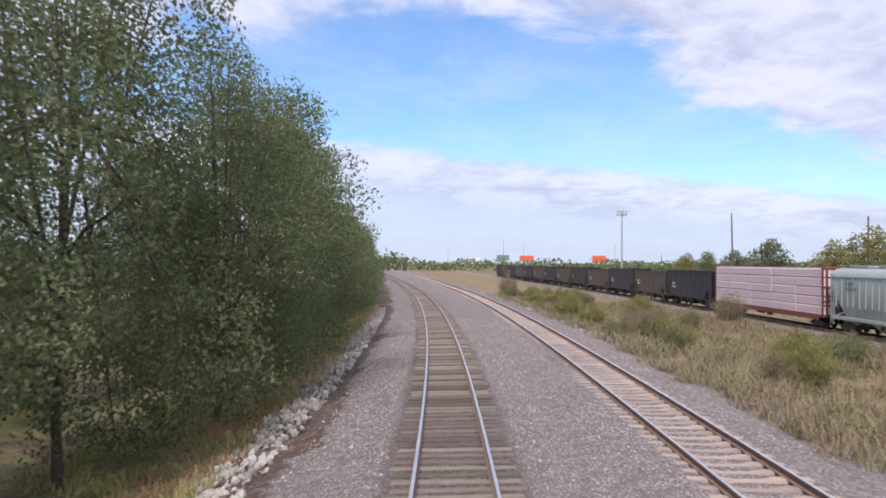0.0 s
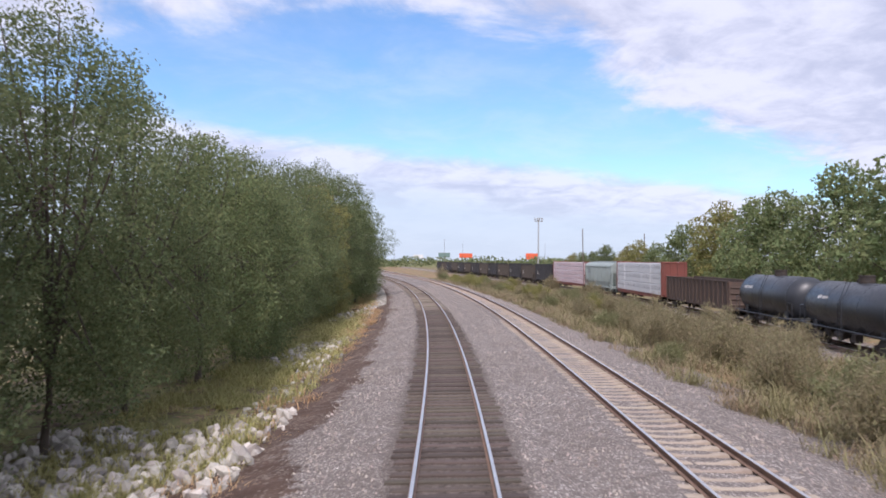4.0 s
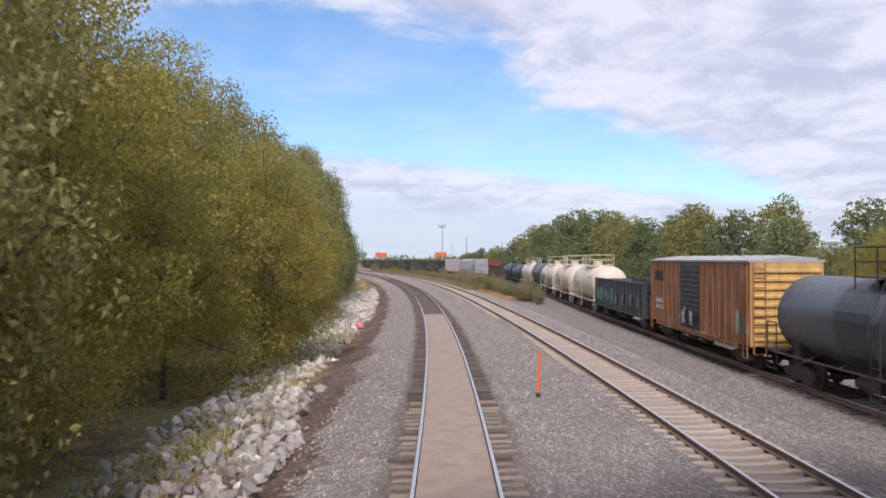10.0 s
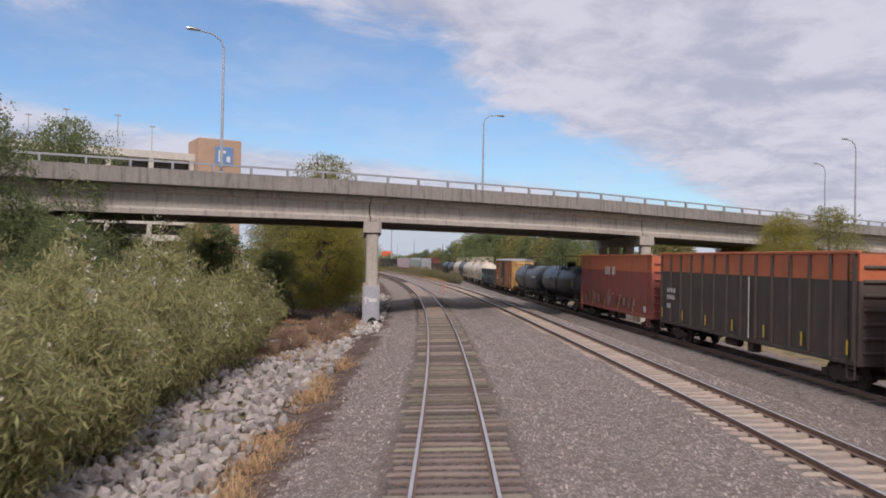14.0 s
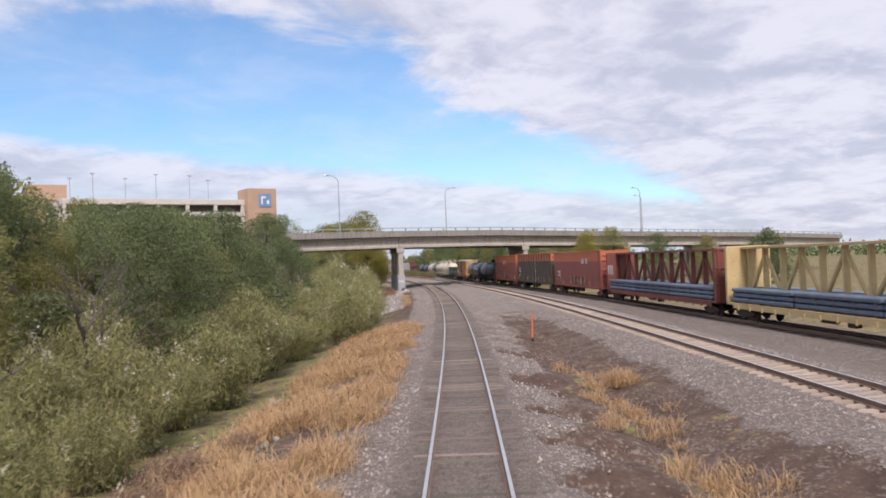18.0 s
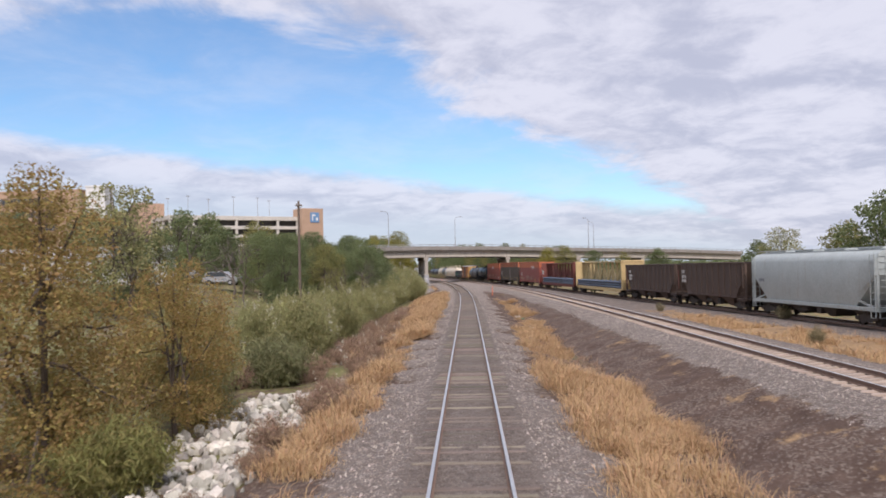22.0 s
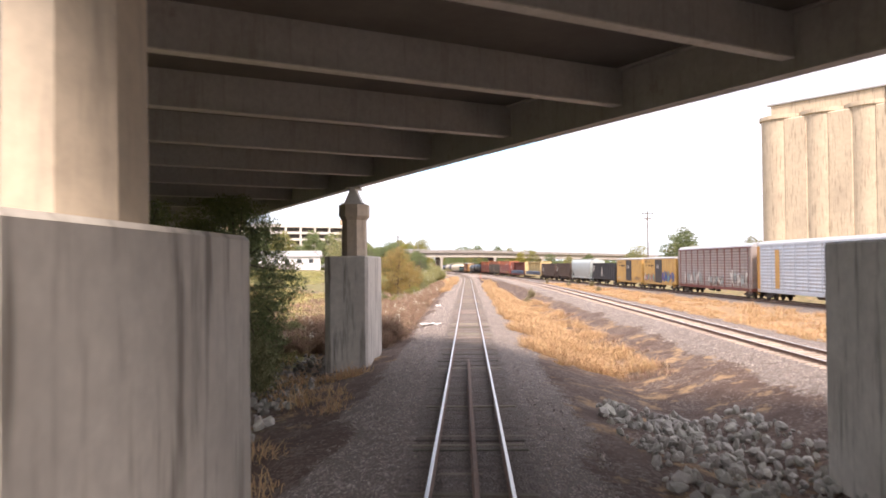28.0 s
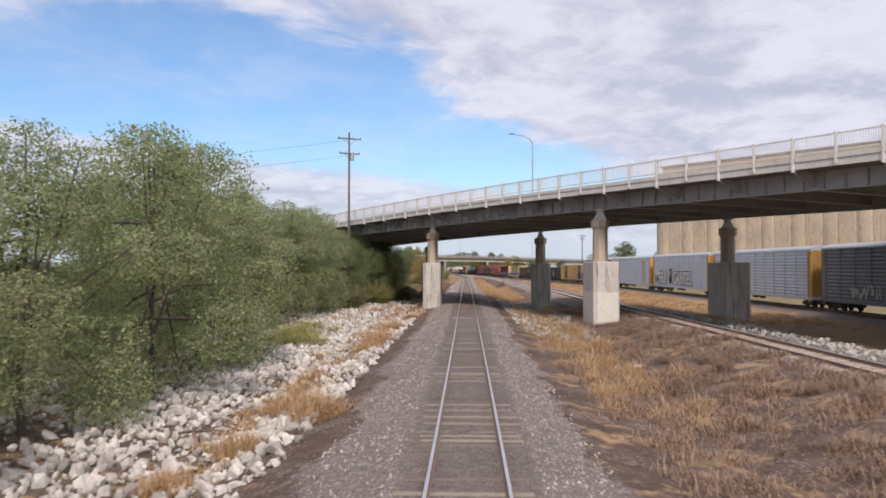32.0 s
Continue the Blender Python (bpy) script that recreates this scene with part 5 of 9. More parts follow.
def spray(owner, x, y0, y1, z0, z1, fills, seed, edge=None):
    """Loose painted letter shapes between y0 and y1 (towards the near end)."""
    rnd = random.Random(seed)
    n = max(3, int(abs(y1 - y0) / ((z1 - z0) * 0.58)))
    for k in range(n):
        back, front = Shape(), Shape()
        y = y0 + (y1 - y0) * (k + 0.1) / n
        w = (y1 - y0) / n * 1.05
        h = (z1 - z0) * rnd.uniform(0.78, 1.0)
        zb = z0 + rnd.uniform(0, 0.12)
        seq = [(rnd.uniform(0, 1), rnd.uniform(0, 0.35) if q % 2 else rnd.uniform(0.55, 1.0)) for q in range(rnd.randint(5, 8))]
        th = (z1 - z0) * rnd.uniform(0.09, 0.15)
        for (a, b), (c, d) in zip(seq, seq[1:]):
            pa, pb_ = Vector((0, y + a * w, zb + b * h)), Vector((0, y + c * w, zb + d * h))
            u = (pb_ - pa).normalized()
            q = Vector((0, -u.z, u.y))
            for sh, off, t in ((back, 0.006, th * 1.45), (front, 0.010, th)):
                o = Vector((x - off, 0, 0))
                sh.add([o + pa - q * t / 2 - u * t / 3, o + pb_ - q * t / 2 + u * t / 3, o + pb_ + q * t / 2 + u * t / 3, o + pa + q * t / 2 - u * t / 3], [(0, 1, 2, 3)])
        if edge:
            part("graffiti_outline", back, edge, owner)
        part("graffiti_letter", front, fills[k % len(fills)], owner)


def start_car(label, category, L):
    car = thing("freight_car", label, category, "parked freight cars")
    running_gear(car, L)
    return car


def set_car(car, s0, s1):
    s = (s0 + s1) / 2
    m = Matrix.Translation(spot(s, float(along(T3, s)), float(along(Z3, s)))) @ Matrix.Rotation(heading(s, T3), 4, "Z")
    car.matrix_basis = m
    return car


def reflectors(car, x, L, z, n=5):
    for k in range(n):
        y = -L / 2 + 0.6 + (L - 1.2) * k / (n - 1)
        part("reflector", Shape().box(x - 0.006, x, y - 0.06, y + 0.06, z, z + 0.55), YELLOW_MARK, car)


def boxcar(L, H, body, door, end, label, ribs=True, sliding=1, tags=(), W=1.48):
    car = start_car(label, "boxcar", L)
    z0, z1 = 1.05, H - 0.22
    sh = Shape().box(-W, W, -L / 2 + 0.1, L / 2 - 0.1, z0, z1, 0.03)
    part("body", sh, body, car)
    part("side_sill", Shape().box(-W - 0.02, W + 0.02, -L / 2 + 1.3, L / 2 - 1.3, z0 - 0.22, z0, 0.02), body, car)
    rf = Shape().loft([[(-W - 0.05, y, z1), (-W - 0.05, y, z1 + 0.08), (0, y, H), (W + 0.05, y, z1 + 0.08), (W + 0.05, y, z1)] for y in (-L / 2, L / 2)])
    part("roof", rf, RACK_ROOF if end is not BOX_RUST else end, car, "dull metal roof")
    for k in range(int(L / 1.25)):
        y = -L / 2 + 0.6 + k * 1.25
        part("roof_rib", Shape().add([(-W, y, z1 + 0.10), (0, y, H + 0.02), (W, y, z1 + 0.10), (-W, y, z1 + 0.16), (0, y, H + 0.08), (W, y, z1 + 0.16), (-W, y + 0.08, z1 + 0.13), (0, y + 0.08, H + 0.05), (W, y + 0.08, z1 + 0.13)],
                                     [(0, 1, 4, 3), (1, 2, 5, 4), (3, 4, 7, 6), (4, 5, 8, 7), (1, 0, 6, 7), (2, 1, 7, 8)]), RACK_ROOF, car)
    dw = 3.1
    rib = Shape().box(-0.045, 0.045, -0.05, 0.05, z0 + 0.02, z1 - 0.02, 0.015)
    rib_me = rib.mesh("rib", body)
    y = -L / 2 + 0.35
    while ribs and y < L / 2 - 0.2:
        if abs(y) > dw / 2 + 0.1:
            for sg in (-1, 1):
                part("rib", rib_me, None, car).location = (sg * W, y, 0)
        y += 0.82
    for sg in (-1, 1):
        d = part("door", Shape().box(sg * W - 0.06, sg * W + 0.06, -dw / 2, dw / 2, z0 + 0.05, z1 - 0.12, 0.02), door, car)
        for k in range(12):
            z = z0 + 0.22 + k * (z1 - z0 - 0.5) / 12
            part("door_rib", Shape().box(sg * W - 0.09, sg * W + 0.09, -dw / 2 + 0.12, dw / 2 - 0.12, z, z + 0.10, 0.02), door, d)
        part("door_rail", Shape().box(sg * W - 0.10, sg * W + 0.10, -dw / 2 - 2.4, dw / 2 + 0.2, z0 - 0.04, z0 + 0.05), body, car)
    for sg in (-1, 1):
        e = part("end_wall", Shape().box(-W + 0.03, W - 0.03, sg * (L / 2 - 0.06) - 0.05, sg * (L / 2 - 0.06) + 0.05, z0, z1), end, car)
        for k in range(9):
            z = z0 + 0.2 + k * (z1 - z0 - 0.3) / 9
            part("end_rib", Shape().box(-W + 0.12, W - 0.12, sg * (L / 2) - 0.07, sg * (L / 2) + 0.07, z, z + 0.17, 0.05), end, e)
        ladder(car, -W - 0.05, sg * (L / 2 - 0.45), z0 - 0.5, z1 if sg < 0 else z0 + 1.2, body)
        ladder(car, -W + 0.35, sg * (L / 2 + 0.08), z0 - 0.3, z1, body, True)
    for fn in tags:
        fn(car, -W - 0.052)
    return car


def open_car(L, H, z0, body, label, kind="gondola", rib_gap=1.1, band=None, band_h=0.9, tags=(), rib_mat=None, slope_ends=False, fill=None, W=1.5):
    """A car with an open top: walls, floor, top chord and ribs."""
    car = start_car(label, kind, L)
    t = 0.07
    yb = L / 2 - 0.15
    inset = 1.7 if slope_ends else 0.0
    for sg in (-1, 1):
        x0, x1 = sorted((sg * W, sg * (W - t)))
        if slope_ends:
            prof = [(-yb, H), (yb, H), (yb, H - 0.9), (yb - inset, z0), (-yb + inset, z0), (-yb, H - 0.9)]
            part("side_wall", Shape().loft([[(x, y, z) for y, z in prof] for x in (x0, x1)]), body, car)
        else:
            part("side_wall", Shape().box(x0, x1, -yb, yb, z0, H), body, car)
        part("top_chord", Shape().box(sg * W - 0.075, sg * W + 0.075, -yb - 0.02, yb + 0.02, H - 0.02, H + 0.10, 0.02), band or body, car)
        if band:
            part("painted_band", Shape().box(min(sg * W, sg * (W + 0.006)), max(sg * W, sg * (W + 0.006)), -yb, yb, H - band_h, H - 0.021), band, car, "orange painted upper band")
        ey = sg * yb
        if slope_ends:
            part("end_sheet", Shape().add([(-W + t, ey, H), (W - t, ey, H), (W - t, ey - sg * inset, z0), (-W + t, ey - sg * inset, z0), (-W + t, ey - sg * 0.08, H), (W - t, ey - sg * 0.08, H), (W - t, ey - sg * (inset + 0.08), z0),
                                           (-W + t, ey - sg * (inset + 0.08), z0)], [(0, 1, 2, 3), (7, 6, 5, 4), (0, 4, 5, 1), (2, 6, 7, 3), (1, 5, 6, 2), (0, 3, 7, 4)]), body, car)
            for x in (-W + 0.12, W - 0.12, 0):
                part("end_post", Shape().box(x - 0.07, x + 0.07, ey - 0.07, ey + 0.07, 0.95, H), body, car)
            part("end_platform", Shape().box(-W + 0.02, W - 0.02, min(ey, ey - sg * 1.6), max(ey, ey - sg * 1.6), 0.95, 1.12), body, car)
        else:
            part("end_wall", Shape().box(-W + t, W - t, min(ey, ey - sg * t), max(ey, ey - sg * t), z0, H), band if band and False else body, car)
            if band:
                part("painted_band", Shape().box(-W, W, min(ey, ey + sg * 0.006), max(ey, ey + sg * 0.006), H - band_h, H - 0.021), band, car)
            for k in range(4 if H - z0 < 2.5 else 7):
                z = z0 + 0.25 + k * (H - z0 - 0.3) / (4 if H - z0 < 2.5 else 7)
                part("end_rib", Shape().box(-W + 0.15, W - 0.15, ey - 0.09, ey + 0.09, z, z + 0.13, 0.04), body, car)
        ladder(car, -W - 0.04, sg * (yb - 0.4), 0.5, H if sg < 0 else min(H, z0 + 1.4), body)
    part("floor", Shape().box(-W + t, W - t, -yb + inset + t, yb - inset - t, z0 + 0.004, z0 + 0.09), body, car)
    part("side_sill", Shape().box(-W - 0.03, W + 0.03, -yb + inset, yb - inset, z0 - 0.16, z0, 0.02), body, car)
    rib = Shape().box(-0.10, 0.10, -0.06, 0.06, z0 + (0.75 if slope_ends else 0.0), H - 0.03, 0.02)
    me = rib.mesh("rib", rib_mat or body)
    mid = Shape().box(-0.10, 0.10, -0.06, 0.06, z0, H - 0.03, 0.02)
    me_mid = mid.mesh("rib", rib_mat or body)
    if rib_gap:
        n = int((L - 0.9) / rib_gap)
        for k in range(n + 1):
            y = -yb + 0.25 + (2 * yb - 0.5) * k / n
            for sg in (-1, 1):
                part("rib", me_mid if abs(y) < yb - inset else me, None, car).location = (sg * W, y, 0)
    if slope_ends:
        for k in (-1, 0, 1):
            y = k * (L / 2 - inset) * 0.55
            part("hopper_bay", Shape().loft([[(-W + 0.12, y - 1.4, z0), (W - 0.12, y - 1.4, z0), (W - 0.12, y + 1.4, z0), (-W + 0.12, y + 1.4, z0)], [(-0.75, y - 0.4, 0.38), (0.75, y - 0.4, 0.38), (0.75, y + 0.4, 0.38), (-0.75, y + 0.4, 0.38)]]), body, car)
    if fill:
        fill(car, L, z0, H)
    for fn in tags:
        fn(car, -W - 0.012)
    return car


def covered_hopper(L, H, body, label, ribs, tags=()):
    car = start_car(label, "hopper car", L)
    W, z0 = 1.52, 1.25
    yb = L / 2 - 0.2
    # rounded section, drawn from the sill up to the roof
    sec = [(-W, z0 + 0.55), (-W, H - 0.75), (-W + 0.10, H - 0.45), (-W + 0.42, H - 0.16), (-0.5, H), (0.5, H), (W - 0.42, H - 0.16), (W - 0.10, H - 0.45), (W, H - 0.75), (W, z0 + 0.55), (W - 0.12, z0), (-W + 0.12, z0)]
    rings = []
    for y, lift in ((-yb, H - 1.55), (-yb + 0.02, H - 1.6), (-yb + 2.3, z0), (yb - 2.3, z0), (yb - 0.02, H - 1.6), (yb, H - 1.55)):
        rings.append([(x, y, max(z, min(lift, H - 1.0))) for x, z in sec])
    part("body", Shape().loft(rings), body, car, smooth=30)
    for sg in (-1, 1):
        for x in (-W + 0.14, W - 0.14):
            part("end_post", Shape().bar((x, sg * (yb - 0.06), 1.0), (x, sg * (yb - 0.06), H - 1.0), 0.14, 0.14), body, car)
            part("end_brace", Shape().bar((x, sg * (yb - 0.1), 1.1), (x, sg * (yb - 2.0), 1.6), 0.1, 0.1), body, car)
        part("end_platform", Shape().box(-W + 0.05, W - 0.05, min(sg * yb, sg * (yb - 2.1)), max(sg * yb, sg * (yb - 2.1)), 0.98, 1.14), body, car)
        ladder(car, -W - 0.02, sg * (yb - 0.3), 0.6, H - 0.3, body)
        ladder(car, -W + 0.4, sg * (yb + 0.06), 0.6, H - 0.3, body, True)
    if ribs:
        me = Shape().box(-0.05, 0.05, -0.07, 0.07, z0 + 0.7, H - 0.75, 0.02).mesh("rib", body)
        n = int(L / 0.95)
        for k in range(n):
            y = -yb + 0.9 + (2 * yb - 1.8) * k / (n - 1)
            for sg in (-1, 1):
                part("rib", me, None, car).location = (sg * W, y, 0)
        part("roof_edge", Shape().box(-W - 0.06, W + 0.06, -yb, yb, H - 0.78, H - 0.68), body, car)
    part("side_sill", Shape().box(-W - 0.02, W + 0.02, -yb + 0.2, yb - 0.2, 1.0, 1.24, 0.02), body, car)
    part("running_board", Shape().box(-0.85, -0.55, -yb, yb, H + 0.10, H + 0.14).box(0.55, 0.85, -yb, yb, H + 0.10, H + 0.14), GALV, car)
    for k in range(4):
        y = -yb + 2.2 + (2 * yb - 4.4) * k / 3
        part("roof_hatch", Shape().box(-0.45, 0.45, y - 1.3, y + 1.3, H - 0.02, H + 0.12, 0.05), body, car)
        part("outlet_bay", Shape().loft([[(-W + 0.2, y - 1.5, z0 + 0.02), (W - 0.2, y - 1.5, z0 + 0.02), (W - 0.2, y + 1.5, z0 + 0.02), (-W + 0.2, y + 1.5, z0 + 0.02)],
                                         [(-0.7, y - 0.35, 0.34), (0.7, y - 0.35, 0.34), (0.7, y + 0.35, 0.34), (-0.7, y + 0.35, 0.34)]]), BLACK_IRON if not ribs else body, car)
    for fn in tags:
        fn(car, -W - 0.055 if ribs else -W - 0.004)
    return car


def tank_car(L, body, label, top=4.0, rail_mat=None, platform=True, tags=(), band=None):
    car = start_car(label, "tank car", L)
    r = 1.46
    zc = top - r
    rings = []
    for y, k in ((-L / 2 + 0.35, 0.05), (-L / 2 + 0.40, 0.42), (-L / 2 + 0.55, 0.70), (-L / 2 + 0.82, 0.90), (-L / 2 + 1.15, 1.0), (-L * 0.16, 1.0), (L * 0.16, 1.0), (L / 2 - 1.15, 1.0), (L / 2 - 0.82, 0.90), (L / 2 - 0.55, 0.70), (L / 2 - 0.40, 0.42), (L / 2 - 0.35, 0.05)):
        rings.append([(r * k * math.cos(a), y, zc + r * k * math.sin(a)) for a in (2 * math.pi * (q + 0.5) / 32 for q in range(32))])
    barrel = part("barrel", Shape().loft(rings), body, car, smooth=40)
    rail_mat = rail_mat or body
    for y in (-L * 0.16, L * 0.16, -L / 2 + 1.2, L / 2 - 1.2):
        ring = lambda q, yy: [(q * math.cos(a), yy, zc + q * math.sin(a)) for a in (2 * math.pi * (k + 0.5) / 32 for k in range(32))]
        part("weld_band", Shape().loft([ring(r - 0.01, y - 0.05), ring(r + 0.012, y - 0.05), ring(r + 0.012, y + 0.05), ring(r - 0.01, y + 0.05)], caps=False), body, barrel)
    for sg in (-1, 1):
        part("saddle", Shape().box(-1.15, 1.15, sg * (L / 2 - 2.0) - 0.3, sg * (L / 2 - 2.0) + 0.3, 0.95, zc - r * 0.62, 0.04), rail_mat, car)
        part("end_platform", Shape().box(-1.45, 1.45, min(sg * (L / 2 - 0.05), sg * (L / 2 - 1.0)), max(sg * (L / 2 - 0.05), sg * (L / 2 - 1.0)), 1.08, 1.20, 0.02), rail_mat, car)
        for x in (-1.4, 1.4):
            hr = Shape()
            hr.tube((x, sg * (L / 2 - 0.1), 0.6), (x, sg * (L / 2 - 0.1), 2.2), 0.025, n=5)
            hr.tube((x, sg * (L / 2 - 0.9), 0.6), (x, sg * (L / 2 - 0.9), 2.2), 0.025, n=5)
            hr.tube((x, sg * (L / 2 - 0.1), 2.2), (x, sg * (L / 2 - 0.9), 2.2), 0.025, n=5)
            hr.box(x - 0.03, x + 0.03, sg * (L / 2 - 0.5) - 0.45, sg * (L / 2 - 0.5) + 0.45, 0.45, 0.5)
            part("end_hand_rail", hr, rail_mat, car)
        sr = Shape().tube((sg * 1.5, -L / 2 + 0.9, 1.12), (sg * 1.5, L / 2 - 0.9, 1.12), 0.035, n=6)
        for k in range(7):
            y = -L / 2 + 1.5 + (L - 3) * k / 6
            sr.bar((sg * 1.5, y, 1.12), (sg * 1.05, y, 1.35), 0.04, 0.04)
        part("side_rail", sr, rail_mat, car)
    lw = Shape()
    for y in (-0.24, 0.24):
        lw.tube((-1.5, y, 0.45), (-1.5, y, zc + 0.3), 0.022, n=5)
        lw.tube((-1.5, y, zc + 0.3), (-1.0, y, top + 0.05), 0.022, n=5)
    for k in range(8):
        lw.box(-1.52, -1.48, -0.24, 0.24, 0.5 + k * 0.3, 0.53 + k * 0.3)
    part("ladder", lw, rail_mat, car)
    part("manway", Shape().tube((0, 0, top - 0.1), (0, 0, top + 0.34), 0.42, n=14).tube((0, 0, top + 0.34), (0, 0, top + 0.42), 0.46, n=14).box(-0.2, 0.2, 0.55, 0.85, top - 0.1, top + 0.2, 0.03), BLACK_IRON if body is not CREAM else body, car, smooth=40)
    if platform:
        p = part("platform", Shape().box(-1.05, 1.05, -1.9, -0.55, top + 0.02, top + 0.07).box(-1.05, 1.05, 0.55, 1.9, top + 0.02, top + 0.07).box(-1.05, -0.6, -0.55, 0.55, top + 0.02, top + 0.07).box(0.6, 1.05, -0.55, 0.55, top + 0.02, top + 0.07), rail_mat, car)
        for x in (-1.05, 1.05):
            for y in (-1.9, -0.65, 0.65, 1.9):
                part("rail_post", Shape().tube((x, y, top - 0.35), (x, y, top + 0.98), 0.028, n=5), rail_mat, p)
            for z in (0.52, 0.96):
                part("platform_rail", Shape().tube((x, -1.9, top + z), (x, 1.9, top + z), 0.028, n=5), rail_mat, p)
        for y in (-1.9, 1.9):
            for z in (0.52, 0.96):
                part("platform_rail", Shape().tube((-1.05, y, top + z), (1.05, y, top + z), 0.028, n=5), rail_mat, p)
    if band:
        rg = lambda q, yy: [(q * math.cos(a), yy, zc + q * math.sin(a)) for a in (2 * math.pi * (k + 0.5) / 32 for k in range(32))]
        part("dark_band", Shape().loft([rg(r + 0.004, band[0]), rg(r + 0.008, band[0] + 0.01), rg(r + 0.008, band[1] - 0.01), rg(r + 0.004, band[1])], caps=False), band[2], barrel)
    for fn in tags:
        fn(car, zc, r)
    return car


def curved_marks(car, zc, r, y0, y1, z0, z1, material, n, seed, name="lettering"):
    """Bars laid on the round side of a tank."""
    rnd, sh = random.Random(seed), Shape()
    for k in range(n):
        y = y0 + (y1 - y0) * k / n
        w = (y1 - y0) / n * rnd.uniform(0.45, 0.85)
        lo, hi = z0 + rnd.uniform(0, 0.25) * (z1 - z0), z1 - rnd.uniform(0, 0.25) * (z1 - z0)
        v, f = [], []
        for i in range(5):
            z = lo + (hi - lo) * i / 4
            x = -math.sqrt(max(0.01, (r + 0.006) ** 2 - (z - zc) ** 2))
            v += [(x, y, z), (x, y + w, z)]
            if i:
                f.append((2 * i - 2, 2 * i - 1, 2 * i + 1, 2 * i))
        sh.add(v, f)
    part(name, sh, material, car)


def centre_beam(L, H, body, label, load=None):
    car = start_car(label, "flat car", L)
    yb = L / 2 - 0.15
    part("deck", Shape().box(-1.45, 1.45, -yb, yb, 0.98, 1.14, 0.02), body, car)
    for sg in (-1, 1):
        part("side_sill", Shape().box(sg * 1.40 - 0.07, sg * 1.40 + 0.07, -yb + 1.0, yb - 1.0, 0.78, 0.99), body, car)
        b = part("bulkhead", Shape().box(-1.48, 1.48, min(sg * yb, sg * (yb - 0.30)), max(sg * yb, sg * (yb - 0.30)), 1.14, H, 0.03), body, car)
        for x in (-1.2, -0.4, 0.4, 1.2):
            part("bulkhead_post", Shape().box(x - 0.09, x + 0.09, sg * (yb + 0.02) - 0.09, sg * (yb + 0.02) + 0.09, 1.14, H - 0.08, 0.02), body, b)
        for z in (2.2, 3.3, H - 0.2):
            part("bulkhead_beam", Shape().box(-1.44, 1.44, sg * (yb + 0.02) - 0.07, sg * (yb + 0.02) + 0.07, z, z + 0.14, 0.02), body, b)
    part("top_chord", Shape().box(-0.55, 0.55, -yb + 0.3, yb - 0.3, H - 0.22, H - 0.06, 0.02), body, car)
    n = int(L / 2.3)
    for k in range(n + 1):
        y = -yb + 0.5 + (2 * yb - 1.0) * k / n
        part("post", Shape().box(-0.16, 0.16, y - 0.11, y + 0.11, 1.14, H - 0.22, 0.02), body, car)
        if k < n and k % 2 == 0:
            y2 = -yb + 0.5 + (2 * yb - 1.0) * (k + 1) / n
            part("brace", Shape().bar((0, y, H - 0.5), (0, y2, 1.5), 0.18, 0.16), body, car)
        elif k < n:
            y2 = -yb + 0.5 + (2 * yb - 1.0) * (k + 1) / n
            part("brace", Shape().bar((0, y, 1.5), (0, y2, H - 0.5), 0.18, 0.16), body, car)
    for k in range(int(L / 1.6)):
        y = -yb + 0.9 + k * 1.6
        part("tie_down", Shape().box(-1.52, -1.44, y - 0.09, y + 0.09, 0.70, 0.98, 0.02), body, car)
    return car


def bundles(s0, s1, L, H, wrap, print_, label, small):
    """Wrapped bundles that lie on both sides of a centre-beam car, each a thing of its own."""
    s = (s0 + s1) / 2
    base = Matrix.Translation(spot(s, float(along(T3, s)), float(along(Z3, s)))) @ Matrix.Rotation(heading(s, T3), 4, "Z")
    rows_, nz = 5, (5 if small else 3)
    y0, y1 = -L / 2 + 0.62, L / 2 - 0.62
    hgt = (H - 0.32 - 1.17) / nz
    w = (y1 - y0) / rows_
    me = Shape().box(0, 1.22, 0.02, w - 0.02, 0.0, hgt - 0.04, 0.05).mesh("wrap", wrap)
    pr = Shape()
    rnd = random.Random(7)
    for k in range(int(w / (0.42 if small else 0.62))):
        y = 0.2 + k * (0.42 if small else 0.62)
        if small:
            pr.box(-0.004, 0.0, y, y + 0.22, hgt * 0.28, hgt * 0.34)
            pr.box(-0.004, 0.0, y, y + 0.22, hgt * 0.60, hgt * 0.66)
            pr.box(-0.004, 0.0, y, y + 0.04, hgt * 0.345, hgt * 0.595)
        else:
            pr.box(-0.004, 0.0, y + 0.1, y + 0.26, hgt * 0.42, hgt * 0.68)
            pr.box(-0.004, 0.0, y + 0.14, y + 0.22, hgt * 0.72, hgt * 0.80)
    pm = pr.mesh("print", print_)
    for k in range(rows_):
        for q in range(nz):
            for sg in (-1, 1):
                ob = thing("lumber_bundle", label, "lumber", "lumber bundles on a car")
                x = -1.44 if sg < 0 else 0.20
                ob.matrix_basis = base @ Matrix.Translation((x + rnd.uniform(-0.02, 0.02), y0 + k * w, 1.165 + q * hgt))
                part("wrap", me, None, ob)
                if sg < 0:
                    tagged(part("print", pm, None, ob), kind="stuff")


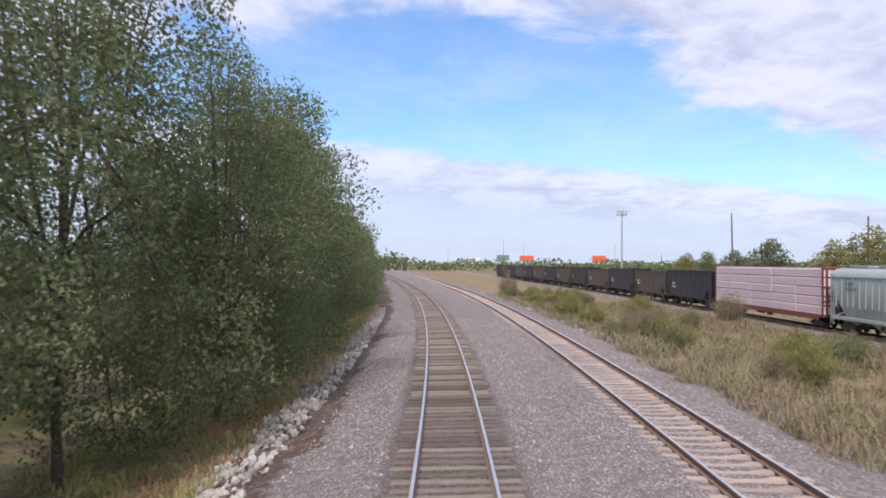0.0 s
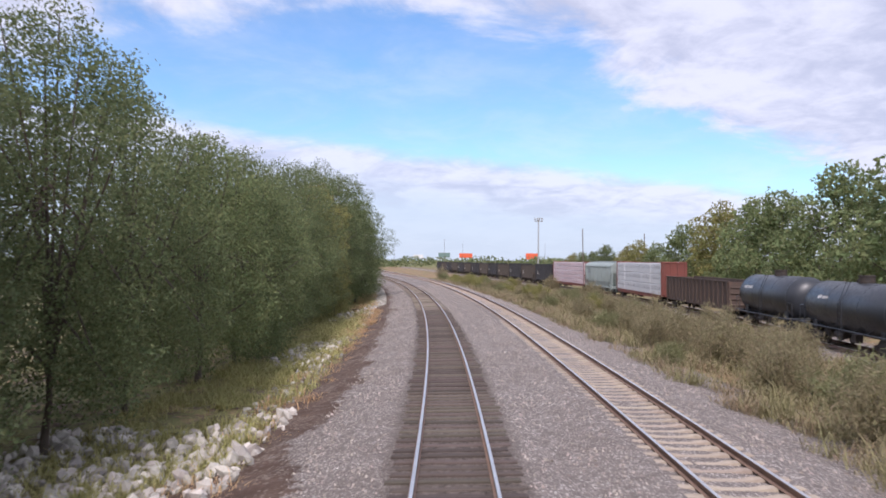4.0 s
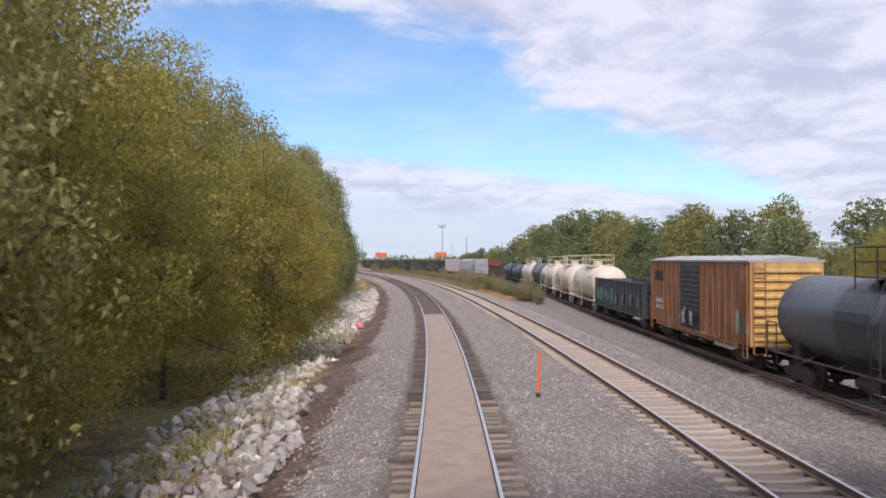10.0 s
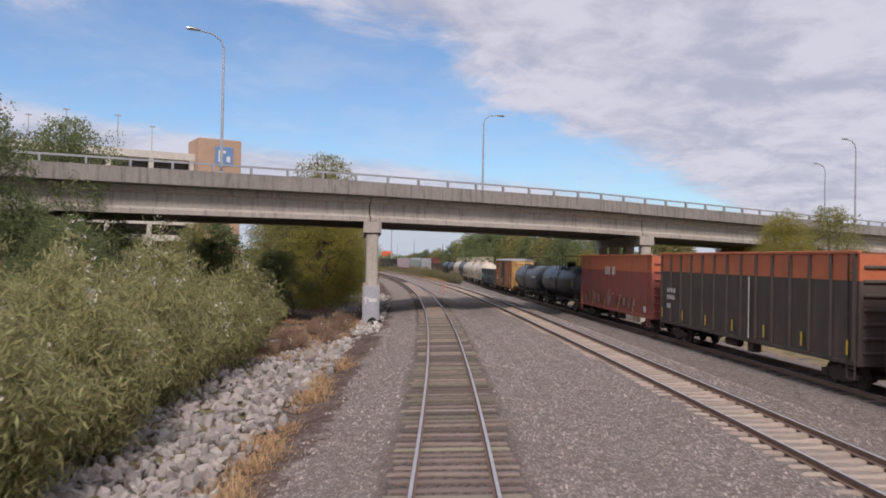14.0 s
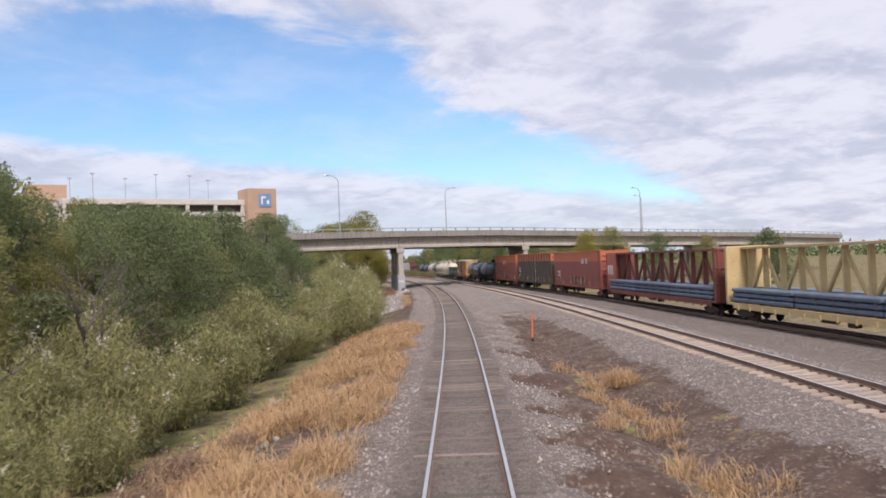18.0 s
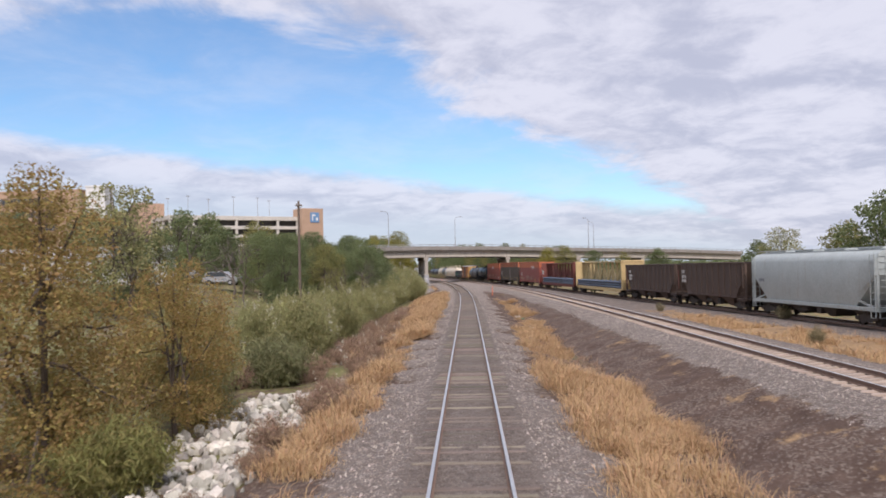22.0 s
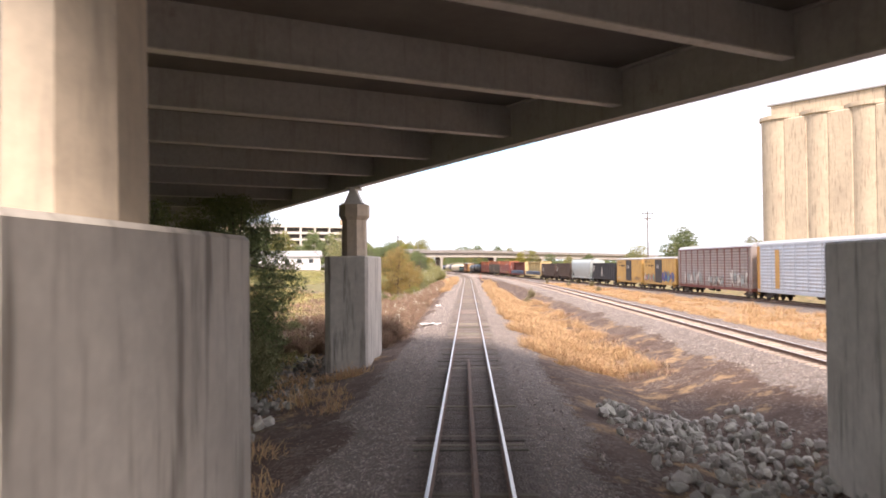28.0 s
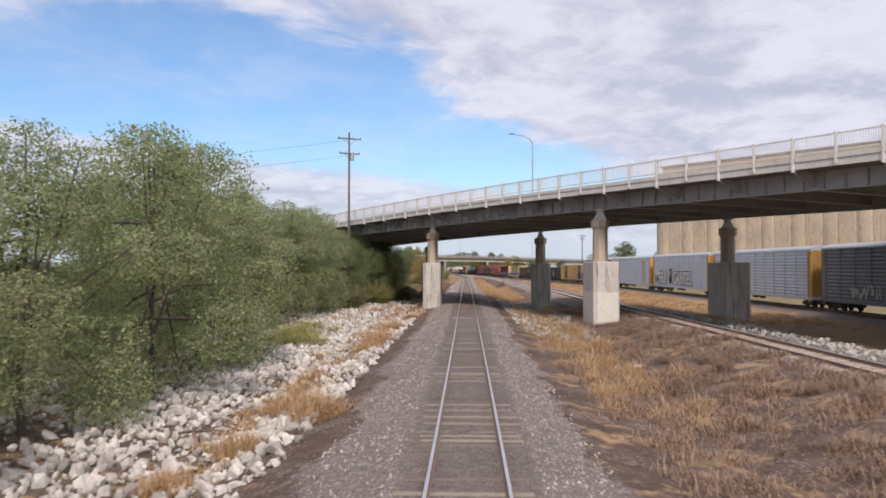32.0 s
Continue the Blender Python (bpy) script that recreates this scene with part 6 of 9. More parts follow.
def pipe_load(s0, s1, L, layers):
    s = (s0 + s1) / 2
    base = Matrix.Translation(spot(s, float(along(T3, s)), float(along(Z3, s)))) @ Matrix.Rotation(heading(s, T3), 4, "Z")
    y0, y1 = -L / 2 + 0.8, L / 2 - 0.8
    n = 3
    rnd = random.Random(3)
    me = Shape().box(0, 1.15, 0.05, (y1 - y0) / n - 0.08, 0.0, 0.24, 0.06).mesh("bundle", BLUE_LOAD)
    bt = Shape()
    for k in range(5):
        y = 0.5 + k * ((y1 - y0) / n - 1.0) / 4
        bt.box(0.0, 1.2, y - 0.06, y + 0.06, -0.07, 0.0)
    bm = bt.mesh("batten", POLE_WOOD)
    for k in range(n):
        for q in range(layers):
            for sg in (-1, 1):
                ob = thing("steel_bundle", "blue-grey bundle of long stock on wooden battens", "steel bundle", "bundles on a centre-beam car")
                ob.matrix_basis = base @ Matrix.Translation((-1.40 + rnd.uniform(-0.04, 0.04) if sg < 0 else 0.22, y0 + k * (y1 - y0) / n, 1.21 + q * 0.31))
                part("stock", me, None, ob)
                tagged(part("batten", bm, None, ob), kind="stuff")


def auto_rack(L, panel_mat, end_mat, label, post_mat, tags=(), H=6.15):
    car = start_car(label, "autorack", L)
    W, z0 = 1.50, 1.15
    yb = L / 2 - 0.1
    part("body", Shape().box(-W + 0.05, W - 0.05, -yb + 0.05, yb - 0.05, z0, H - 0.45), panel_mat, car)
    rf = [(-W, H - 0.5), (-W + 0.03, H - 0.32), (-W + 0.3, H - 0.12), (-0.6, H), (0.6, H), (W - 0.3, H - 0.12), (W - 0.03, H - 0.32), (W, H - 0.5)]
    part("roof", Shape().loft([[(x, y, z) for x, z in rf] for y in np.linspace(-yb, yb, 3)]), RACK_ROOF, car, "dull silver rounded roof", smooth=30)
    part("side_sill", Shape().box(-W, W, -yb, yb, 0.82, 1.15, 0.03), post_mat, car)
    n = 10
    w = (2 * yb - 1.8) / n
    pan, fold = Shape(), [(-W + 0.05, z0 + 0.06)]
    for k in range(13):
        z = z0 + 0.12 + k * (H - 0.55 - z0 - 0.2) / 13
        fold += [(-W + 0.04, z), (-W - 0.01, z + 0.06), (-W - 0.01, z + 0.15), (-W + 0.04, z + 0.22)]
    fold += [(-W + 0.05, H - 0.58), (-W + 0.08, H - 0.58), (-W + 0.08, z0 + 0.06)]
    pan.loft([[(x, y, z) for x, z in fold] for y in (0.05, w - 0.05)])
    pme = pan.mesh("side_panel", panel_mat)
    for k in range(n):
        part("side_panel", pme, None, car).location = (0, -yb + 0.9 + k * w, 0)
    pm = Shape().box(-0.05, 0.05, -0.06, 0.06, z0, H - 0.45, 0.015).mesh("post", post_mat)
    for k in range(n + 1):
        for sg in (-1, 1):
            part("post", pm, None, car).location = (sg * W, -yb + 0.9 + k * w, 0)
    part("roof_rail", Shape().box(-W - 0.04, W + 0.04, -yb, yb, H - 0.55, H - 0.45), post_mat, car)
    for sg in (-1, 1):
        y = sg * (yb - 0.42)
        for x in (-1, 1):
            part("end_door", Shape().box(x * W * 0.5 - 0.72, x * W * 0.5 + 0.72, min(sg * yb, sg * (yb - 0.06)), max(sg * yb, sg * (yb - 0.06)), z0, H - 0.5, 0.03), end_mat, car)
        part("end_frame", Shape().box(-W - 0.03, W + 0.03, y - 0.42, y + 0.40, z0, H - 0.46, 0.04), end_mat, car, "ochre end frame" if end_mat is RACK_YELLOW else "")
        ladder(car, -W - 0.06, y, 0.6, H - 0.5, end_mat)
    for fn in tags:
        fn(car, -W - 0.062)
    return car


def words(owner, text, x, y, z, size, material, bold=0.03):
    """Painted words on the side that faces the main track."""
    cu = bpy.data.curves.new("words", "FONT")
    cu.body, cu.size, cu.align_x = text, size, "LEFT"
    cu.extrude, cu.offset = 0.004, size * bold
    tmp = new("words", cu)
    bpy.context.view_layer.update()
    me = bpy.data.meshes.new_from_object(tmp)
    bpy.data.objects.remove(tmp)
    me.materials.clear()
    me.materials.append(material)
    me.transform(Matrix.Translation((x, y, z)) @ Matrix.Rotation(-math.pi / 2, 4, "Z") @ Matrix.Rotation(math.pi / 2, 4, "X"))
    part("lettering", me, None, owner, "painted block letters reading " + text)


# far rake of dark open hoppers, then the parked train towards the camera
s = 87.3
k = 0
while s < 300:
    L_ = 15.2 if k % 3 else 16.4
    set_car(open_car(L_, 4.35 - 0.25 * (k % 2), 1.25, HOPPER_BLACK if k % 2 == 0 else CHIP_BROWN, "dark ribbed open-top hopper car on the siding", "hopper car", 1.2, slope_ends=True,
                     tags=[lambda c, x, q=k: marks(c, x - 0.1, 5.5, [(2.6, 3), (2.2, 4)], 0.3, 0.22, PALE_MARK, q)]), s, s + L_)
    s += L_ + 1.0
    k += 1

set_car(centre_beam(25.2, 5.0, RUST_RED, "red centre-beam flat car loaded with pink-white wrapped lumber"), 61.0, 86.8)
bundles(60.7, 87.1, 26.2, 5.25, PINK_WRAP, RED_PRINT, "pink-white plastic wrapped lumber bundle on a red flat car", True)
set_car(covered_hopper(17.2, 4.95, GREEN_GREY, "grey-green ribbed covered hopper car with rust spots", True, [lambda c, x: marks(c, x, 6.0, [(3.6, 3), (3.2, 4)], 0.35, 0.25, WRAP_PRINT, 5)]), 43.2, 61.4)
set_car(centre_beam(25.4, 5.0, RUST_RED, "red centre-beam flat car loaded with white wrapped lumber"), 16.3, 42.7)
bundles(16.3, 42.7, 25.4, 5.2, WHITE_WRAP, WRAP_PRINT, "white plastic wrapped lumber bundle with dark print", False)
set_car(open_car(22.2, 3.3, 1.05, HOPPER_BROWN, "brown ribbed low gondola car, empty", "gondola", 1.3), -7.4, 15.6)
bl = lambda y0, n, z: (lambda c, zc, r: curved_marks(c, zc, r, y0, y0 + n * 0.32, z, z + 0.26, PALE_MARK, n, n))
set_car(tank_car(12.4, BLACK_TANK, "black tank car with a dull sheen", 3.95, platform=False, tags=[bl(2.2, 6, 2.9)]), -20.8, -8.0)
set_car(tank_car(13.0, BLACK_TANK, "black tank car with a dark top platform", 3.75, platform=False, tags=[bl(2.0, 5, 2.7)]), -34.6, -21.2)
set_car(tank_car(14.6, CREAM, "cream tank car with a white railed top platform", 3.95), -50.2, -35.0)
set_car(tank_car(13.6, GREY_TANK, "dark blue-grey tank car with pale stencil marks", 4.05, platform=False, tags=[bl(3.9, 7, 3.0), bl(-1.6, 5, 2.75)]), -64.4, -50.4)
teal = lambda c, zc, r: (curved_marks(c, zc, r, 1.4, 5.6, 1.75, 2.75, TEAL_STAIN, 9, 3, "graffiti"), curved_marks(c, zc, r, -1.8, 1.0, 1.5, 2.3, TEAL_STAIN, 6, 5, "graffiti"))
set_car(tank_car(16.2, CREAM, "cream tank car with teal graffiti and a railed platform", 3.95, tags=[teal]), -81.3, -64.6)
set_car(tank_car(14.0, CREAM, "cream tank car with rust stains and a railed platform", 3.98, tags=[lambda c, zc, r: curved_marks(c, zc, r, 3.2, 5.4, 2.7, 3.0, WRAP_PRINT, 6, 3)]), -96.0, -81.6)
set_car(tank_car(13.0, CREAM, "cream tank car with a white railed platform and domed end", 3.98, tags=[lambda c, zc, r: curved_marks(c, zc, r, -4.4, -2.6, 2.9, 3.1, WRAP_PRINT, 8, 3)]), -109.2, -96.3)
gon_tag = lambda c, x: (spray(c, x - 0.1, 6.8, 1.0, 1.25, 2.6, [TEAL_STAIN, GREEN_SPRAY], 11), spray(c, x - 0.1, 0.4, -6.8, 1.25, 2.4, [TEAL_STAIN, BLACK_IRON, FADED_RED], 12))
set_car(open_car(15.8, 3.0, 1.05, GON_BLUE, "blue-black gondola car covered with graffiti", "gondola", 1.0, tags=[gon_tag]), -125.7, -109.5)
box_tag = lambda c, x: (marks(c, x, 6.5, [(3.35, 3)], 0.5, 0.55, BLACK_IRON, 3), marks(c, x, 6.3, [(2.1, 4), (1.75, 4)], 0.28, 0.26, PALE_MARK, 3), spray(c, x - 0.06, 1.2, -1.3, 1.2, 2.2, [PALE_MARK, BLACK_IRON], 5),
                        spray(c, x - 0.02, -6.2, -7.0, 1.4, 2.4, [YELLOW_SPRAY, PALE_MARK, GREEN_SPRAY], 8))
set_car(boxcar(15.6, 4.65, BOX_RUST, BOX_BLACK, YELLOW, "rusty orange boxcar with a black door and peeling paint", tags=[box_tag]), -142.3, -126.1)
set_car(tank_car(15.4, GREY_TANK, "grey-black tank car with a dark band and dark railing", 3.95, rail_mat=BLACK_IRON, band=(0.5, 2.6, BLACK_TANK), tags=[bl(-6.0, 6, 2.6)]), -158.8, -142.8)
yel = lambda c, zc, r: (curved_marks(c, zc, r, -6.2, -6.0, 1.9, 2.9, YELLOW_MARK, 1, 2, "reflector"), curved_marks(c, zc, r, 6.0, 6.2, 1.9, 2.9, YELLOW_MARK, 1, 2, "reflector"), curved_marks(c, zc, r, 3.6, 5.6, 2.7, 2.95, PALE_MARK, 9, 4))
set_car(tank_car(16.0, BLACK_TANK, "black tank car with yellow reflector strips and dark railing", 4.05, rail_mat=BLACK_IRON, tags=[yel]), -175.6, -159.1)


def red_tag(c, x):
    marks(c, x, 1.6, [(3.62, 3)], 0.34, 0.62, PALE_MARK, 21)
    marks(c, x, -0.2, [(3.62, 2)], 0.34, 0.62, PALE_MARK, 22)
    spray(c, x, 7.4, 2.4, 1.3, 2.3, [WORN_PALE, BOX_RUST], 31)
    spray(c, x, 1.6, -0.6, 1.3, 2.5, [FADED_RED, WORN_PALE], 32, WORN_PALE)
    spray(c, x, -1.2, -5.4, 1.3, 2.2, [RUST_RED, WORN_PALE], 33)
    reflectors(c, x, 18, 1.2, 6)
    marks(c, x, -7.2, [(1.35, 1)], 0.5, 0.4, PALE_MARK, 24)


def chip_tag(c, x):
    marks(c, x - 0.09, 8.6, [(2.85, 4), (2.45, 4), (1.95, 2)], 0.24, 0.26, PALE_MARK, 41)
    reflectors(c, x - 0.09, 20, 1.35, 7)
    part("pale_streak", Shape().box(x - 0.10, x - 0.09, -1.75, -1.65, 1.2, 4.0), PALE_MARK, c)


set_car(open_car(17.6, 4.98, 1.15, FADED_RED, "red high-sided gondola with an orange top band and graffiti", "gondola", 0, ORANGE, 1.05, [red_tag]), -194.4, -176.2)
set_car(open_car(20.2, 5.05, 1.15, CHIP_BROWN, "dark ribbed high-sided gondola with an orange top band", "gondola", 1.45, ORANGE, 1.0, [chip_tag], CHIP_BROWN), -215.6, -194.9)


def red_tag2(c, x):
    marks(c, x, -2.6, [(3.65, 3)], 0.32, 0.6, PALE_MARK, 51)
    marks(c, x, -4.4, [(3.65, 2)], 0.32, 0.6, PALE_MARK, 52)
    marks(c, x, 8.2, [(2.55, 4), (2.15, 4)], 0.26, 0.28, PALE_MARK, 53)
    spray(c, x, 9.4, 4.8, 1.3, 2.1, [WORN_PALE, BOX_RUST], 54)
    spray(c, x, 2.4, -4.0, 1.25, 2.4, [WORN_PALE, RUST_RED], 55)
    reflectors(c, x, 20, 1.2, 6)


set_car(open_car(20.2, 4.98, 1.15, FADED_RED, "faded red high-sided gondola with worn paint and graffiti", "gondola", 0, ORANGE, 1.05, [red_tag2]), -236.7, -215.9)
car_ = set_car(centre_beam(27.2, 4.75, RUST_RED, "dark red centre-beam flat car with a low load"), -265.1, -237.2)
marks(car_, -1.485, 12.9, [(2.6, 3)], 0.5, 0.9, PALE_MARK, 61)
pipe_load(-265.1, -237.2, 27.2, 3)
set_car(centre_beam(25.4, 4.75, BEAM_YELLOW, "straw-yellow centre-beam flat car with a low load"), -291.4, -265.4)
pipe_load(-291.4, -265.4, 25.4, 3)
ore = lambda q: (lambda c, x: (marks(c, x - 0.09, 6.6, [(3.2, 2), (2.7, 3), (2.3, 3)], 0.3, 0.3, PALE_MARK, q), marks(c, x - 0.1, 7.6, [(1.6, 1)], 0.35, 1.9, RUST_RED, q)))
set_car(open_car(16.8, 4.05, 1.3, HOPPER_BROWN, "brown ribbed open-top hopper car with a rusty end", "hopper car", 1.15, slope_ends=True, tags=[ore(71)]), -309.4, -292.0)
set_car(open_car(14.4, 4.1, 1.3, HOPPER_BROWN, "dark brown ribbed open-top hopper car", "hopper car", 1.15, slope_ends=True, tags=[ore(72)]), -324.7, -309.9)
set_car(covered_hopper(16.9, 4.85, GREY_CAR, "smooth pale grey covered hopper car", False, [lambda c, x: marks(c, x, 7.0, [(2.6, 3)], 0.22, 0.25, WRAP_PRINT, 5)]), -342.6, -325.2)


def black_tag(c, x):
    marks(c, x - 0.09, 7.6, [(3.3, 3), (2.9, 3), (2.5, 2)], 0.32, 0.28, PALE_MARK, 81)
    sh = Shape()
    for a, b in (((0.0, 1.7), (-0.45, 3.3)), ((-0.45, 3.3), (-0.9, 1.7)), ((-0.15, 2.2), (-0.75, 2.2))):
        sh.bar((x - 0.1, a[0] + 1.2, a[1]), (x - 0.1, b[0] + 1.2, b[1]), 0.02, 0.22)
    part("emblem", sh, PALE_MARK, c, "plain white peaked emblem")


set_car(open_car(16.9, 4.0, 1.2, HOPPER_BLACK, "black ribbed open-top gondola with a white emblem", "gondola", 1.3, tags=[black_tag]), -361.1, -343.6)


def yellow_tag(seed, painted):
    def fn(c, x):
        marks(c, x, 6.6, [(4.1, 4)], 0.55, 0.12, BLACK_IRON, seed)
        marks(c, x, 6.0, [(3.55, 2)], 0.8, 0.14, BLACK_IRON, seed + 1)
        marks(c, x, 4.2, [(3.45, 3)], 0.55, 0.32, BLACK_IRON, seed + 2)
        marks(c, x - 0.05, 0.6, [(3.5, 2), (3.2, 2)], 0.4, 0.2, PALE_MARK, seed + 3)
        if painted:
            spray(c, x, 7.0, 2.0, 1.2, 2.5, [PALE_MARK, PINK_SPRAY, TEAL_STAIN], seed, BLACK_IRON)
            spray(c, x - 0.05, -1.8, -6.9, 1.2, 2.9, [PURPLE_SPRAY, BLUE_SPRAY, TEAL_STAIN], seed + 4, BLUE_SPRAY)
        else:
            spray(c, x, -3.0, -6.5, 1.2, 1.9, [WORN_PALE, BOX_RUST], seed)
            spray(c, x, 6.8, 5.0, 1.2, 1.7, [BOX_RUST, PALE_MARK], seed + 3)
    return fn


set_car(boxcar(15.0, 4.85, YELLOW, BOX_BLACK, YELLOW, "yellow boxcar with a black door and worn lower edge", tags=[yellow_tag(91, False)]), -377.0, -361.5)
set_car(boxcar(14.6, 4.85, YELLOW, BOX_BLACK, YELLOW, "yellow boxcar with a black door and violet graffiti", tags=[yellow_tag(95, True)]), -392.4, -377.4)


def rack_tag(seed, spans, fills):
    def fn(c, x):
        for k, (a, b, lo, hi) in enumerate(spans):
            spray(c, x, a, b, lo, hi, fills, seed + k, BLACK_IRON if k % 2 else None)
    return fn


set_car(auto_rack(24.2, RACK_RUST, RACK_RUST, "rusty grey autorack with pale graffiti", RUST_RED, [rack_tag(101, [(9.5, 3.0, 1.3, 3.0), (1.0, -4.0, 1.3, 2.6), (-6.0, -11.0, 1.4, 3.1)], [PALE_MARK, GREY_CAR])]), -417.9, -393.1)
set_car(auto_rack(28.6, RACK_SILVER, RACK_YELLOW, "silver autorack with ochre end frames", RACK_SILVER,
                  [lambda c, x: [part("ochre_panel", Shape().box(x + 0.03, x + 0.045, y - 0.5, y + 0.5, 1.3, 5.2), RACK_YELLOW, c) for y in (9.2, -9.4)]]), -447.6, -418.4)


def cartel(c, x):
    for dx, m_, fat in ((0.0, BLACK_IRON, 0.075), (-0.012, WHITE_SPRAY, 0.025)):
        words(c, "FR8", x + dx, 10.2, 1.45, 2.6, m_, fat)
        words(c, "CARTEL", x + dx, 2.4, 1.45, 2.6, m_, fat)
    spray(c, x, 12.6, 10.6, 1.4, 2.8, [GREEN_SPRAY, RED_SPRAY], 115, BLACK_IRON)
    part("graffiti", Shape().tube((x - 0.004, 3.9, 3.2), (x, 3.9, 3.2), 0.75, n=14).box(x - 0.004, x, 3.2, 4.6, 1.5, 3.0), BLACK_IRON, c)
    part("graffiti", Shape().tube((x - 0.012, 3.9, 3.1), (x - 0.006, 3.9, 3.1), 0.5, n=14), GREEN_GREY, c)


set_car(auto_rack(28.0, RACK_SILVER, RACK_YELLOW, "silver autorack with large white graffiti letters", RACK_SILVER, [cartel]), -477.2, -448.5)
set_car(auto_rack(29.4, RACK_SILVER, RACK_YELLOW, "bright silver autorack with ochre end frames", RACK_SILVER), -508.5, -478.0)
set_car(auto_rack(29.0, RACK_DARK, RACK_RUST, "dark grey autorack with a dull roof", RACK_DARK, [rack_tag(121, [(9.0, 4.0, 1.3, 2.6)], [PALE_MARK])]), -539.2, -509.4)
set_car(auto_rack(29.0, RACK_RUST, RACK_YELLOW, "rusty grey autorack with ochre end frames", RUST_RED), -570.0, -540.0)

# ---- masts, poles and signs ----
def utility_pole(at, height, arms, label, lean_=0.0, box=False):
    ob = thing("utility_pole", label, "utility pole")
    ob.matrix_basis = Matrix.Translation(at) @ Matrix.Rotation(heading(-400) + 0.5, 4, "Z")
    part("pole", Shape().tube((0, 0, -0.5), (lean_, 0, height), 0.17, 0.10, 8), POLE_WOOD, ob, smooth=40)
    for z, w in arms:
        a = part("cross_arm", Shape().box(-w / 2, w / 2, -0.18, -0.06, z - 0.07, z + 0.07, 0.01), POLE_WOOD, ob)
        for x in np.linspace(-w / 2 + 0.12, w / 2 - 0.12, 4):
            part("insulator", Shape().tube((x, -0.12, z + 0.07), (x, -0.12, z + 0.25), 0.05, 0.035, 7), CONCRETE_DARK, a)
        for sg in (-1, 1):
            part("brace", Shape().bar((0, -0.15, z - 0.7), (sg * w * 0.3, -0.15, z - 0.05), 0.03, 0.04), POLE_WOOD, a)
    if box:
        part("transformer", Shape().tube((0.35, 0, height - 3.4), (0.35, 0, height - 2.5), 0.26, n=12), GALV, ob, smooth=40)
    return ob


utility_pole(Vector((-31.2, -358.3, -0.5)), 13.8, [(13.3, 2.8), (12.4, 1.8)], "tall wooden utility pole with two cross arms")
utility_pole(Vector((-116.9, -472.3, 0.0)), 20.2, [(19.4, 3.0), (17.6, 2.6)], "tall wooden utility pole with cross arms and transformer", box=True)
utility_pole(Vector((43.6, 126.7, -2.2)), 14.3, [], "bare grey wooden pole behind the freight cars", -0.35)
utility_pole(Vector((50.4, 98.7, -2.2)), 12.2, [], "short bare wooden pole behind the freight cars")
for x, y, h in ((150, 760, 24), (-8, 700, 20), (40, 690, 26), (60, 720, 24), (102, 400, 11)):
    utility_pole(Vector((x, y, -2)), h, [], "thin distant grey pole on the horizon")
sp_ = spot(-311.2, -16.9, ground_z(-311.2, -16.9) - 0.1)
utility_pole(Vector(sp_), 11.0 - sp_[2], [(10.5 - sp_[2], 0.7)], "plain wooden utility pole with a short bracket", box=False)


def wire(a, b, sag, label):
    cu = bpy.data.curves.new("cable", "CURVE")
    cu.dimensions, cu.bevel_depth = "3D", 0.012
    sp = cu.splines.new("POLY")
    sp.points.add(16)
    for k in range(17):
        t = k / 16
        p = Vector(a).lerp(Vector(b), t) - Vector((0, 0, sag * 4 * t * (1 - t)))
        sp.points[k].co = (*p, 1)
    tmp = new("cable", cu)
    bpy.context.view_layer.update()
    me = bpy.data.meshes.new_from_object(tmp)
    bpy.data.objects.remove(tmp)
    me.materials.clear()
    me.materials.append(BLACK_IRON)
    tagged(new("cable", me), label, "cable")


for dz in (19.3, 17.4):
    wire((-116.9, -472.3, dz), (-175, -440, dz - 1), 1.4, "thin black overhead cable from the pole")

flood = thing("floodlight_mast", "tall grey floodlight mast with a rectangular lamp rack", "floodlight mast")
flood.location = (66.4, 322.8, -2)
part("mast", Shape().tube((0, 0, 0), (0, 0, 26.5), 0.42, 0.26, 10), GALV, flood, smooth=40)
rack = part("lamp_rack", Shape().box(-2.2, 2.2, -0.1, 0.1, 25.4, 25.55).box(-2.2, 2.2, -0.1, 0.1, 27.2, 27.35).box(-2.2, -2.05, -0.1, 0.1, 25.4, 27.35).box(2.05, 2.2, -0.1, 0.1, 25.4, 27.35), GALV, flood)
for x in (-1.5, -0.5, 0.5, 1.5):
    for z in (25.9, 26.8):
        part("lamp", Shape().tube((x, -0.1, z), (x, -0.45, z - 0.08), 0.25, 0.36, 10), GALV, rack, smooth=40)

SIGN_RED = paint("red_orange_sign", (0.72, 0.13, 0.055), grain=0.4, spread=0.12, rough=0.5)
SIGN_GREEN = paint("dull_green_sign", (0.16, 0.24, 0.22), grain=0.4, spread=0.15, rough=0.5)
SIGN_WHITE = paint("white_sign", (0.75, 0.76, 0.76), grain=0.4, spread=0.1, rough=0.5)


def billboard(x, y, w, h, z, mat, label):
    ob = thing("billboard", label, "billboard")
    ob.location = (x, y, -2)
    p = part("panel", Shape().box(-w / 2, w / 2, -0.2, 0.2, z, z + h, 0.05), mat, ob)
    part("panel_frame", Shape().box(-w / 2 - 0.2, w / 2 + 0.2, 0.21, 0.5, z - 0.3, z + 0.1).box(-w / 2 - 0.2, w / 2 + 0.2, 0.21, 0.5, z + h - 0.1, z + h + 0.2), GALV, p)
    for q in (-w * 0.3, w * 0.3):
        part("leg", Shape().tube((q, 0.4, 0), (q, 0.4, z + h * 0.8), 0.35, n=8), GALV, ob)


billboard(161.6, 910, 16, 7.5, 7.2, SIGN_RED, "red-orange billboard far off on two legs")
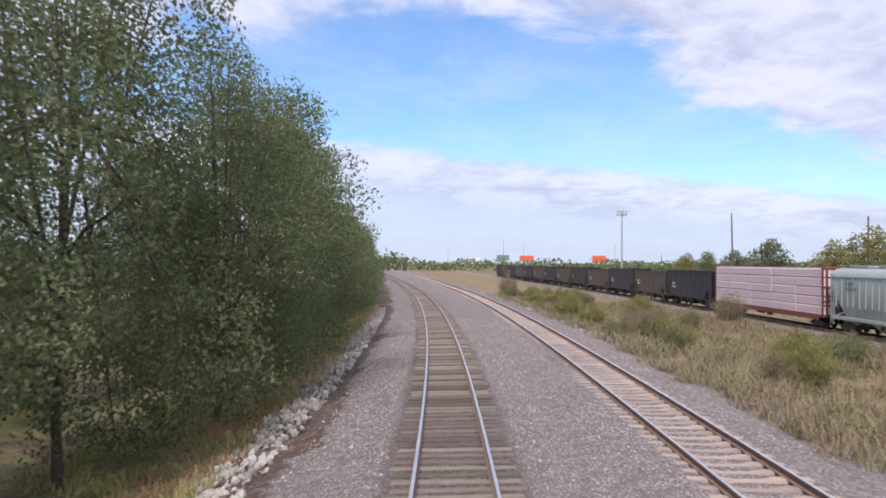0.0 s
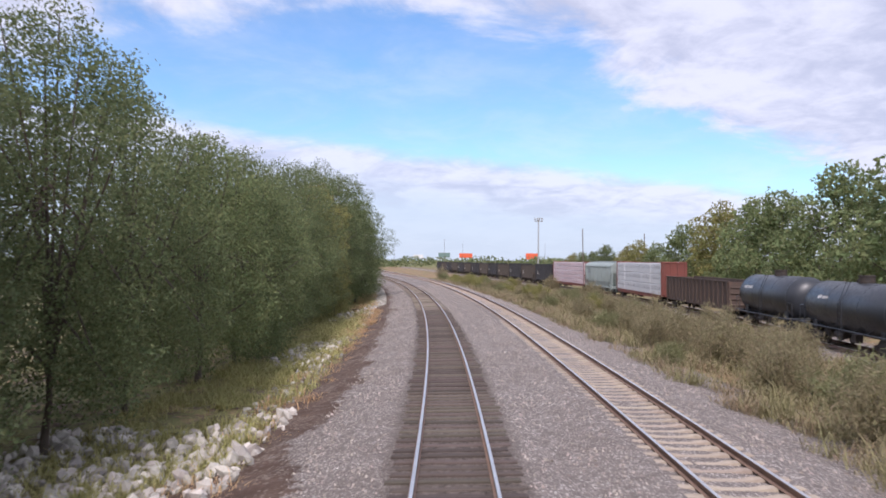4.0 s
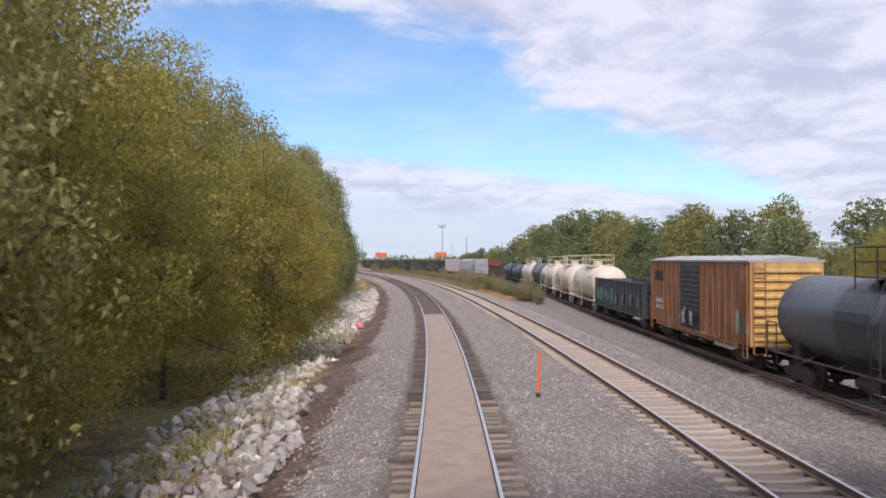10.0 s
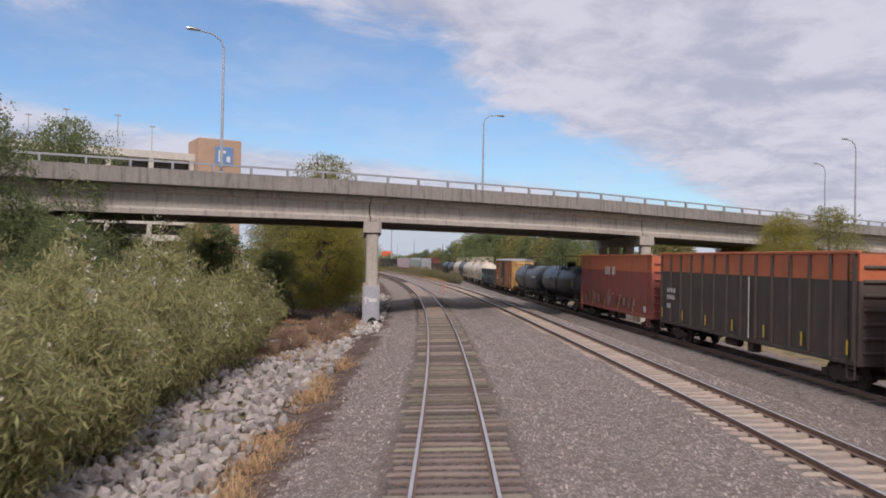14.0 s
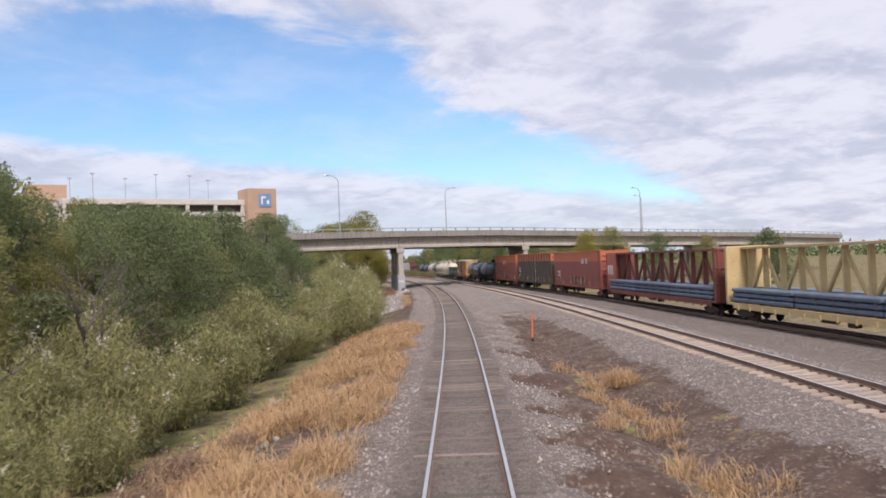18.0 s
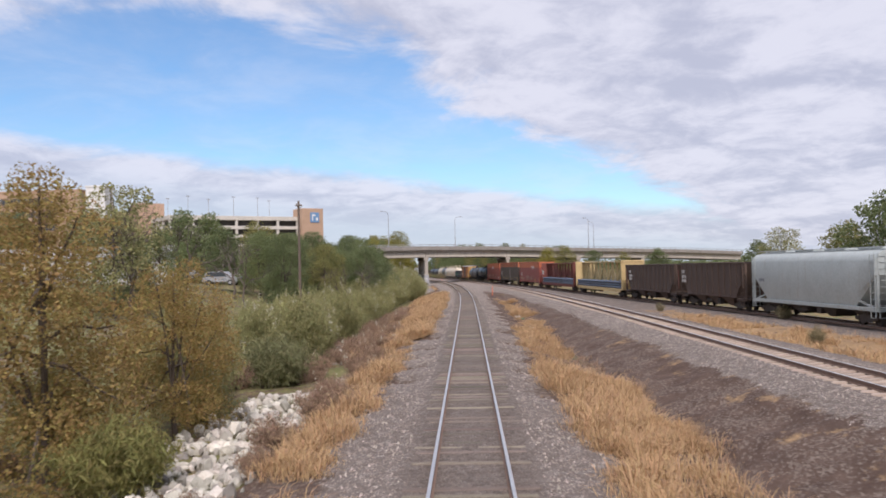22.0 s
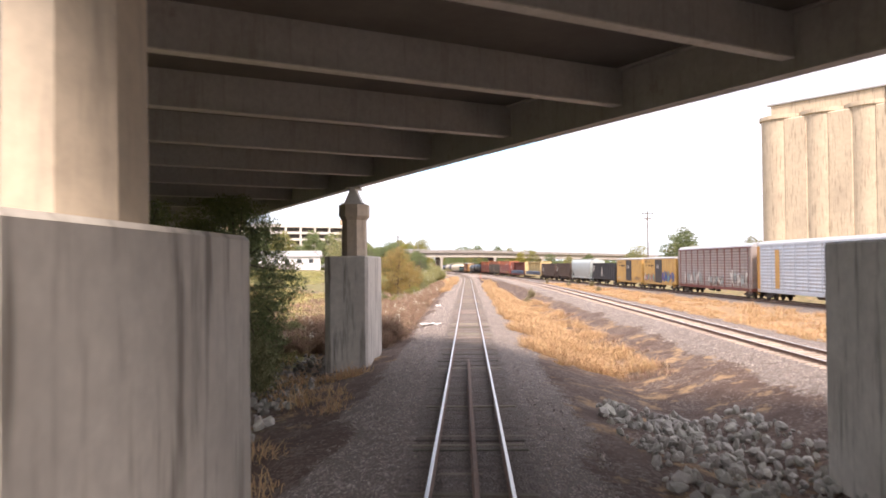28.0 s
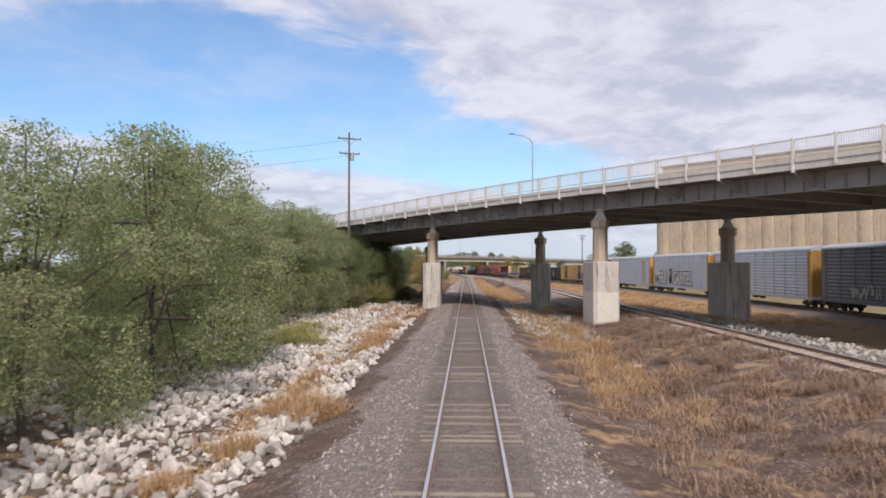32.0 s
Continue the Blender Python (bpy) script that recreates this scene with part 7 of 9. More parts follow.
billboard(73.2, 839.5, 15, 5, 8.6, SIGN_RED, "red billboard far off over pale roofs")
billboard(48, 835, 13, 5, 9, SIGN_GREEN, "dull green billboard far off on legs")
billboard(20, 900, 12, 4, 8, SIGN_WHITE, "small white billboard far off")


# ---- buildings ----
BRICK_TAN = paint("tan_brick", (0.49, 0.335, 0.235), (0.42, 0.285, 0.20), grain=0.3, rough=0.85, fine=0.01)
STUCCO = paint("pale_concrete_panels", (0.62, 0.585, 0.53), (0.54, 0.51, 0.46), grain=0.2, rough=0.85, streak=(0.40, 0.37, 0.33), streak_at=(0.58, 0.85))
WHITE_WALL = paint("white_wall", (0.74, 0.74, 0.73), (0.66, 0.66, 0.65), grain=0.3, rough=0.8)
ROOF_GREY = paint("grey_shingle_roof", (0.36, 0.355, 0.35), (0.28, 0.275, 0.27), grain=0.8, rough=0.9)
INSIDE_SHADE = paint("dark_inside_shade", (0.075, 0.070, 0.065), grain=0.3, spread=0.3, rough=0.95)
GLASS = paint("dark_window_glass", (0.055, 0.065, 0.075), grain=0.3, spread=0.2, rough=0.12)
BLUE_SIGN = paint("blue_sign", (0.16, 0.30, 0.52), grain=0.4, spread=0.15, rough=0.5)
TAN_WALL = paint("tan_shed_wall", (0.60, 0.52, 0.38), (0.52, 0.45, 0.33), grain=0.4, rough=0.8)
SILO = paint("tan_silo_concrete", (0.54, 0.445, 0.325), (0.46, 0.375, 0.27), grain=0.15, rough=0.88, stain=(0.40, 0.33, 0.245), stain_at=(0.5, 0.7), stain_size=0.12, streak=(0.25, 0.20, 0.145), streak_at=(0.53, 0.72))


def frame_at(x, y, z, dx, dy):
    """Local x runs along (dx, dy), local y away from the viewer's side."""
    return Matrix.Translation((x, y, z)) @ Matrix.Rotation(math.atan2(dy, dx), 4, "Z")


def parking_garage():
    ob = thing("parking_garage", "tan and white open parking garage with brick stair towers", "parking garage")
    a, b = Vector((-91, -80, 0)), Vector((-34.5, -62, 0))
    L = (b - a).length
    ob.matrix_basis = frame_at(a.x, a.y, 0, b.x - a.x, b.y - a.y)
    # added solid block, coloured near black for the shade between the open decks
    part("core", Shape().box(2.0, L - 0.5, 2.0, 27, -2, 23.6), INSIDE_SHADE, ob)
    for k in range(7):
        z = 3.0 + k * 3.4
        part("deck_band", Shape().box(0, L, -0.2, 28, z, z + 1.25 + 0.3 * (k == 6), 0.05), STUCCO, ob)
    for x in np.arange(0.5, L, 8.2):
        part("pillar", Shape().box(x - 0.45, x + 0.45, -0.1, 0.9, -2, 23.4), STUCCO, ob)
    tw = part("stair_tower", Shape().box(L - 9, L, -3, 6, -2, 28.2, 0.1), BRICK_TAN, ob, "tan brick stair tower with a blue sign")
    sg = part("sign", Shape().box(L - 5.6, L - 1.8, -3.2, -3.0, 22.6, 26.6, 0.05), BLUE_SIGN, tw, "square blue sign with pale marks")
    part("sign_mark", Shape().box(L - 4.9, L - 4.4, -3.26, -3.2, 23.4, 25.8).box(L - 4.4, L - 3.4, -3.26, -3.2, 25.2, 25.8).box(L - 3.2, L - 2.4, -3.26, -3.2, 23.4, 24.6), SIGN_WHITE, sg)
    part("stair_tower", Shape().box(-5.5, 5, 25.5, 36, -2, 31.2, 0.1), BRICK_TAN, ob, "tan brick stair tower")
    for y in np.arange(9.0, 25.5, 8.2):
        part("pillar", Shape().box(-0.1, 0.9, y - 0.45, y + 0.45, -2, 23.4), STUCCO, ob)
    for x, y in ((5, 20), (9, 7), (20, 18), (26, 6), (36, 7), (45, 18)):
        lm = part("lamp_pole", Shape().tube((x, y, 24), (x, y, 32.5), 0.14, 0.09, 6), GALV, ob)
        part("lamp_head", Shape().box(x - 0.6, x + 0.6, y - 0.25, y + 0.25, 32.5, 32.75), GALV, lm)


parking_garage()


def office(x, y, w, depth, z1, floors, wall, label, turn, name="office_building"):
    ob = thing(name, label, "building")
    ob.matrix_basis = Matrix.Translation((x, y, -2)) @ Matrix.Rotation(turn, 4, "Z")
    part("wall", Shape().box(-w, 0, 0, depth, 0, z1 + 2, 0.1), wall, ob)
    part("parapet", Shape().box(-w - 0.15, 0.15, -0.15, depth + 0.15, z1 + 1.6, z1 + 2.3, 0.05), wall, ob)
    for f in range(floors):
        z = z1 + 2 - 5.0 * (f + 1)
        if z < 2:
            break
        for k in range(int((w - 7) / 3.4)):
            x0 = -w + 0.8 + k * 3.4
            wd = part("window", Shape().box(x0, x0 + 3.25, -0.08, 0.02, z, z + 2.4), GLASS, ob)
            part("mullion", Shape().box(x0 + 1.56, x0 + 1.66, -0.13, -0.081, z, z + 2.4), STUCCO, wd)
    return ob


office(-123.5, -57, 34, 22, 36.2, 6, BRICK_TAN, "tan brick hospital block with rows of dark windows", -0.35)
office(-114.2, -63.4, 7, 10, 37, 0, WHITE_WALL, "plain white tower beside the tan brick block", -0.18)
office(-112, 7, 6, 6, 32, 0, BRICK_TAN, "tan brick stair tower behind the parking garage", 0.3)
office(-160, -20, 26, 18, 24, 3, BRICK_TAN, "low tan brick wing behind the trees", -0.3)


def house(s, d, z, w, depth, h, wall, label, rise=1.6, turn=0.2):
    ob = thing("house", label, "house")
    ob.matrix_basis = Matrix.Translation(spot(s, d, z)) @ Matrix.Rotation(heading(s) + turn, 4, "Z")
    part("wall", Shape().box(-w / 2, w / 2, 0, depth, -2.5, h), wall, ob)
    if rise:
        part("roof", Shape().loft([[(x, -0.5, h), (x, depth / 2, h + rise), (x, depth + 0.5, h), (x, depth + 0.5, h + 0.15), (x, depth / 2, h + rise + 0.18), (x, -0.5, h + 0.15)] for x in (-w / 2 - 0.5, w / 2 + 0.5)]), ROOF_GREY, ob)
    else:
        part("roof", Shape().box(-w / 2 - 0.3, w / 2 + 0.3, -0.3, depth + 0.3, h, h + 0.2, 0.03), WHITE_WALL, ob)
    n = int(w / 3.2)
    for k in range(n):
        x = -w / 2 + 1.0 + k * 3.2
        if k == n // 2:
            part("door", Shape().box(x, x + 0.95, -0.06, 0.02, 0.0, 2.05), GLASS if wall is WHITE_WALL else ROOF_GREY, ob)
        elif wall is not TAN_WALL:
            wd = part("window", Shape().box(x, x + 1.3, -0.05, 0.02, 0.9, 2.0), GLASS, ob)
            part("window_frame", Shape().box(x - 0.08, x + 1.38, -0.09, 0.0, 0.82, 0.9).box(x - 0.08, x + 1.38, -0.09, 0.0, 2.0, 2.08), WHITE_WALL, wd)
    return ob


house(-285, -49, 3.6, 17, 9, 2.6, WHITE_WALL, "white one-storey house with a grey shingle roof")
house(-282, -67, 3.6, 13, 9, 2.6, STUCCO, "pale one-storey house with a grey roof")
house(-322, -63, 3.6, 9.5, 7, 3.3, TAN_WALL, "plain tan flat-roofed shed at the field's edge", 0)
house(-268, -80, 4.0, 15, 9, 2.7, STUCCO, "long pale house beyond the field")
fence = thing("board_fence", "weathered grey board fence before the houses", "fence", kind="structure")
board_ = Shape().box(-0.07, 0.07, -0.012, 0.012, 0, 1.6).mesh("board", TIE_WOOD)
for k in range(150):
    d = -74 + k * 0.19
    ob = part("board", board_, None, fence)
    ob.matrix_basis = Matrix.Translation(spot(-294, d, 2.6 + 0.03 * math.sin(k * 1.7))) @ Matrix.Rotation(heading(-294), 4, "Z")

CAR_WHITE = paint("white_car_paint", (0.72, 0.73, 0.74), grain=0.5, spread=0.06, rough=0.3)
CAR_GREY = paint("silver_car_paint", (0.42, 0.43, 0.45), grain=0.5, spread=0.08, rough=0.3, metal=0.4)
TYRE = paint("black_tyre_rubber", (0.022, 0.022, 0.023), grain=3, spread=0.3, rough=0.9)


def parked_car(s, d, z, turn, body, label):
    ob = thing("parked_car", label, "car")
    ob.matrix_basis = Matrix.Translation(spot(s, d, z)) @ Matrix.Rotation(turn, 4, "Z")
    prof = [(-2.3, 0.45), (-2.32, 0.95), (-2.1, 1.02), (-1.0, 1.08), (1.95, 1.08), (2.3, 1.0), (2.32, 0.45)]
    part("body", Shape().loft([[(y, x, z_) for y, z_ in prof] for x in (-0.93, 0.93)]), body, ob)
    cab = [(-1.15, 1.09), (-0.45, 1.72), (1.75, 1.74), (2.2, 1.09)]
    part("cabin", Shape().loft([[(y, x, z_) for y, z_ in cab] for x in (-0.78, 0.78)]), body, ob)
    for x in (-0.785, 0.785):
        part("window", Shape().loft([[(y * 0.9 + 0.05, x + q, 1.12 + (z_ - 1.09) * 0.86) for y, z_ in cab] for q in (-0.01, 0.01)]), GLASS, ob)
    for y in (-1.4, 1.4):
        for x in (-0.85, 0.85):
            wh = part("wheel", Shape().tube((y, x - 0.11, 0.36), (y, x + 0.11, 0.36), 0.36, n=14), TYRE, ob, smooth=40)
            part("rim", Shape().tube((y, x - 0.125, 0.36), (y, x + 0.125, 0.36), 0.2, n=10), GALV, wh)


parked_car(-272, -36.0, 2.75, 0.4, CAR_WHITE, "white sport utility car on the road beside the track")
parked_car(-268, -41.0, 2.85, 0.4, CAR_GREY, "silver sport utility car on the road")
parked_car(-292, -30.5, 2.3, 2.7, CAR_GREY, "silver car parked by the houses")


def grain_elevator():
    ob = thing("grain_elevator", "long row of tall tan concrete grain silos", "grain elevator")
    r, top = 4.1, 29.6
    corner, run, back = Vector((-11.9, -363.2, 0)), Vector((0.3597, -0.9331, 0)), Vector((0.9331, 0.3597, 0))
    for k in range(11):
        p = corner + run * (r + 8.0 * k) + back * r
        ring = lambda q, z: [(p.x + q * math.cos(a), p.y + q * math.sin(a), z) for a in (2 * math.pi * i / 24 for i in range(24))]
        silo = part("silo", Shape().loft([ring(r, -2), ring(r, top), ring(r + 0.35, top), ring(r + 0.35, top + 0.7)]), SILO, ob, smooth=35)
        if k < 10:
            q = p + run * 4.0 - back * 1.2
            part("silo_web", Shape().box(-2.2, 2.2, -2.55, 1.6, -2, top - 0.1, 0.25).moved(Matrix.Translation(q) @ Matrix.Rotation(math.atan2(run.y, run.x), 4, "Z")), SILO, silo)
    m = Matrix.Translation(corner + run * 44 + back * (r + 1)) @ Matrix.Rotation(math.atan2(run.y, run.x), 4, "Z")
    gal = part("gallery", Shape().box(-41.5, 41.5, -3.0, 3.0, top + 0.7, top + 2.9, 0.1).moved(m), SILO, ob)
    part("gallery_roof", Shape().box(-42.2, 42.2, -3.4, 3.4, top + 2.9, top + 3.2, 0.04).moved(m), RACK_ROOF, gal, "dull metal roof")
    for x in np.arange(-36, 40, 8.0):
        # gallery windows take the garage's dark inside colour
        part("gallery_window", Shape().box(x - 2.2, x + 2.2, 3.0, 3.06, top + 1.2, top + 2.4).moved(m), INSIDE_SHADE, gal)


grain_elevator()

# ---- small things along the line ----
STAKE = paint("orange_stake", (0.75, 0.16, 0.06), grain=4, spread=0.2, rough=0.6)
PAPER = paint("white_litter", (0.80, 0.79, 0.76), (0.66, 0.65, 0.61), grain=3, rough=0.7)
PINK = paint("pink_plastic", (0.78, 0.22, 0.30), grain=3, spread=0.2, rough=0.4)
GREEN_LITTER = paint("green_plastic", (0.10, 0.45, 0.33), grain=3, spread=0.2, rough=0.4)
for s, d, h in ((-148.7, 2.75, 1.45), (-274.0, 4.1, 1.6)):
    st = thing("marker_stake", "thin orange plastic marker stake in the gravel", "marker stake")
    st.matrix_basis = Matrix.Translation(spot(s, d, ground_z(s, d) - 0.1)) @ Matrix.Rotation(0.03, 4, "Y")
    part("stake", Shape().box(-0.045, 0.045, -0.012, 0.012, 0, h, 0.01), STAKE, st)
    part("stake_foot", Shape().tube((0, 0, 0), (0, 0, 0.22), 0.10, 0.05, 8), TYRE, st)


def crumpled(name, s, d, size, mat, label, seed, flat=0.3, category="litter"):
    rng = np.random.default_rng(seed)
    n = 7
    v, f = [], []
    for i in range(n):
        for j in range(n):
            e = 0.25 * size * rng.uniform(-1, 1, 3)
            v.append(((i / (n - 1) - 0.5) * size * 2 + e[0], (j / (n - 1) - 0.5) * size + e[1] * 0.5, abs(rng.normal()) * size * flat + 0.03))
    for i in range(n - 1):
        for j in range(n - 1):
            f.append((i * n + j, (i + 1) * n + j, (i + 1) * n + j + 1, i * n + j + 1))
    me = Shape().add(v, f).mesh(name, mat)
    ob = tagged(new(name, me), label, category)
    ob.matrix_basis = Matrix.Translation(spot(s, d, ground_z(s, d) + 0.03)) @ Matrix.Rotation(heading(s) + rng.uniform(-0.6, 0.6), 4, "Z")
    md = ob.modifiers.new("thickness", "SOLIDIFY")
    md.thickness = 0.012
    return ob


crumpled("plastic_bag", -118.4, -5.2, 0.28, PINK, "crumpled pink plastic bag on the gravel bank", 1, 0.7)
crumpled("torn_sheet", -448.6, -2.7, 0.62, PAPER, "torn white sheet lying beside the track", 2, 0.08)
crumpled("plastic_scrap", -319.3, 4.9, 0.20, GREEN_LITTER, "green plastic scrap in the ditch", 3, 0.3)
crumpled("paper_scrap", -318.4, 4.5, 0.24, PAPER, "white paper scrap in the ditch", 4, 0.3)
crumpled("paper_scrap", -331.0, 4.6, 0.3, PAPER, "pale torn wrapping in the dirt", 5, 0.3)
for k, (s, d) in enumerate(((-136.5, -5.0), (-140.5, -5.9), (-109, -5.4), (-86, -6.2), (-77, -6.0), (-424.9, -3.0), (-541, 6.8), (-546, 8.4), (-438, -6.5), (-404, -4.4))):
    crumpled("paper_scrap", s, d, 0.16 + 0.05 * (k % 3), PAPER, "small white scrap of paper on the ground", 20 + k, 0.4)


def old_tyre(s, d, label, tilt):
    ob = thing("old_tyre", label, "tyre")
    ob.matrix_basis = Matrix.Translation(spot(s, d, ground_z(s, d) + 0.22)) @ Euler((tilt, 0.2, s)).to_matrix().to_4x4()
    rings = []
    for a in np.linspace(0, 2 * math.pi, 20, endpoint=False):
        c = Vector((math.cos(a), math.sin(a), 0))
        rings.append([tuple(c * (0.30 + 0.10 * math.cos(b)) + Vector((0, 0, 0.11 * math.sin(b)))) for b in (2 * math.pi * k / 8 for k in range(8))])
    rings.append(rings[0])
    part("tread", Shape().loft(rings, caps=False), TYRE, ob, smooth=True)


crumpled("torn_sheet", -89.2, -6.9, 0.42, PAPER, "white torn sheet on the limestone bank", 41, 0.15)
old_tyre(-189.5, -4.45, "old black tyre against the bridge pier", 1.1)
old_tyre(-190.4, -4.1, "old black tyre lying by the pier", 0.3)
# an old spare rail left between the running rails
spare = Shape().loft([[tuple(spot(s, 0.06 + 0.09 * math.sin(s * 0.11) + a, -0.02 + b * 0.8 + float(lean(s, 0)))) for a, b in RAIL] for s in np.arange(-515, -469, 2.0)])
tagged(part("spare_rail", spare, RUSTY_STEEL), "old brown rail lying between the running rails", "rail")
# fallen limbs
for s, d, L_ in ((12.5, -8.0, 3.2), (11.0, -7.4, 2.2), (-84.5, -5.6, 1.6), (-560, -9.5, 2.4)):
    fl = thing("fallen_branch", "bare grey fallen branch at the foot of the bank", "branch")
    fl.matrix_basis = Matrix.Translation(spot(s, d, ground_z(s, d) + 0.15)) @ Matrix.Rotation(s, 4, "Z")
    sh = Shape()
    for k in range(4):
        a = Vector((L_ * 0.22 * k, 0.05 * k * k, 0.12 * k))
        sh.tube(a, a + Vector((L_ * 0.3, 0.12, 0.16 - 0.1 * k)), 0.05 - 0.008 * k, 0.03 - 0.004 * k, 6)
        sh.tube(a + Vector((L_ * 0.2, 0.05, 0.05)), a + Vector((L_ * 0.3, 0.5 * (-1) ** k, 0.35)), 0.02, 0.008, 5)
    part("limb", sh, TWIG, fl)

# ---- plants ----
def leaf(name, base, other, thin=0.45):
    return paint(name, base, other, grain=0.35, rough=0.75, per_island=0.55, gloss=0.2, thin=thin)


LEAF_DARK = leaf("dark_green_leaves", (0.205, 0.240, 0.115), (0.145, 0.185, 0.088))
LEAF_GREEN = leaf("green_leaves", (0.235, 0.275, 0.125), (0.172, 0.215, 0.098))
LEAF_OLIVE = leaf("olive_leaves", (0.325, 0.305, 0.115), (0.235, 0.238, 0.096))
LEAF_YELLOW = leaf("yellow_green_leaves", (0.385, 0.335, 0.085), (0.265, 0.270, 0.080))
LEAF_GOLD = leaf("golden_leaves", (0.520, 0.335, 0.080), (0.380, 0.260, 0.070))
LEAF_RUST = leaf("tan_olive_leaves", (0.400, 0.295, 0.115), (0.290, 0.225, 0.090))
LEAF_GREY = leaf("pale_olive_leaves", (0.385, 0.370, 0.175), (0.275, 0.280, 0.135))
LEAF_BRUSH = leaf("olive_brown_brush", (0.340, 0.300, 0.180), (0.240, 0.215, 0.130))
LEAF_SCRUB = leaf("scrub_green_leaves", (0.290, 0.290, 0.150), (0.215, 0.225, 0.115))
LEAF_FRESH = leaf("fresh_green_leaves", (0.345, 0.385, 0.195), (0.255, 0.300, 0.150))
PLUME = leaf("pale_plumes", (0.68, 0.65, 0.53), (0.56, 0.53, 0.42))
STRAW = paint("dry_straw_blades", (0.60, 0.420, 0.240), (0.47, 0.310, 0.170), grain=0.5, rough=0.8, per_island=0.3, gloss=0.2, thin=0.35)
TAN_GRASS = paint("tan_grass_blades", (0.36, 0.285, 0.185), (0.27, 0.215, 0.135), grain=0.4, rough=0.8, per_island=0.35, gloss=0.2, thin=0.3)
TALL = paint("tan_green_blades", (0.32, 0.285, 0.155), (0.24, 0.225, 0.118), grain=0.3, rough=0.8, per_island=0.35, gloss=0.2, thin=0.3)
FIELD = paint("yellow_green_blades", (0.43, 0.40, 0.175), (0.33, 0.325, 0.135), grain=0.2, rough=0.8, per_island=0.3, gloss=0.2, thin=0.3)
BROWN_WEED = leaf("brown_weed_stems", (0.370, 0.262, 0.185), (0.250, 0.170, 0.122), 0.2)
BARK = paint("tree_bark", (0.115, 0.092, 0.074), (0.070, 0.056, 0.046), grain=2, rough=0.95, tall=(5, 5, 1), bump=0.01)
LIMESTONE = paint("pale_limestone", (0.475, 0.445, 0.40), (0.30, 0.28, 0.25), grain=1.2, rough=0.9, bump=0.01, stain=(0.24, 0.215, 0.185), stain_at=(0.56, 0.72), per_island=0.55, per_object=0.55)


def leaves_mesh(name, centres, size, rng, material, stretch=1.0, rise=0.0, slim=0.55):
    """Small bent leaf sprays of two triangles round the given places."""
    n = len(centres)
    a = rng.normal(size=(n, 3))
    a /= np.linalg.norm(a, axis=1, keepdims=True)
    a[:, 2] += rise
    a /= np.linalg.norm(a, axis=1, keepdims=True)
    b = np.cross(a, rng.normal(size=(n, 3)))
    b /= np.linalg.norm(b, axis=1, keepdims=True) + 1e-9
    k = size * rng.uniform(0.55, 1.35, (n, 1))
    u, v = a * k * stretch, b * k * slim
    bend = np.cross(a, b) * k * 0.22
    vs = np.stack([centres - u, centres + v + bend, centres + u, centres - v + bend], 1).reshape(-1, 3)
    return heap(name, vs, np.arange(4 * n).reshape(-1, 4), material if isinstance(material, list) else [material])


def crown_points(rng, blobs, count):
    """Places for leaves: thick near the skin of each blob, with ragged gaps."""
    out = []
    wts = np.array([b[3] ** 2 for b in blobs])
    for (x, y, z, r, f), q in zip(blobs, np.maximum(20, (count * wts / wts.sum())).astype(int)):
        d = rng.normal(size=(q, 3))
        d /= np.linalg.norm(d, axis=1, keepdims=True)
        lump = 1 + 0.22 * np.sin(d[:, :1] * 5 + x * 3) * np.sin(d[:, 1:2] * 6 + y * 2) + 0.15 * np.sin(d[:, 2:] * 9 + z)
        rad = r * rng.uniform(0.25, 1.0, (q, 1)) ** 0.45 * lump
        out.append(np.array([x, y, z]) + d * rad * np.array([1, 1, f]))
    return np.concatenate(out)


def wood(limbs, seed):
    sh = Shape()
    for pts, r0, r1, n in limbs:
        for k in range(len(pts) - 1):
            q0, q1 = k / (len(pts) - 1), (k + 1) / (len(pts) - 1)
            sh.tube(pts[k], pts[k + 1], r0 + (r1 - r0) * q0, r0 + (r1 - r0) * q1, n, caps=k == len(pts) - 2)
    return sh


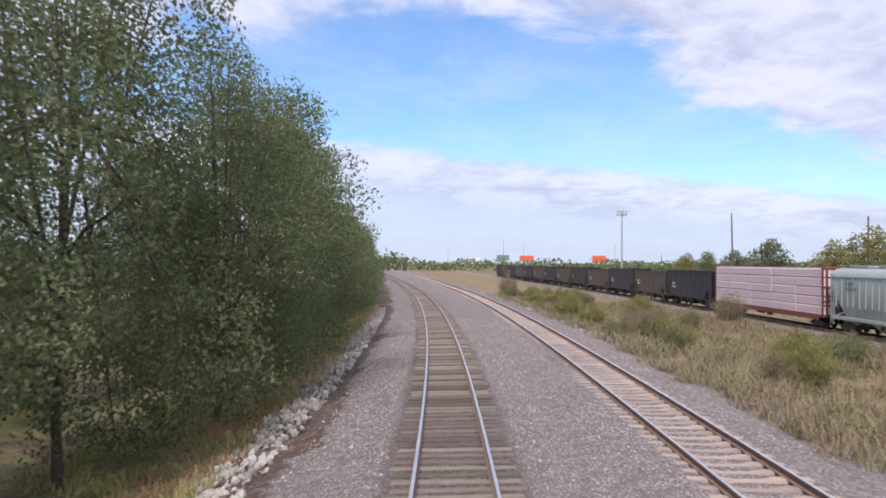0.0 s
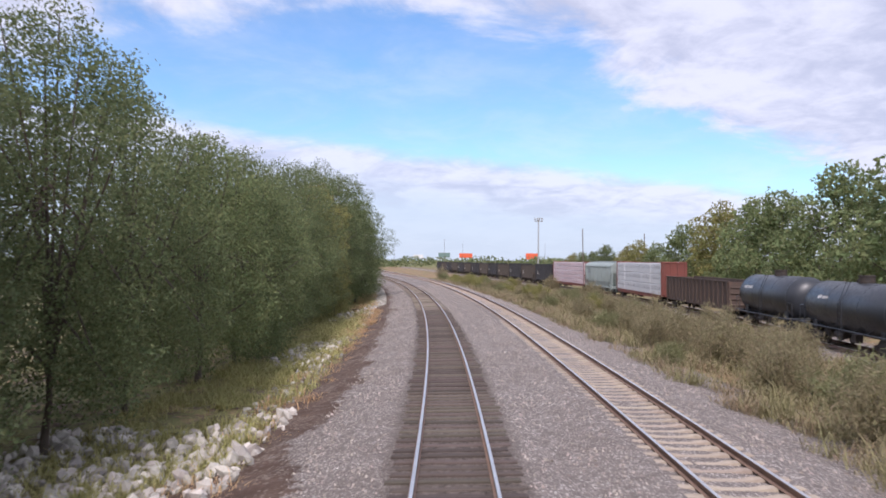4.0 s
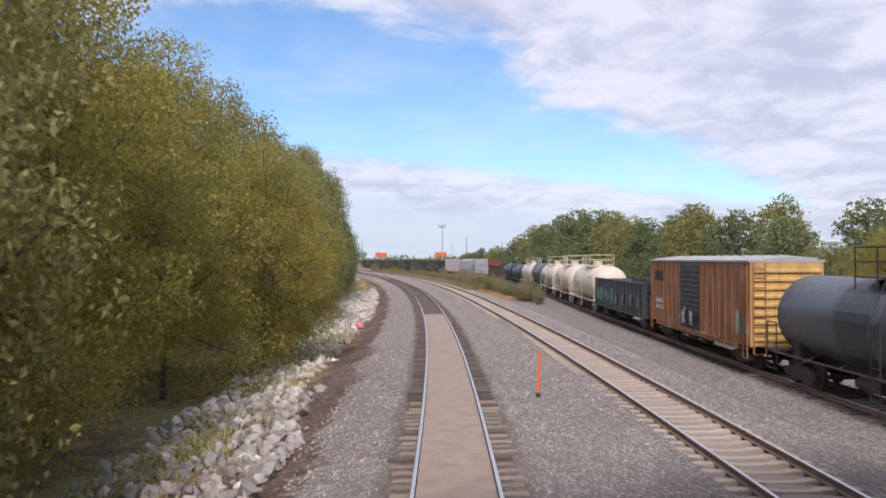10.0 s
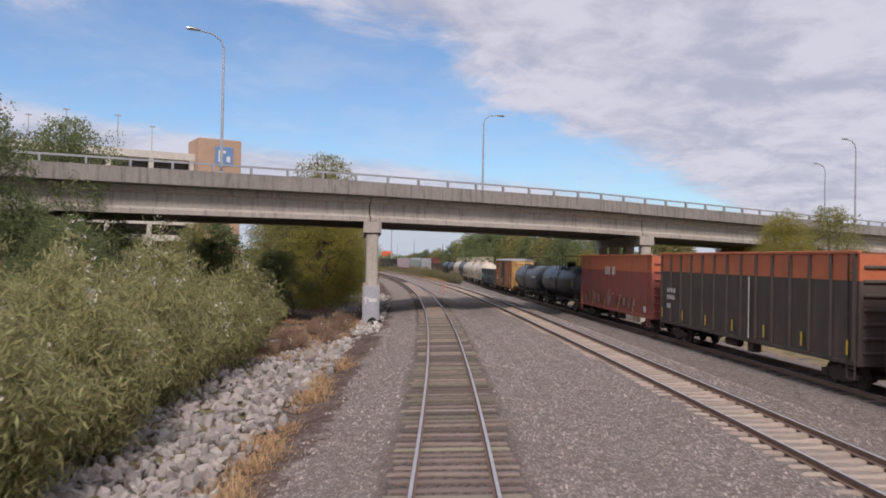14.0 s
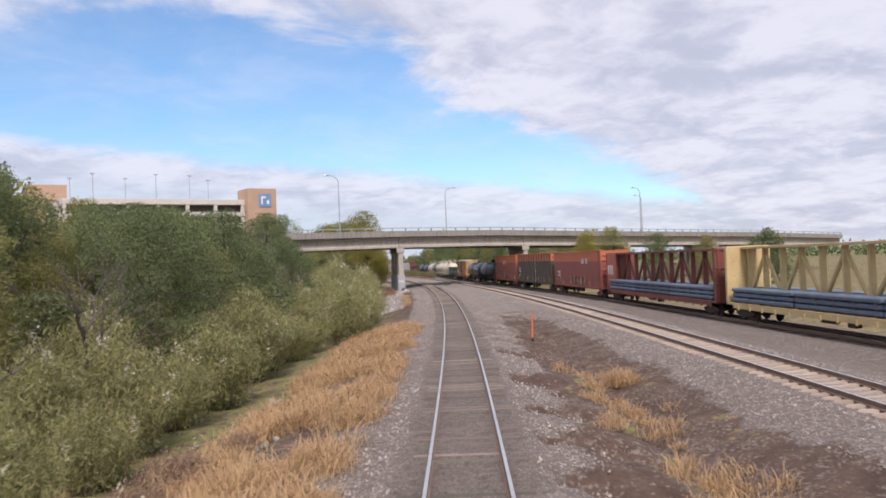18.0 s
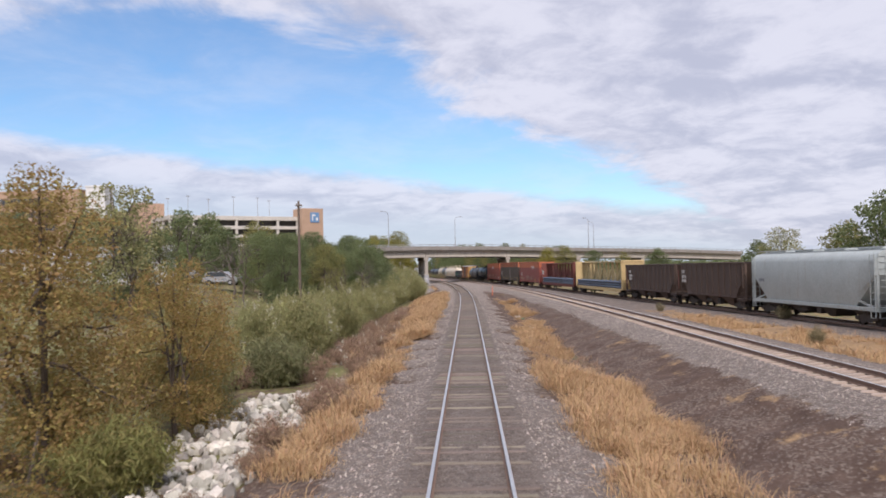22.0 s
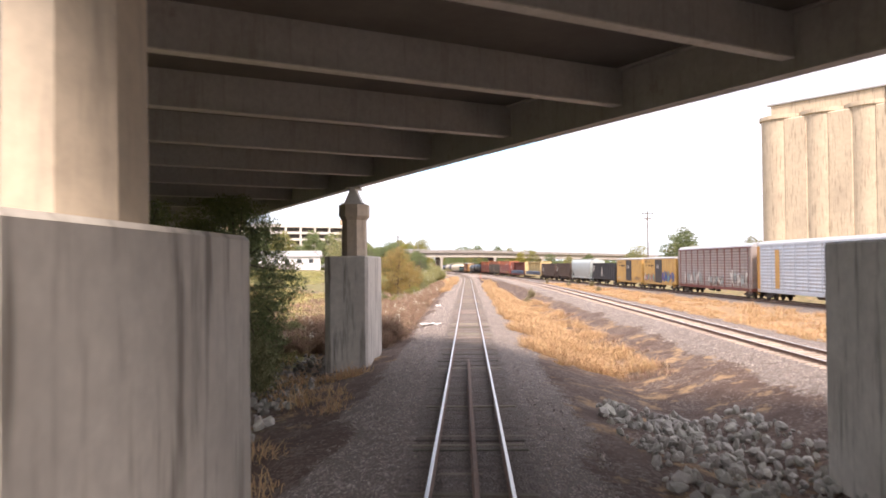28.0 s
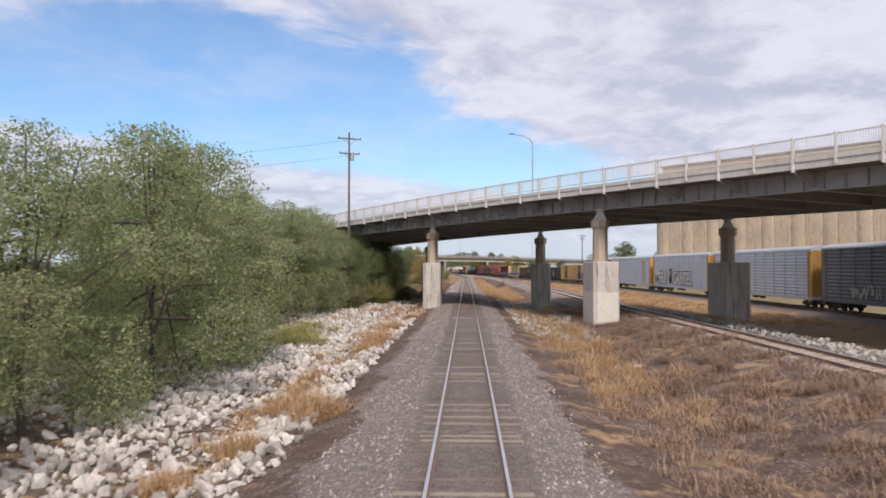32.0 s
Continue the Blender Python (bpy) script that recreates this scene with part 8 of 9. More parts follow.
def make_tree(seed, height, spread, count, leaf_size, material, low=0.2, nb=14, label="", name="tree", trunk=0.16, lean_=0.0, category="tree"):
    """A tree built at the origin: tapered trunk, limbs to every lump of the crown, and the leaves."""
    rng = np.random.default_rng(seed)
    blobs, limbs = [], []
    fork = Vector((rng.uniform(-0.2, 0.2), rng.uniform(-0.2, 0.2), height * max(0.12, low * 0.9)))
    tip = Vector((lean_ + rng.uniform(-0.3, 0.3), rng.uniform(-0.3, 0.3), height * 0.86))
    limbs.append(([Vector((0, 0, -0.5)), fork * 0.5, fork, fork.lerp(tip, 0.5), tip], trunk, 0.03, 8))
    for k in range(nb):
        h = low + (0.93 - low) * ((k + 0.5) / nb)
        wide = spread * (0.45 + 0.55 * math.sin(math.pi * min(1, (h - low) / (1 - low) * 0.85 + 0.22))) if h < 0.9 else spread * 0.3
        ang = k * 2.4 + rng.uniform(-0.5, 0.5)
        r = spread * rng.uniform(0.30, 0.48) * (1.0 if h < 0.8 else 0.75)
        rad = max(0.0, wide - r * 0.7) * rng.uniform(0.55, 1.05)
        p = Vector((rad * math.cos(ang) + lean_ * h, rad * math.sin(ang), height * h))
        blobs.append((*p, r, rng.uniform(0.65, 0.95)))
        a = fork.lerp(tip, rng.uniform(0.0, 0.7))
        m = a.lerp(p, 0.5) + Vector((0, 0, rng.uniform(-0.1, 0.3)))
        limbs.append(([a, m, p, p + (p - a).normalized() * r * 0.5], trunk * 0.38, 0.012, 5))
    pts = crown_points(rng, blobs, count)
    ob = thing(name, label, category)
    part("trunk", wood(limbs, seed), BARK, ob, smooth=50)
    part("crown", leaves_mesh("crown", pts, leaf_size, rng, material), None, ob)
    return ob


def make_shrub(seed, height, spread, material, label, stems=60, per=60, leaf_size=0.07, plume=None, name="bush"):
    """A shrub of many upright feathery stems."""
    rng = np.random.default_rng(seed)
    cs, pl, sh = [], [], Shape()
    for k in range(stems):
        ang, q = rng.uniform(0, 2 * math.pi), rng.uniform(0, 1) ** 0.6
        base = np.array([math.cos(ang), math.sin(ang), 0]) * spread * 0.35 * q
        hgt = height * rng.uniform(0.55, 1.0) * (1 - 0.35 * q)
        out = np.array([math.cos(ang), math.sin(ang), 0]) * spread * q * rng.uniform(0.6, 1.0)
        t = rng.uniform(0.12, 1, (per, 1)) ** 0.75
        line = base + (out - base) * t ** 1.5 + np.array([0, 0, hgt]) * t
        cs.append(line + rng.normal(size=(per, 3)) * 0.16 * (0.5 + height / 5) * np.array([1, 1, 0.7]))
        if plume and rng.uniform() < (0.12 if height > 3 else 0.04):
            top = out + np.array([0, 0, hgt])
            pl.append(top + rng.normal(size=(14, 3)) * np.array([0.07, 0.07, 0.16]))
        if k % 3 == 0:
            sh.tube(tuple(base), tuple(base * 0.3 + out * 0.5 + np.array([0, 0, hgt * 0.7])), 0.025, 0.008, 4)
    ob = thing(name, label, "bush")
    tagged(part("stem", sh, TWIG, ob), kind="stuff")
    part("foliage", leaves_mesh("foliage", np.concatenate(cs), leaf_size * 2, rng, material, 1.5, 0.9, 0.22), None, ob)
    if pl:
        tagged(part("plume", leaves_mesh("plume", np.concatenate(pl), 0.06, rng, plume, 1.2), None, ob, "pale seed plumes"), kind="stuff")
    return ob


def bare_tree(seed, height, label):
    rng = np.random.default_rng(seed)
    limbs = []

    def grow(a, d, length, r, depth):
        b = a + d * length
        m = a + d * length * 0.5 + Vector(rng.normal(size=3)) * length * 0.06
        limbs.append(([a, m, b], r, r * 0.55, 5 if depth < 3 else 3))
        if depth >= 5:
            return
        for _ in range(3 if depth < 4 else 2):
            nd = (d + Vector(rng.normal(size=3)) * 0.48 + Vector((0, 0, 0.15))).normalized()
            grow(a.lerp(b, rng.uniform(0.6, 1.0)), nd, length * rng.uniform(0.6, 0.8), r * 0.55, depth + 1)

    grow(Vector((0, 0, -0.3)), Vector((0.05, 0.02, 1)), height * 0.34, 0.16, 0)
    ob = thing("bare_tree", label, "tree")
    part("trunk", wood(limbs[:1], seed), TWIG, ob)
    tagged(part("twig", wood(limbs[1:], seed), TWIG, ob), kind="stuff")
    return ob


PROTO = {
    "big": [make_tree(11 + k, 13.5, 4.9, 46000, 0.066, [LEAF_DARK], 0.12, 20, "tall dense dark green tree beside the track") for k in range(2)],
    "mid": [make_tree(21 + k, 9.5, 4.0, 36000, 0.062, [LEAF_GREEN if k else LEAF_DARK], 0.08, 16, "dense green tree with low branches") for k in range(2)],
    "olive": [make_tree(31 + k, 9.5, 3.9, 30000, 0.062, [LEAF_OLIVE], 0.08, 16, "olive green tree turning in autumn") for k in range(2)],
    "yellow": [make_tree(41 + k, 11.5, 4.6, 76000, 0.053, [LEAF_YELLOW], 0.14, 22, "yellow-green autumn tree beside the track") for k in range(2)],
    "gold": [make_tree(51, 7.5, 2.9, 11000, 0.085, [LEAF_GOLD], 0.10, 12, "small golden autumn tree")],
    "rust": [make_tree(61, 7.2, 2.9, 34000, 0.046, [LEAF_RUST], 0.08, 14, "tan and olive autumn tree at the field's edge")],
    "fresh": [make_tree(71 + k, 9.5, 4.0, 40000, 0.060, [LEAF_FRESH], 0.05, 16, "fresh green feathery tree among the rocks") for k in range(2)],
    "far": [make_tree(81 + k, 14.5, 6.5, 9000, 0.24, [(LEAF_GREEN, LEAF_OLIVE, LEAF_DARK)[k]], 0.05, 18, "broad green tree behind the parked freight cars") for k in range(3)],
    "pale": [make_tree(91, 11.0, 4.5, 7000, 0.13, [LEAF_GREY], 0.2, 14, "thin-leaved pale grey-green tree")],
    "grey": [make_shrub(101 + k, 5.2, 2.6, LEAF_GREY, "tall pale olive feathery bush", 95, 135, 0.050, PLUME) for k in range(3)],
    "low": [make_shrub(111 + k, 1.9, 1.5, LEAF_SCRUB if k else LEAF_OLIVE, "low feathery green bush in dry grass", 56, 150, 0.034) for k in range(2)],
    "brush": [make_shrub(141 + k, 2.7, 1.5, LEAF_BRUSH, "feathery olive-brown bush in dry grass", 46, 120, 0.030, None) for k in range(3)],
    "weed": [make_shrub(121 + k, 1.7, 1.6, BROWN_WEED, "dead brown weed clump with pale tips", 52, 110, 0.029, PLUME, "weed_clump") for k in range(2)],
    "bare": [bare_tree(131, 9.0, "leafless grey tree with fine twigs")],
}
used = {id(o): False for group in PROTO.values() for o in group}


def grow(kind, s, d, scale=1.0, turn=None, tall=1.0, z=None):
    """Puts a plant of a kind at s, d."""
    pick = PROTO[kind][int(abs(s * 7 + d * 13)) % len(PROTO[kind])]
    rnd = random.Random(int(s * 31 + d * 17))
    at_ = Vector(spot(s, d, ground_z(s, d) - 0.08 if z is None else z))
    m = Matrix.Translation(at_) @ Matrix.Rotation(rnd.uniform(0, 6.28) if turn is None else turn, 4, "Z")
    ob = pick if not used[id(pick)] else copy_thing(pick, m)
    used[id(pick)] = True
    ob.matrix_basis = m @ Matrix.Diagonal((scale, scale, scale * tall, 1))
    ob.scale = (scale, scale, scale * tall)
    return ob


# trees along the near side, from the far end of the view towards the camera
rnd = random.Random(12)
for s in np.arange(210, 92, -9.0):
    grow("big" if int(s) % 2 else "mid", s + rnd.uniform(-2, 2), -8.2 + rnd.uniform(-1.2, 0.8), rnd.uniform(0.75, 0.95))
    grow("mid", s + 4, -16 + rnd.uniform(-2, 2), 1.0)
for s, d, kind, sc, ta in ((86, -7.9, "mid", 0.9, 1.1), (78, -7.6, "big", 0.75, 0.95), (70, -7.6, "mid", 0.95, 1.1), (62, -8.2, "big", 0.78, 1.0), (55, -9.2, "big", 0.85, 1.1), (48, -8.6, "big", 0.92, 1.12), (41, -8.4, "big", 0.95, 1.15), (34, -8.8, "big", 0.92, 1.1),
                           (27, -7.8, "big", 0.98, 1.0), (20, -9.8, "big", 1.08, 1.1), (12, -11.2, "big", 1.1, 1.1), (4, -11.0, "olive", 1.2, 1.15), (3.5, -8.8, "olive", 0.55, 0.9), (-4, -11.2, "big", 1.0, 1.05), (-11, -11.6, "big", 0.95, 1.05),
                           (-18, -11.4, "big", 0.85, 1.0), (-24, -11.0, "mid", 1.0, 1.15), (-30, -10.8, "big", 0.82, 1.05), (-37, -10.8, "mid", 1.0, 1.2), (-44, -11.2, "big", 0.82, 1.1), (-50, -11.2, "big", 0.88, 1.08), (-57, -11.8, "big", 0.92, 1.12),
                           (-64, -12.0, "olive", 1.35, 1.35), (-69, -10.8, "gold", 0.8, 1.0), (-73, -11.8, "big", 1.05, 1.2), (-79, -12.8, "olive", 1.4, 1.38), (-86, -13.2, "olive", 1.38, 1.36), (-93, -12.8, "big", 1.0, 1.12), (-96, -11.4, "gold", 1.1, 1.0),
                           (-101, -12.4, "mid", 1.2, 1.2), (-107, -11.0, "gold", 1.15, 1.3), (-112, -12.8, "olive", 1.3, 1.2), (-118, -13.2, "olive", 1.3, 1.25), (-121.5, -9.2, "grey", 0.62, 1.0), (-125, -13.2, "olive", 1.35, 1.25),
                           (-131, -9.0, "gold", 1.0, 1.1), (-136, -8.4, "yellow", 0.85, 1.1), (-143, -10.8, "yellow", 1.0, 1.2), (-151, -11.2, "yellow", 1.1, 1.2), (-157, -11.4, "yellow", 1.0, 1.1), (-160, -10.6, "olive", 1.3, 1.3), (-165, -10.2, "yellow", 0.95, 1.1),
                           (-152, -15, "big", 1.0, 1.0), (-163, -14, "olive", 1.05, 1.0), (-136, -16, "big", 1.1, 1.0), (-120, -18, "big", 1.15, 1.0), (-105, -18, "big", 1.1, 1.1), (-90, -19, "big", 1.15, 1.1), (-75, -19, "big", 1.1, 1.0),
                           (-66, -17, "big", 1.1, 1.2), (-60, -18, "big", 1.05, 1.1), (-52, -17.5, "big", 1.0, 1.1), (-45, -17, "big", 0.95, 1.0), (-30, -17, "big", 0.8, 1.0), (-15, -18, "mid", 1.1, 1.0), (0, -18, "big", 0.95, 1.0), (15, -19, "big", 1.1, 1.0), (30, -18, "mid", 1.2, 1.0), (46, -17, "big", 1.0, 1.0)):
    grow(kind, s, d, sc, None, ta)
# under and beside the girder bridge
for s, d, kind, sc, ta in ((-176, -13, "mid", 0.75, 0.8), (-182, -17, "mid", 0.8, 0.8), (-190, -21, "mid", 0.8, 0.8), (-172, -21, "olive", 0.85, 0.9), (-196, -26, "big", 0.7, 0.7), (-186, -30, "big", 0.8, 0.8),
                           (-150, -24, "far", 0.75, 0.85), (-140, -17, "yellow", 1.15, 1.1), (-194, -23, "mid", 1.15, 1.15), (-204, -24, "mid", 1.15, 1.1), (-179, -11.2, "bare", 0.42, 0.8), (-184, -12.5, "low", 1.1, 1.0), (-205, -16, "low", 1.6, 1.5), (-190, -11.2, "grey", 0.58, 0.85), (-193, -13.0, "grey", 0.75, 0.95), (-197, -12.2, "grey", 0.78, 0.95), (-187, -12.8, "grey", 0.5, 0.85), (-200, -14.5, "grey", 0.9, 1.0), (-201, -11.5, "low", 1.2, 1.3), (-197, -12.4, "bare", 0.5, 0.7)):
    grow(kind, s, d, sc, None, ta)
for s in np.arange(-204, -348, -3.9):
    near = -8.0 - 2.0 * (s < -266) - 1.7 * (-243 < s < -196) + rnd.uniform(-0.8, 0.6)
    full = 1.12 if s > -245 else 0.95 if s > -290 else 0.72
    uneven = 0.0 if s > -270 else 0.45 * math.sin(s * 0.55) * math.sin(s * 0.19 + 1.0)
    grow("grey", s, near - max(0.0, -2.2 * uneven), rnd.uniform(0.78, 0.98) * full * (1 + uneven), None, rnd.uniform(0.9, 1.1))
    grow("grey", s + 2, near - 3.4 + rnd.uniform(-0.8, 0.8), rnd.uniform(0.95, 1.2) * full)
    if s < -240:
        grow("grey", s + 1, near - 7.0 + rnd.uniform(-1, 1), rnd.uniform(0.7, 0.95) * (1 if s > -300 else 0.8))
    if int(s) % 2 == 0 and s > -320:
        grow("olive" if s < -260 else "mid", s - 1, near - 9.5 + rnd.uniform(-2, 2), rnd.uniform(0.6, 0.8))
for s, d, kind, sc in ((-226, -27, "mid", 1.0), (-234, -32, "mid", 1.1), (-243, -26, "mid", 0.95), (-250, -31, "olive", 1.0), (-258, -27, "mid", 0.95), (-268, -31, "mid", 0.95), (-278, -28, "olive", 0.85), (-284, -13.4, "mid", 0.95), (-276, -14.6, "mid", 1.0), (-290, -13.2, "bare", 0.95), (-268, -14.2, "mid", 1.05), (-330, -27.5, "pale", 1.0), (-329, -26.6, "bare", 1.15), (-326, -28, "mid", 0.65), (-356, -47, "mid", 1.0), (-360, -51, "bare", 1.0), (-258, -34, "far", 0.72), (-262, -41, "far", 0.78), (-256, -47, "far", 0.84), (-264, -55, "far", 0.76), (-258, -62, "far", 0.82), (-266, -70, "far", 0.75), (-256, -78, "far", 0.8), (-272, -36, "far", 0.6), (-248, -14.5, "mid", 0.92), (-254, -18, "mid", 0.95), (-258, -13.8, "bare", 0.95), (-262, -15.5, "mid", 0.9), (-267, -19, "mid", 1.0), (-272, -15, "olive", 0.8), (-277, -18.5, "mid", 0.9), (-284, -20.5, "mid", 1.05), (-275, -13.2, "bare", 0.9),
                       (-292, -17.8, "olive", 0.9), (-295, -15.0, "bare", 0.85), (-297, -21.5, "mid", 0.95), (-316, -32, "bare", 1.3), (-310, -29, "bare", 1.15), (-333, -21, "grey", 0.8), (-340, -18, "grey", 0.75), (-346, -15, "grey", 0.7), (-352, -16, "grey", 0.65),
                       (-480, -15.8, "fresh", 1.0), (-486, -16.5, "fresh", 0.95), (-474, -13.6, "mid", 0.85), (-488, -10.8, "low", 1.7), (-478, -20, "mid", 1.0), (-468, -22, "mid", 1.0), (-464, -17, "mid", 0.9), (-492, -20, "fresh", 0.9)):
    grow(kind, s, d, sc)
for s, d, kind, sc in ((-268, -22, "mid", 0.95), (-280, -24, "mid", 0.95), (-291, -26, "mid", 0.9), (-300, -27, "bare", 1.0), (-306, -24, "bare", 0.9), (-312, -31, "mid", 0.75), (-262, -17, "gold", 0.8),
                       (-352, -9.5, "low", 1.6), (-356, -12.5, "grey", 0.7), (-361, -10.5, "grey", 0.62), (-366, -13.5, "grey", 0.7), (-371, -9.2, "low", 1.3), (-369.5, -12.0, "rust", 1.25), (-364, -10.2, "rust", 0.9), (-359, -11.4, "grey", 0.95), (-371.5, -17.0, "mid", 0.6),
                       (-362, -70, "pale", 0.9), (-306, -60, "far", 0.38), (-296, -66, "far", 0.42), (-262, -52, "far", 0.5), (-255, -58, "far", 0.55), (-246, -64, "far", 0.5), (-240, -50, "far", 0.55), (-270, -72, "far", 0.5), (-262, -84, "far", 0.55), (-276, -92, "far", 0.5), (-250, -76, "far", 0.55), (-236, -40, "far", 0.55), (-228, -56, "far", 0.6),
                       (-456.5, -15.0, "mid", 1.05), (-462, -12.5, "mid", 0.95), (-470, -16, "mid", 0.9), (-478, -11, "olive", 0.62), (-474, -8.6, "low", 1.5), (-486, -12.4, "mid", 0.75), (-493, -14.5, "mid", 0.85), (-500, -12.6, "low", 1.7),
                       (-512, -21, "mid", 1.0), (-525, -20, "mid", 1.1), (-540, -21, "mid", 1.1), (-556, -22, "mid", 1.15), (-505, -16, "fresh", 1.1), (-510, -15.5, "fresh", 1.05), (-515, -16.5, "fresh", 1.1), (-521, -18.0, "fresh", 1.1), (-526, -17.5, "fresh", 1.15), (-534, -19.0, "fresh", 1.2), (-543, -14.6, "fresh", 1.3), (-552, -13.6, "fresh", 1.25),
                       (-560, -14.6, "fresh", 1.1), (-569, -15.5, "fresh", 1.1), (-578, -13.6, "fresh", 1.1), (-582, -12.5, "mid", 1.0)):
    grow(kind, s, d, sc)
for s in np.arange(-386, -462, -1.7):
    grow("weed", s, -5.6 + rnd.uniform(-0.9, 0.9) - 0.4 * (s > -425), rnd.uniform(0.75, 1.2))
    if s < -396 and rnd.random() < 0.75:
        grow("weed", s, -8.2 + rnd.uniform(-1.4, 1.4), rnd.uniform(0.5, 1.1))
    if s < -406 and rnd.random() < 0.6:
        grow("weed" if rnd.random() < 0.7 else "low", s - 0.8, -11.4 + rnd.uniform(-2.0, 1.8), rnd.uniform(0.5, 1.1))
for s in np.arange(-366, -400, -1.3):
    grow("weed" if rnd.random() < 0.6 else "low", s, -11.6 + rnd.uniform(-2.6, 2.2), rnd.uniform(0.45, 0.9))
for s in np.arange(-186, -204, -1.6):
    grow("weed", s, -7.6 + rnd.uniform(-1.6, 1.6), rnd.uniform(0.5, 0.9))
for s in np.arange(-505, -562, -2.4):
    grow("weed", s, 8.6 + rnd.uniform(-2.2, 2.6) - 0.03 * (s + 505), rnd.uniform(0.3, 0.5))
for s in np.arange(-296, -352, -2.3):
    grow("weed", s, -7.2 + rnd.uniform(-1.4, 1.0), rnd.uniform(0.5, 0.9))
    grow("weed" if rnd.random() < 0.5 else "low", s - 1, -13.5 + rnd.uniform(-3.0, 2.0), rnd.uniform(0.7, 1.1))
for s in np.arange(-332, -386, -3.1):
    grow("weed", s, -5.4 + rnd.uniform(-0.8, 0.8), rnd.uniform(0.5, 0.85))
# beyond the parked cars
for s, d, sc in ((96, 52, 0.62), (86, 50, 0.7), (74, 49, 0.65), (62, 49, 0.85), (50, 50, 1.05), (36, 48, 1.02), (22, 44, 1.0), (8, 43, 1.1), (-6, 42, 1.12), (-20, 41, 1.05), (-33, 40, 0.95), (-46, 38, 0.85), (-58, 36, 0.8), (-70, 35, 0.78),
                 (-82, 33, 0.8), (-94, 32, 0.72), (-106, 31, 0.62), (-118, 31, 0.66), (-130, 31, 0.6), (-142, 33, 0.7), (-152, 38, 0.75), (120, 56, 0.7), (140, 60, 0.6), (165, 66, 0.6), (190, 72, 0.6), (14, 58, 1.2), (-30, 56, 1.1), (-70, 50, 0.95), (-110, 46, 0.8)):
    grow("far", s, d, sc)
for s, d, kind, sc in ((-177, 34, "olive", 1.12), (-184, 40, "mid", 0.95), (-190, 46, "olive", 0.85), (-180, 28.5, "yellow", 0.85), (-160, 33, "yellow", 0.8), (-128, 26, "yellow", 0.62), (-120, 27, "olive", 0.7), (-198, 52, "far", 0.6),
                       (-272, 63, "far", 1.05), (-260, 53, "pale", 1.0), (-246, 55, "far", 0.62), (-282, 70, "bare", 1.2), (-292, 60, "pale", 0.9), (-252, 68, "far", 0.8), (-300, 66, "bare", 1.0), (-330, 62, "far", 0.7)):
    grow(kind, s, d, sc)
# scrub between the second track and the siding
for s, d, sc in ((60, 12, 0.9), (52, 14.5, 1.0), (44, 13, 0.8), (40, 18, 1.2), (33, 15, 1.0), (27, 20, 0.9), (22, 14, 0.75), (12, 18, 1.0), (-1, 13.4, 1.15), (-4, 17.5, 1.2), (-10, 15.5, 1.3), (-13, 16.6, 1.5), (-18, 14.6, 1.1), (-22, 17, 1.3),
                 (-27, 13.4, 1.35), (-29, 15.5, 1.5), (-34, 13.2, 1.5), (-37, 14.6, 1.3), (-42, 13.0, 1.3), (-48, 12.8, 1.5), (-52, 12.0, 1.2), (-58, 12.4, 1.3), (-64, 11.0, 1.25), (-69, 11.6, 1.1), (-76, 11.7, 1.2), (-81, 12.4, 1.25), (-86, 13.2, 0.9),
                 (-36, 10.2, 0.7), (-59, 9.8, 0.7), (75, 14, 1.0), (88, 16, 1.1), (100, 14, 1.0), (118, 18, 1.2), (8, 12.6, 0.8), (17, 12, 0.8), (-395.5, 8.6, 0.85), (-330, 24, 0.9), (-352, 23.5, 0.8)):
    if s < -300 or -90 < s < 20 and int(s) % 4:
        grow("brush", s, d, sc * (0.85 if s > -300 else 0.65), None, rnd.uniform(0.9, 1.15))
    else:
        grow("low", s, d, sc, None, rnd.uniform(0.95, 1.35))
for s, d, sc in ((-372, 21.5, 0.7), (-312, 19, 0.6), (-404, 11.4 - 4, 0.65), (-345, 20, 0.7)):
    grow("brush", s, d, sc * 0.7)
scrub = random.Random(77)
for k in range(84):
    s = scrub.uniform(-86, 120)
    lo_, hi_ = float(along(T2, s)) + 5.0, float(along(T3, s)) - 3.6
    d = lo_ + (hi_ - lo_) * scrub.uniform(0, 1) ** (1.0 if s < 40 else 1.8)
    grow(scrub.choice(("low", "low", "brush") if s > 45 else ("brush", "brush", "low")), s, d, scrub.uniform(0.45, 1.15) * (1.25 if s > 40 else 1.0), None, scrub.uniform(0.7, 1.25))
for group in PROTO.values():
    for o in group:
        if not used[id(o)]:
            for c in (*o.children_recursive, o):
                bpy.data.objects.remove(c)


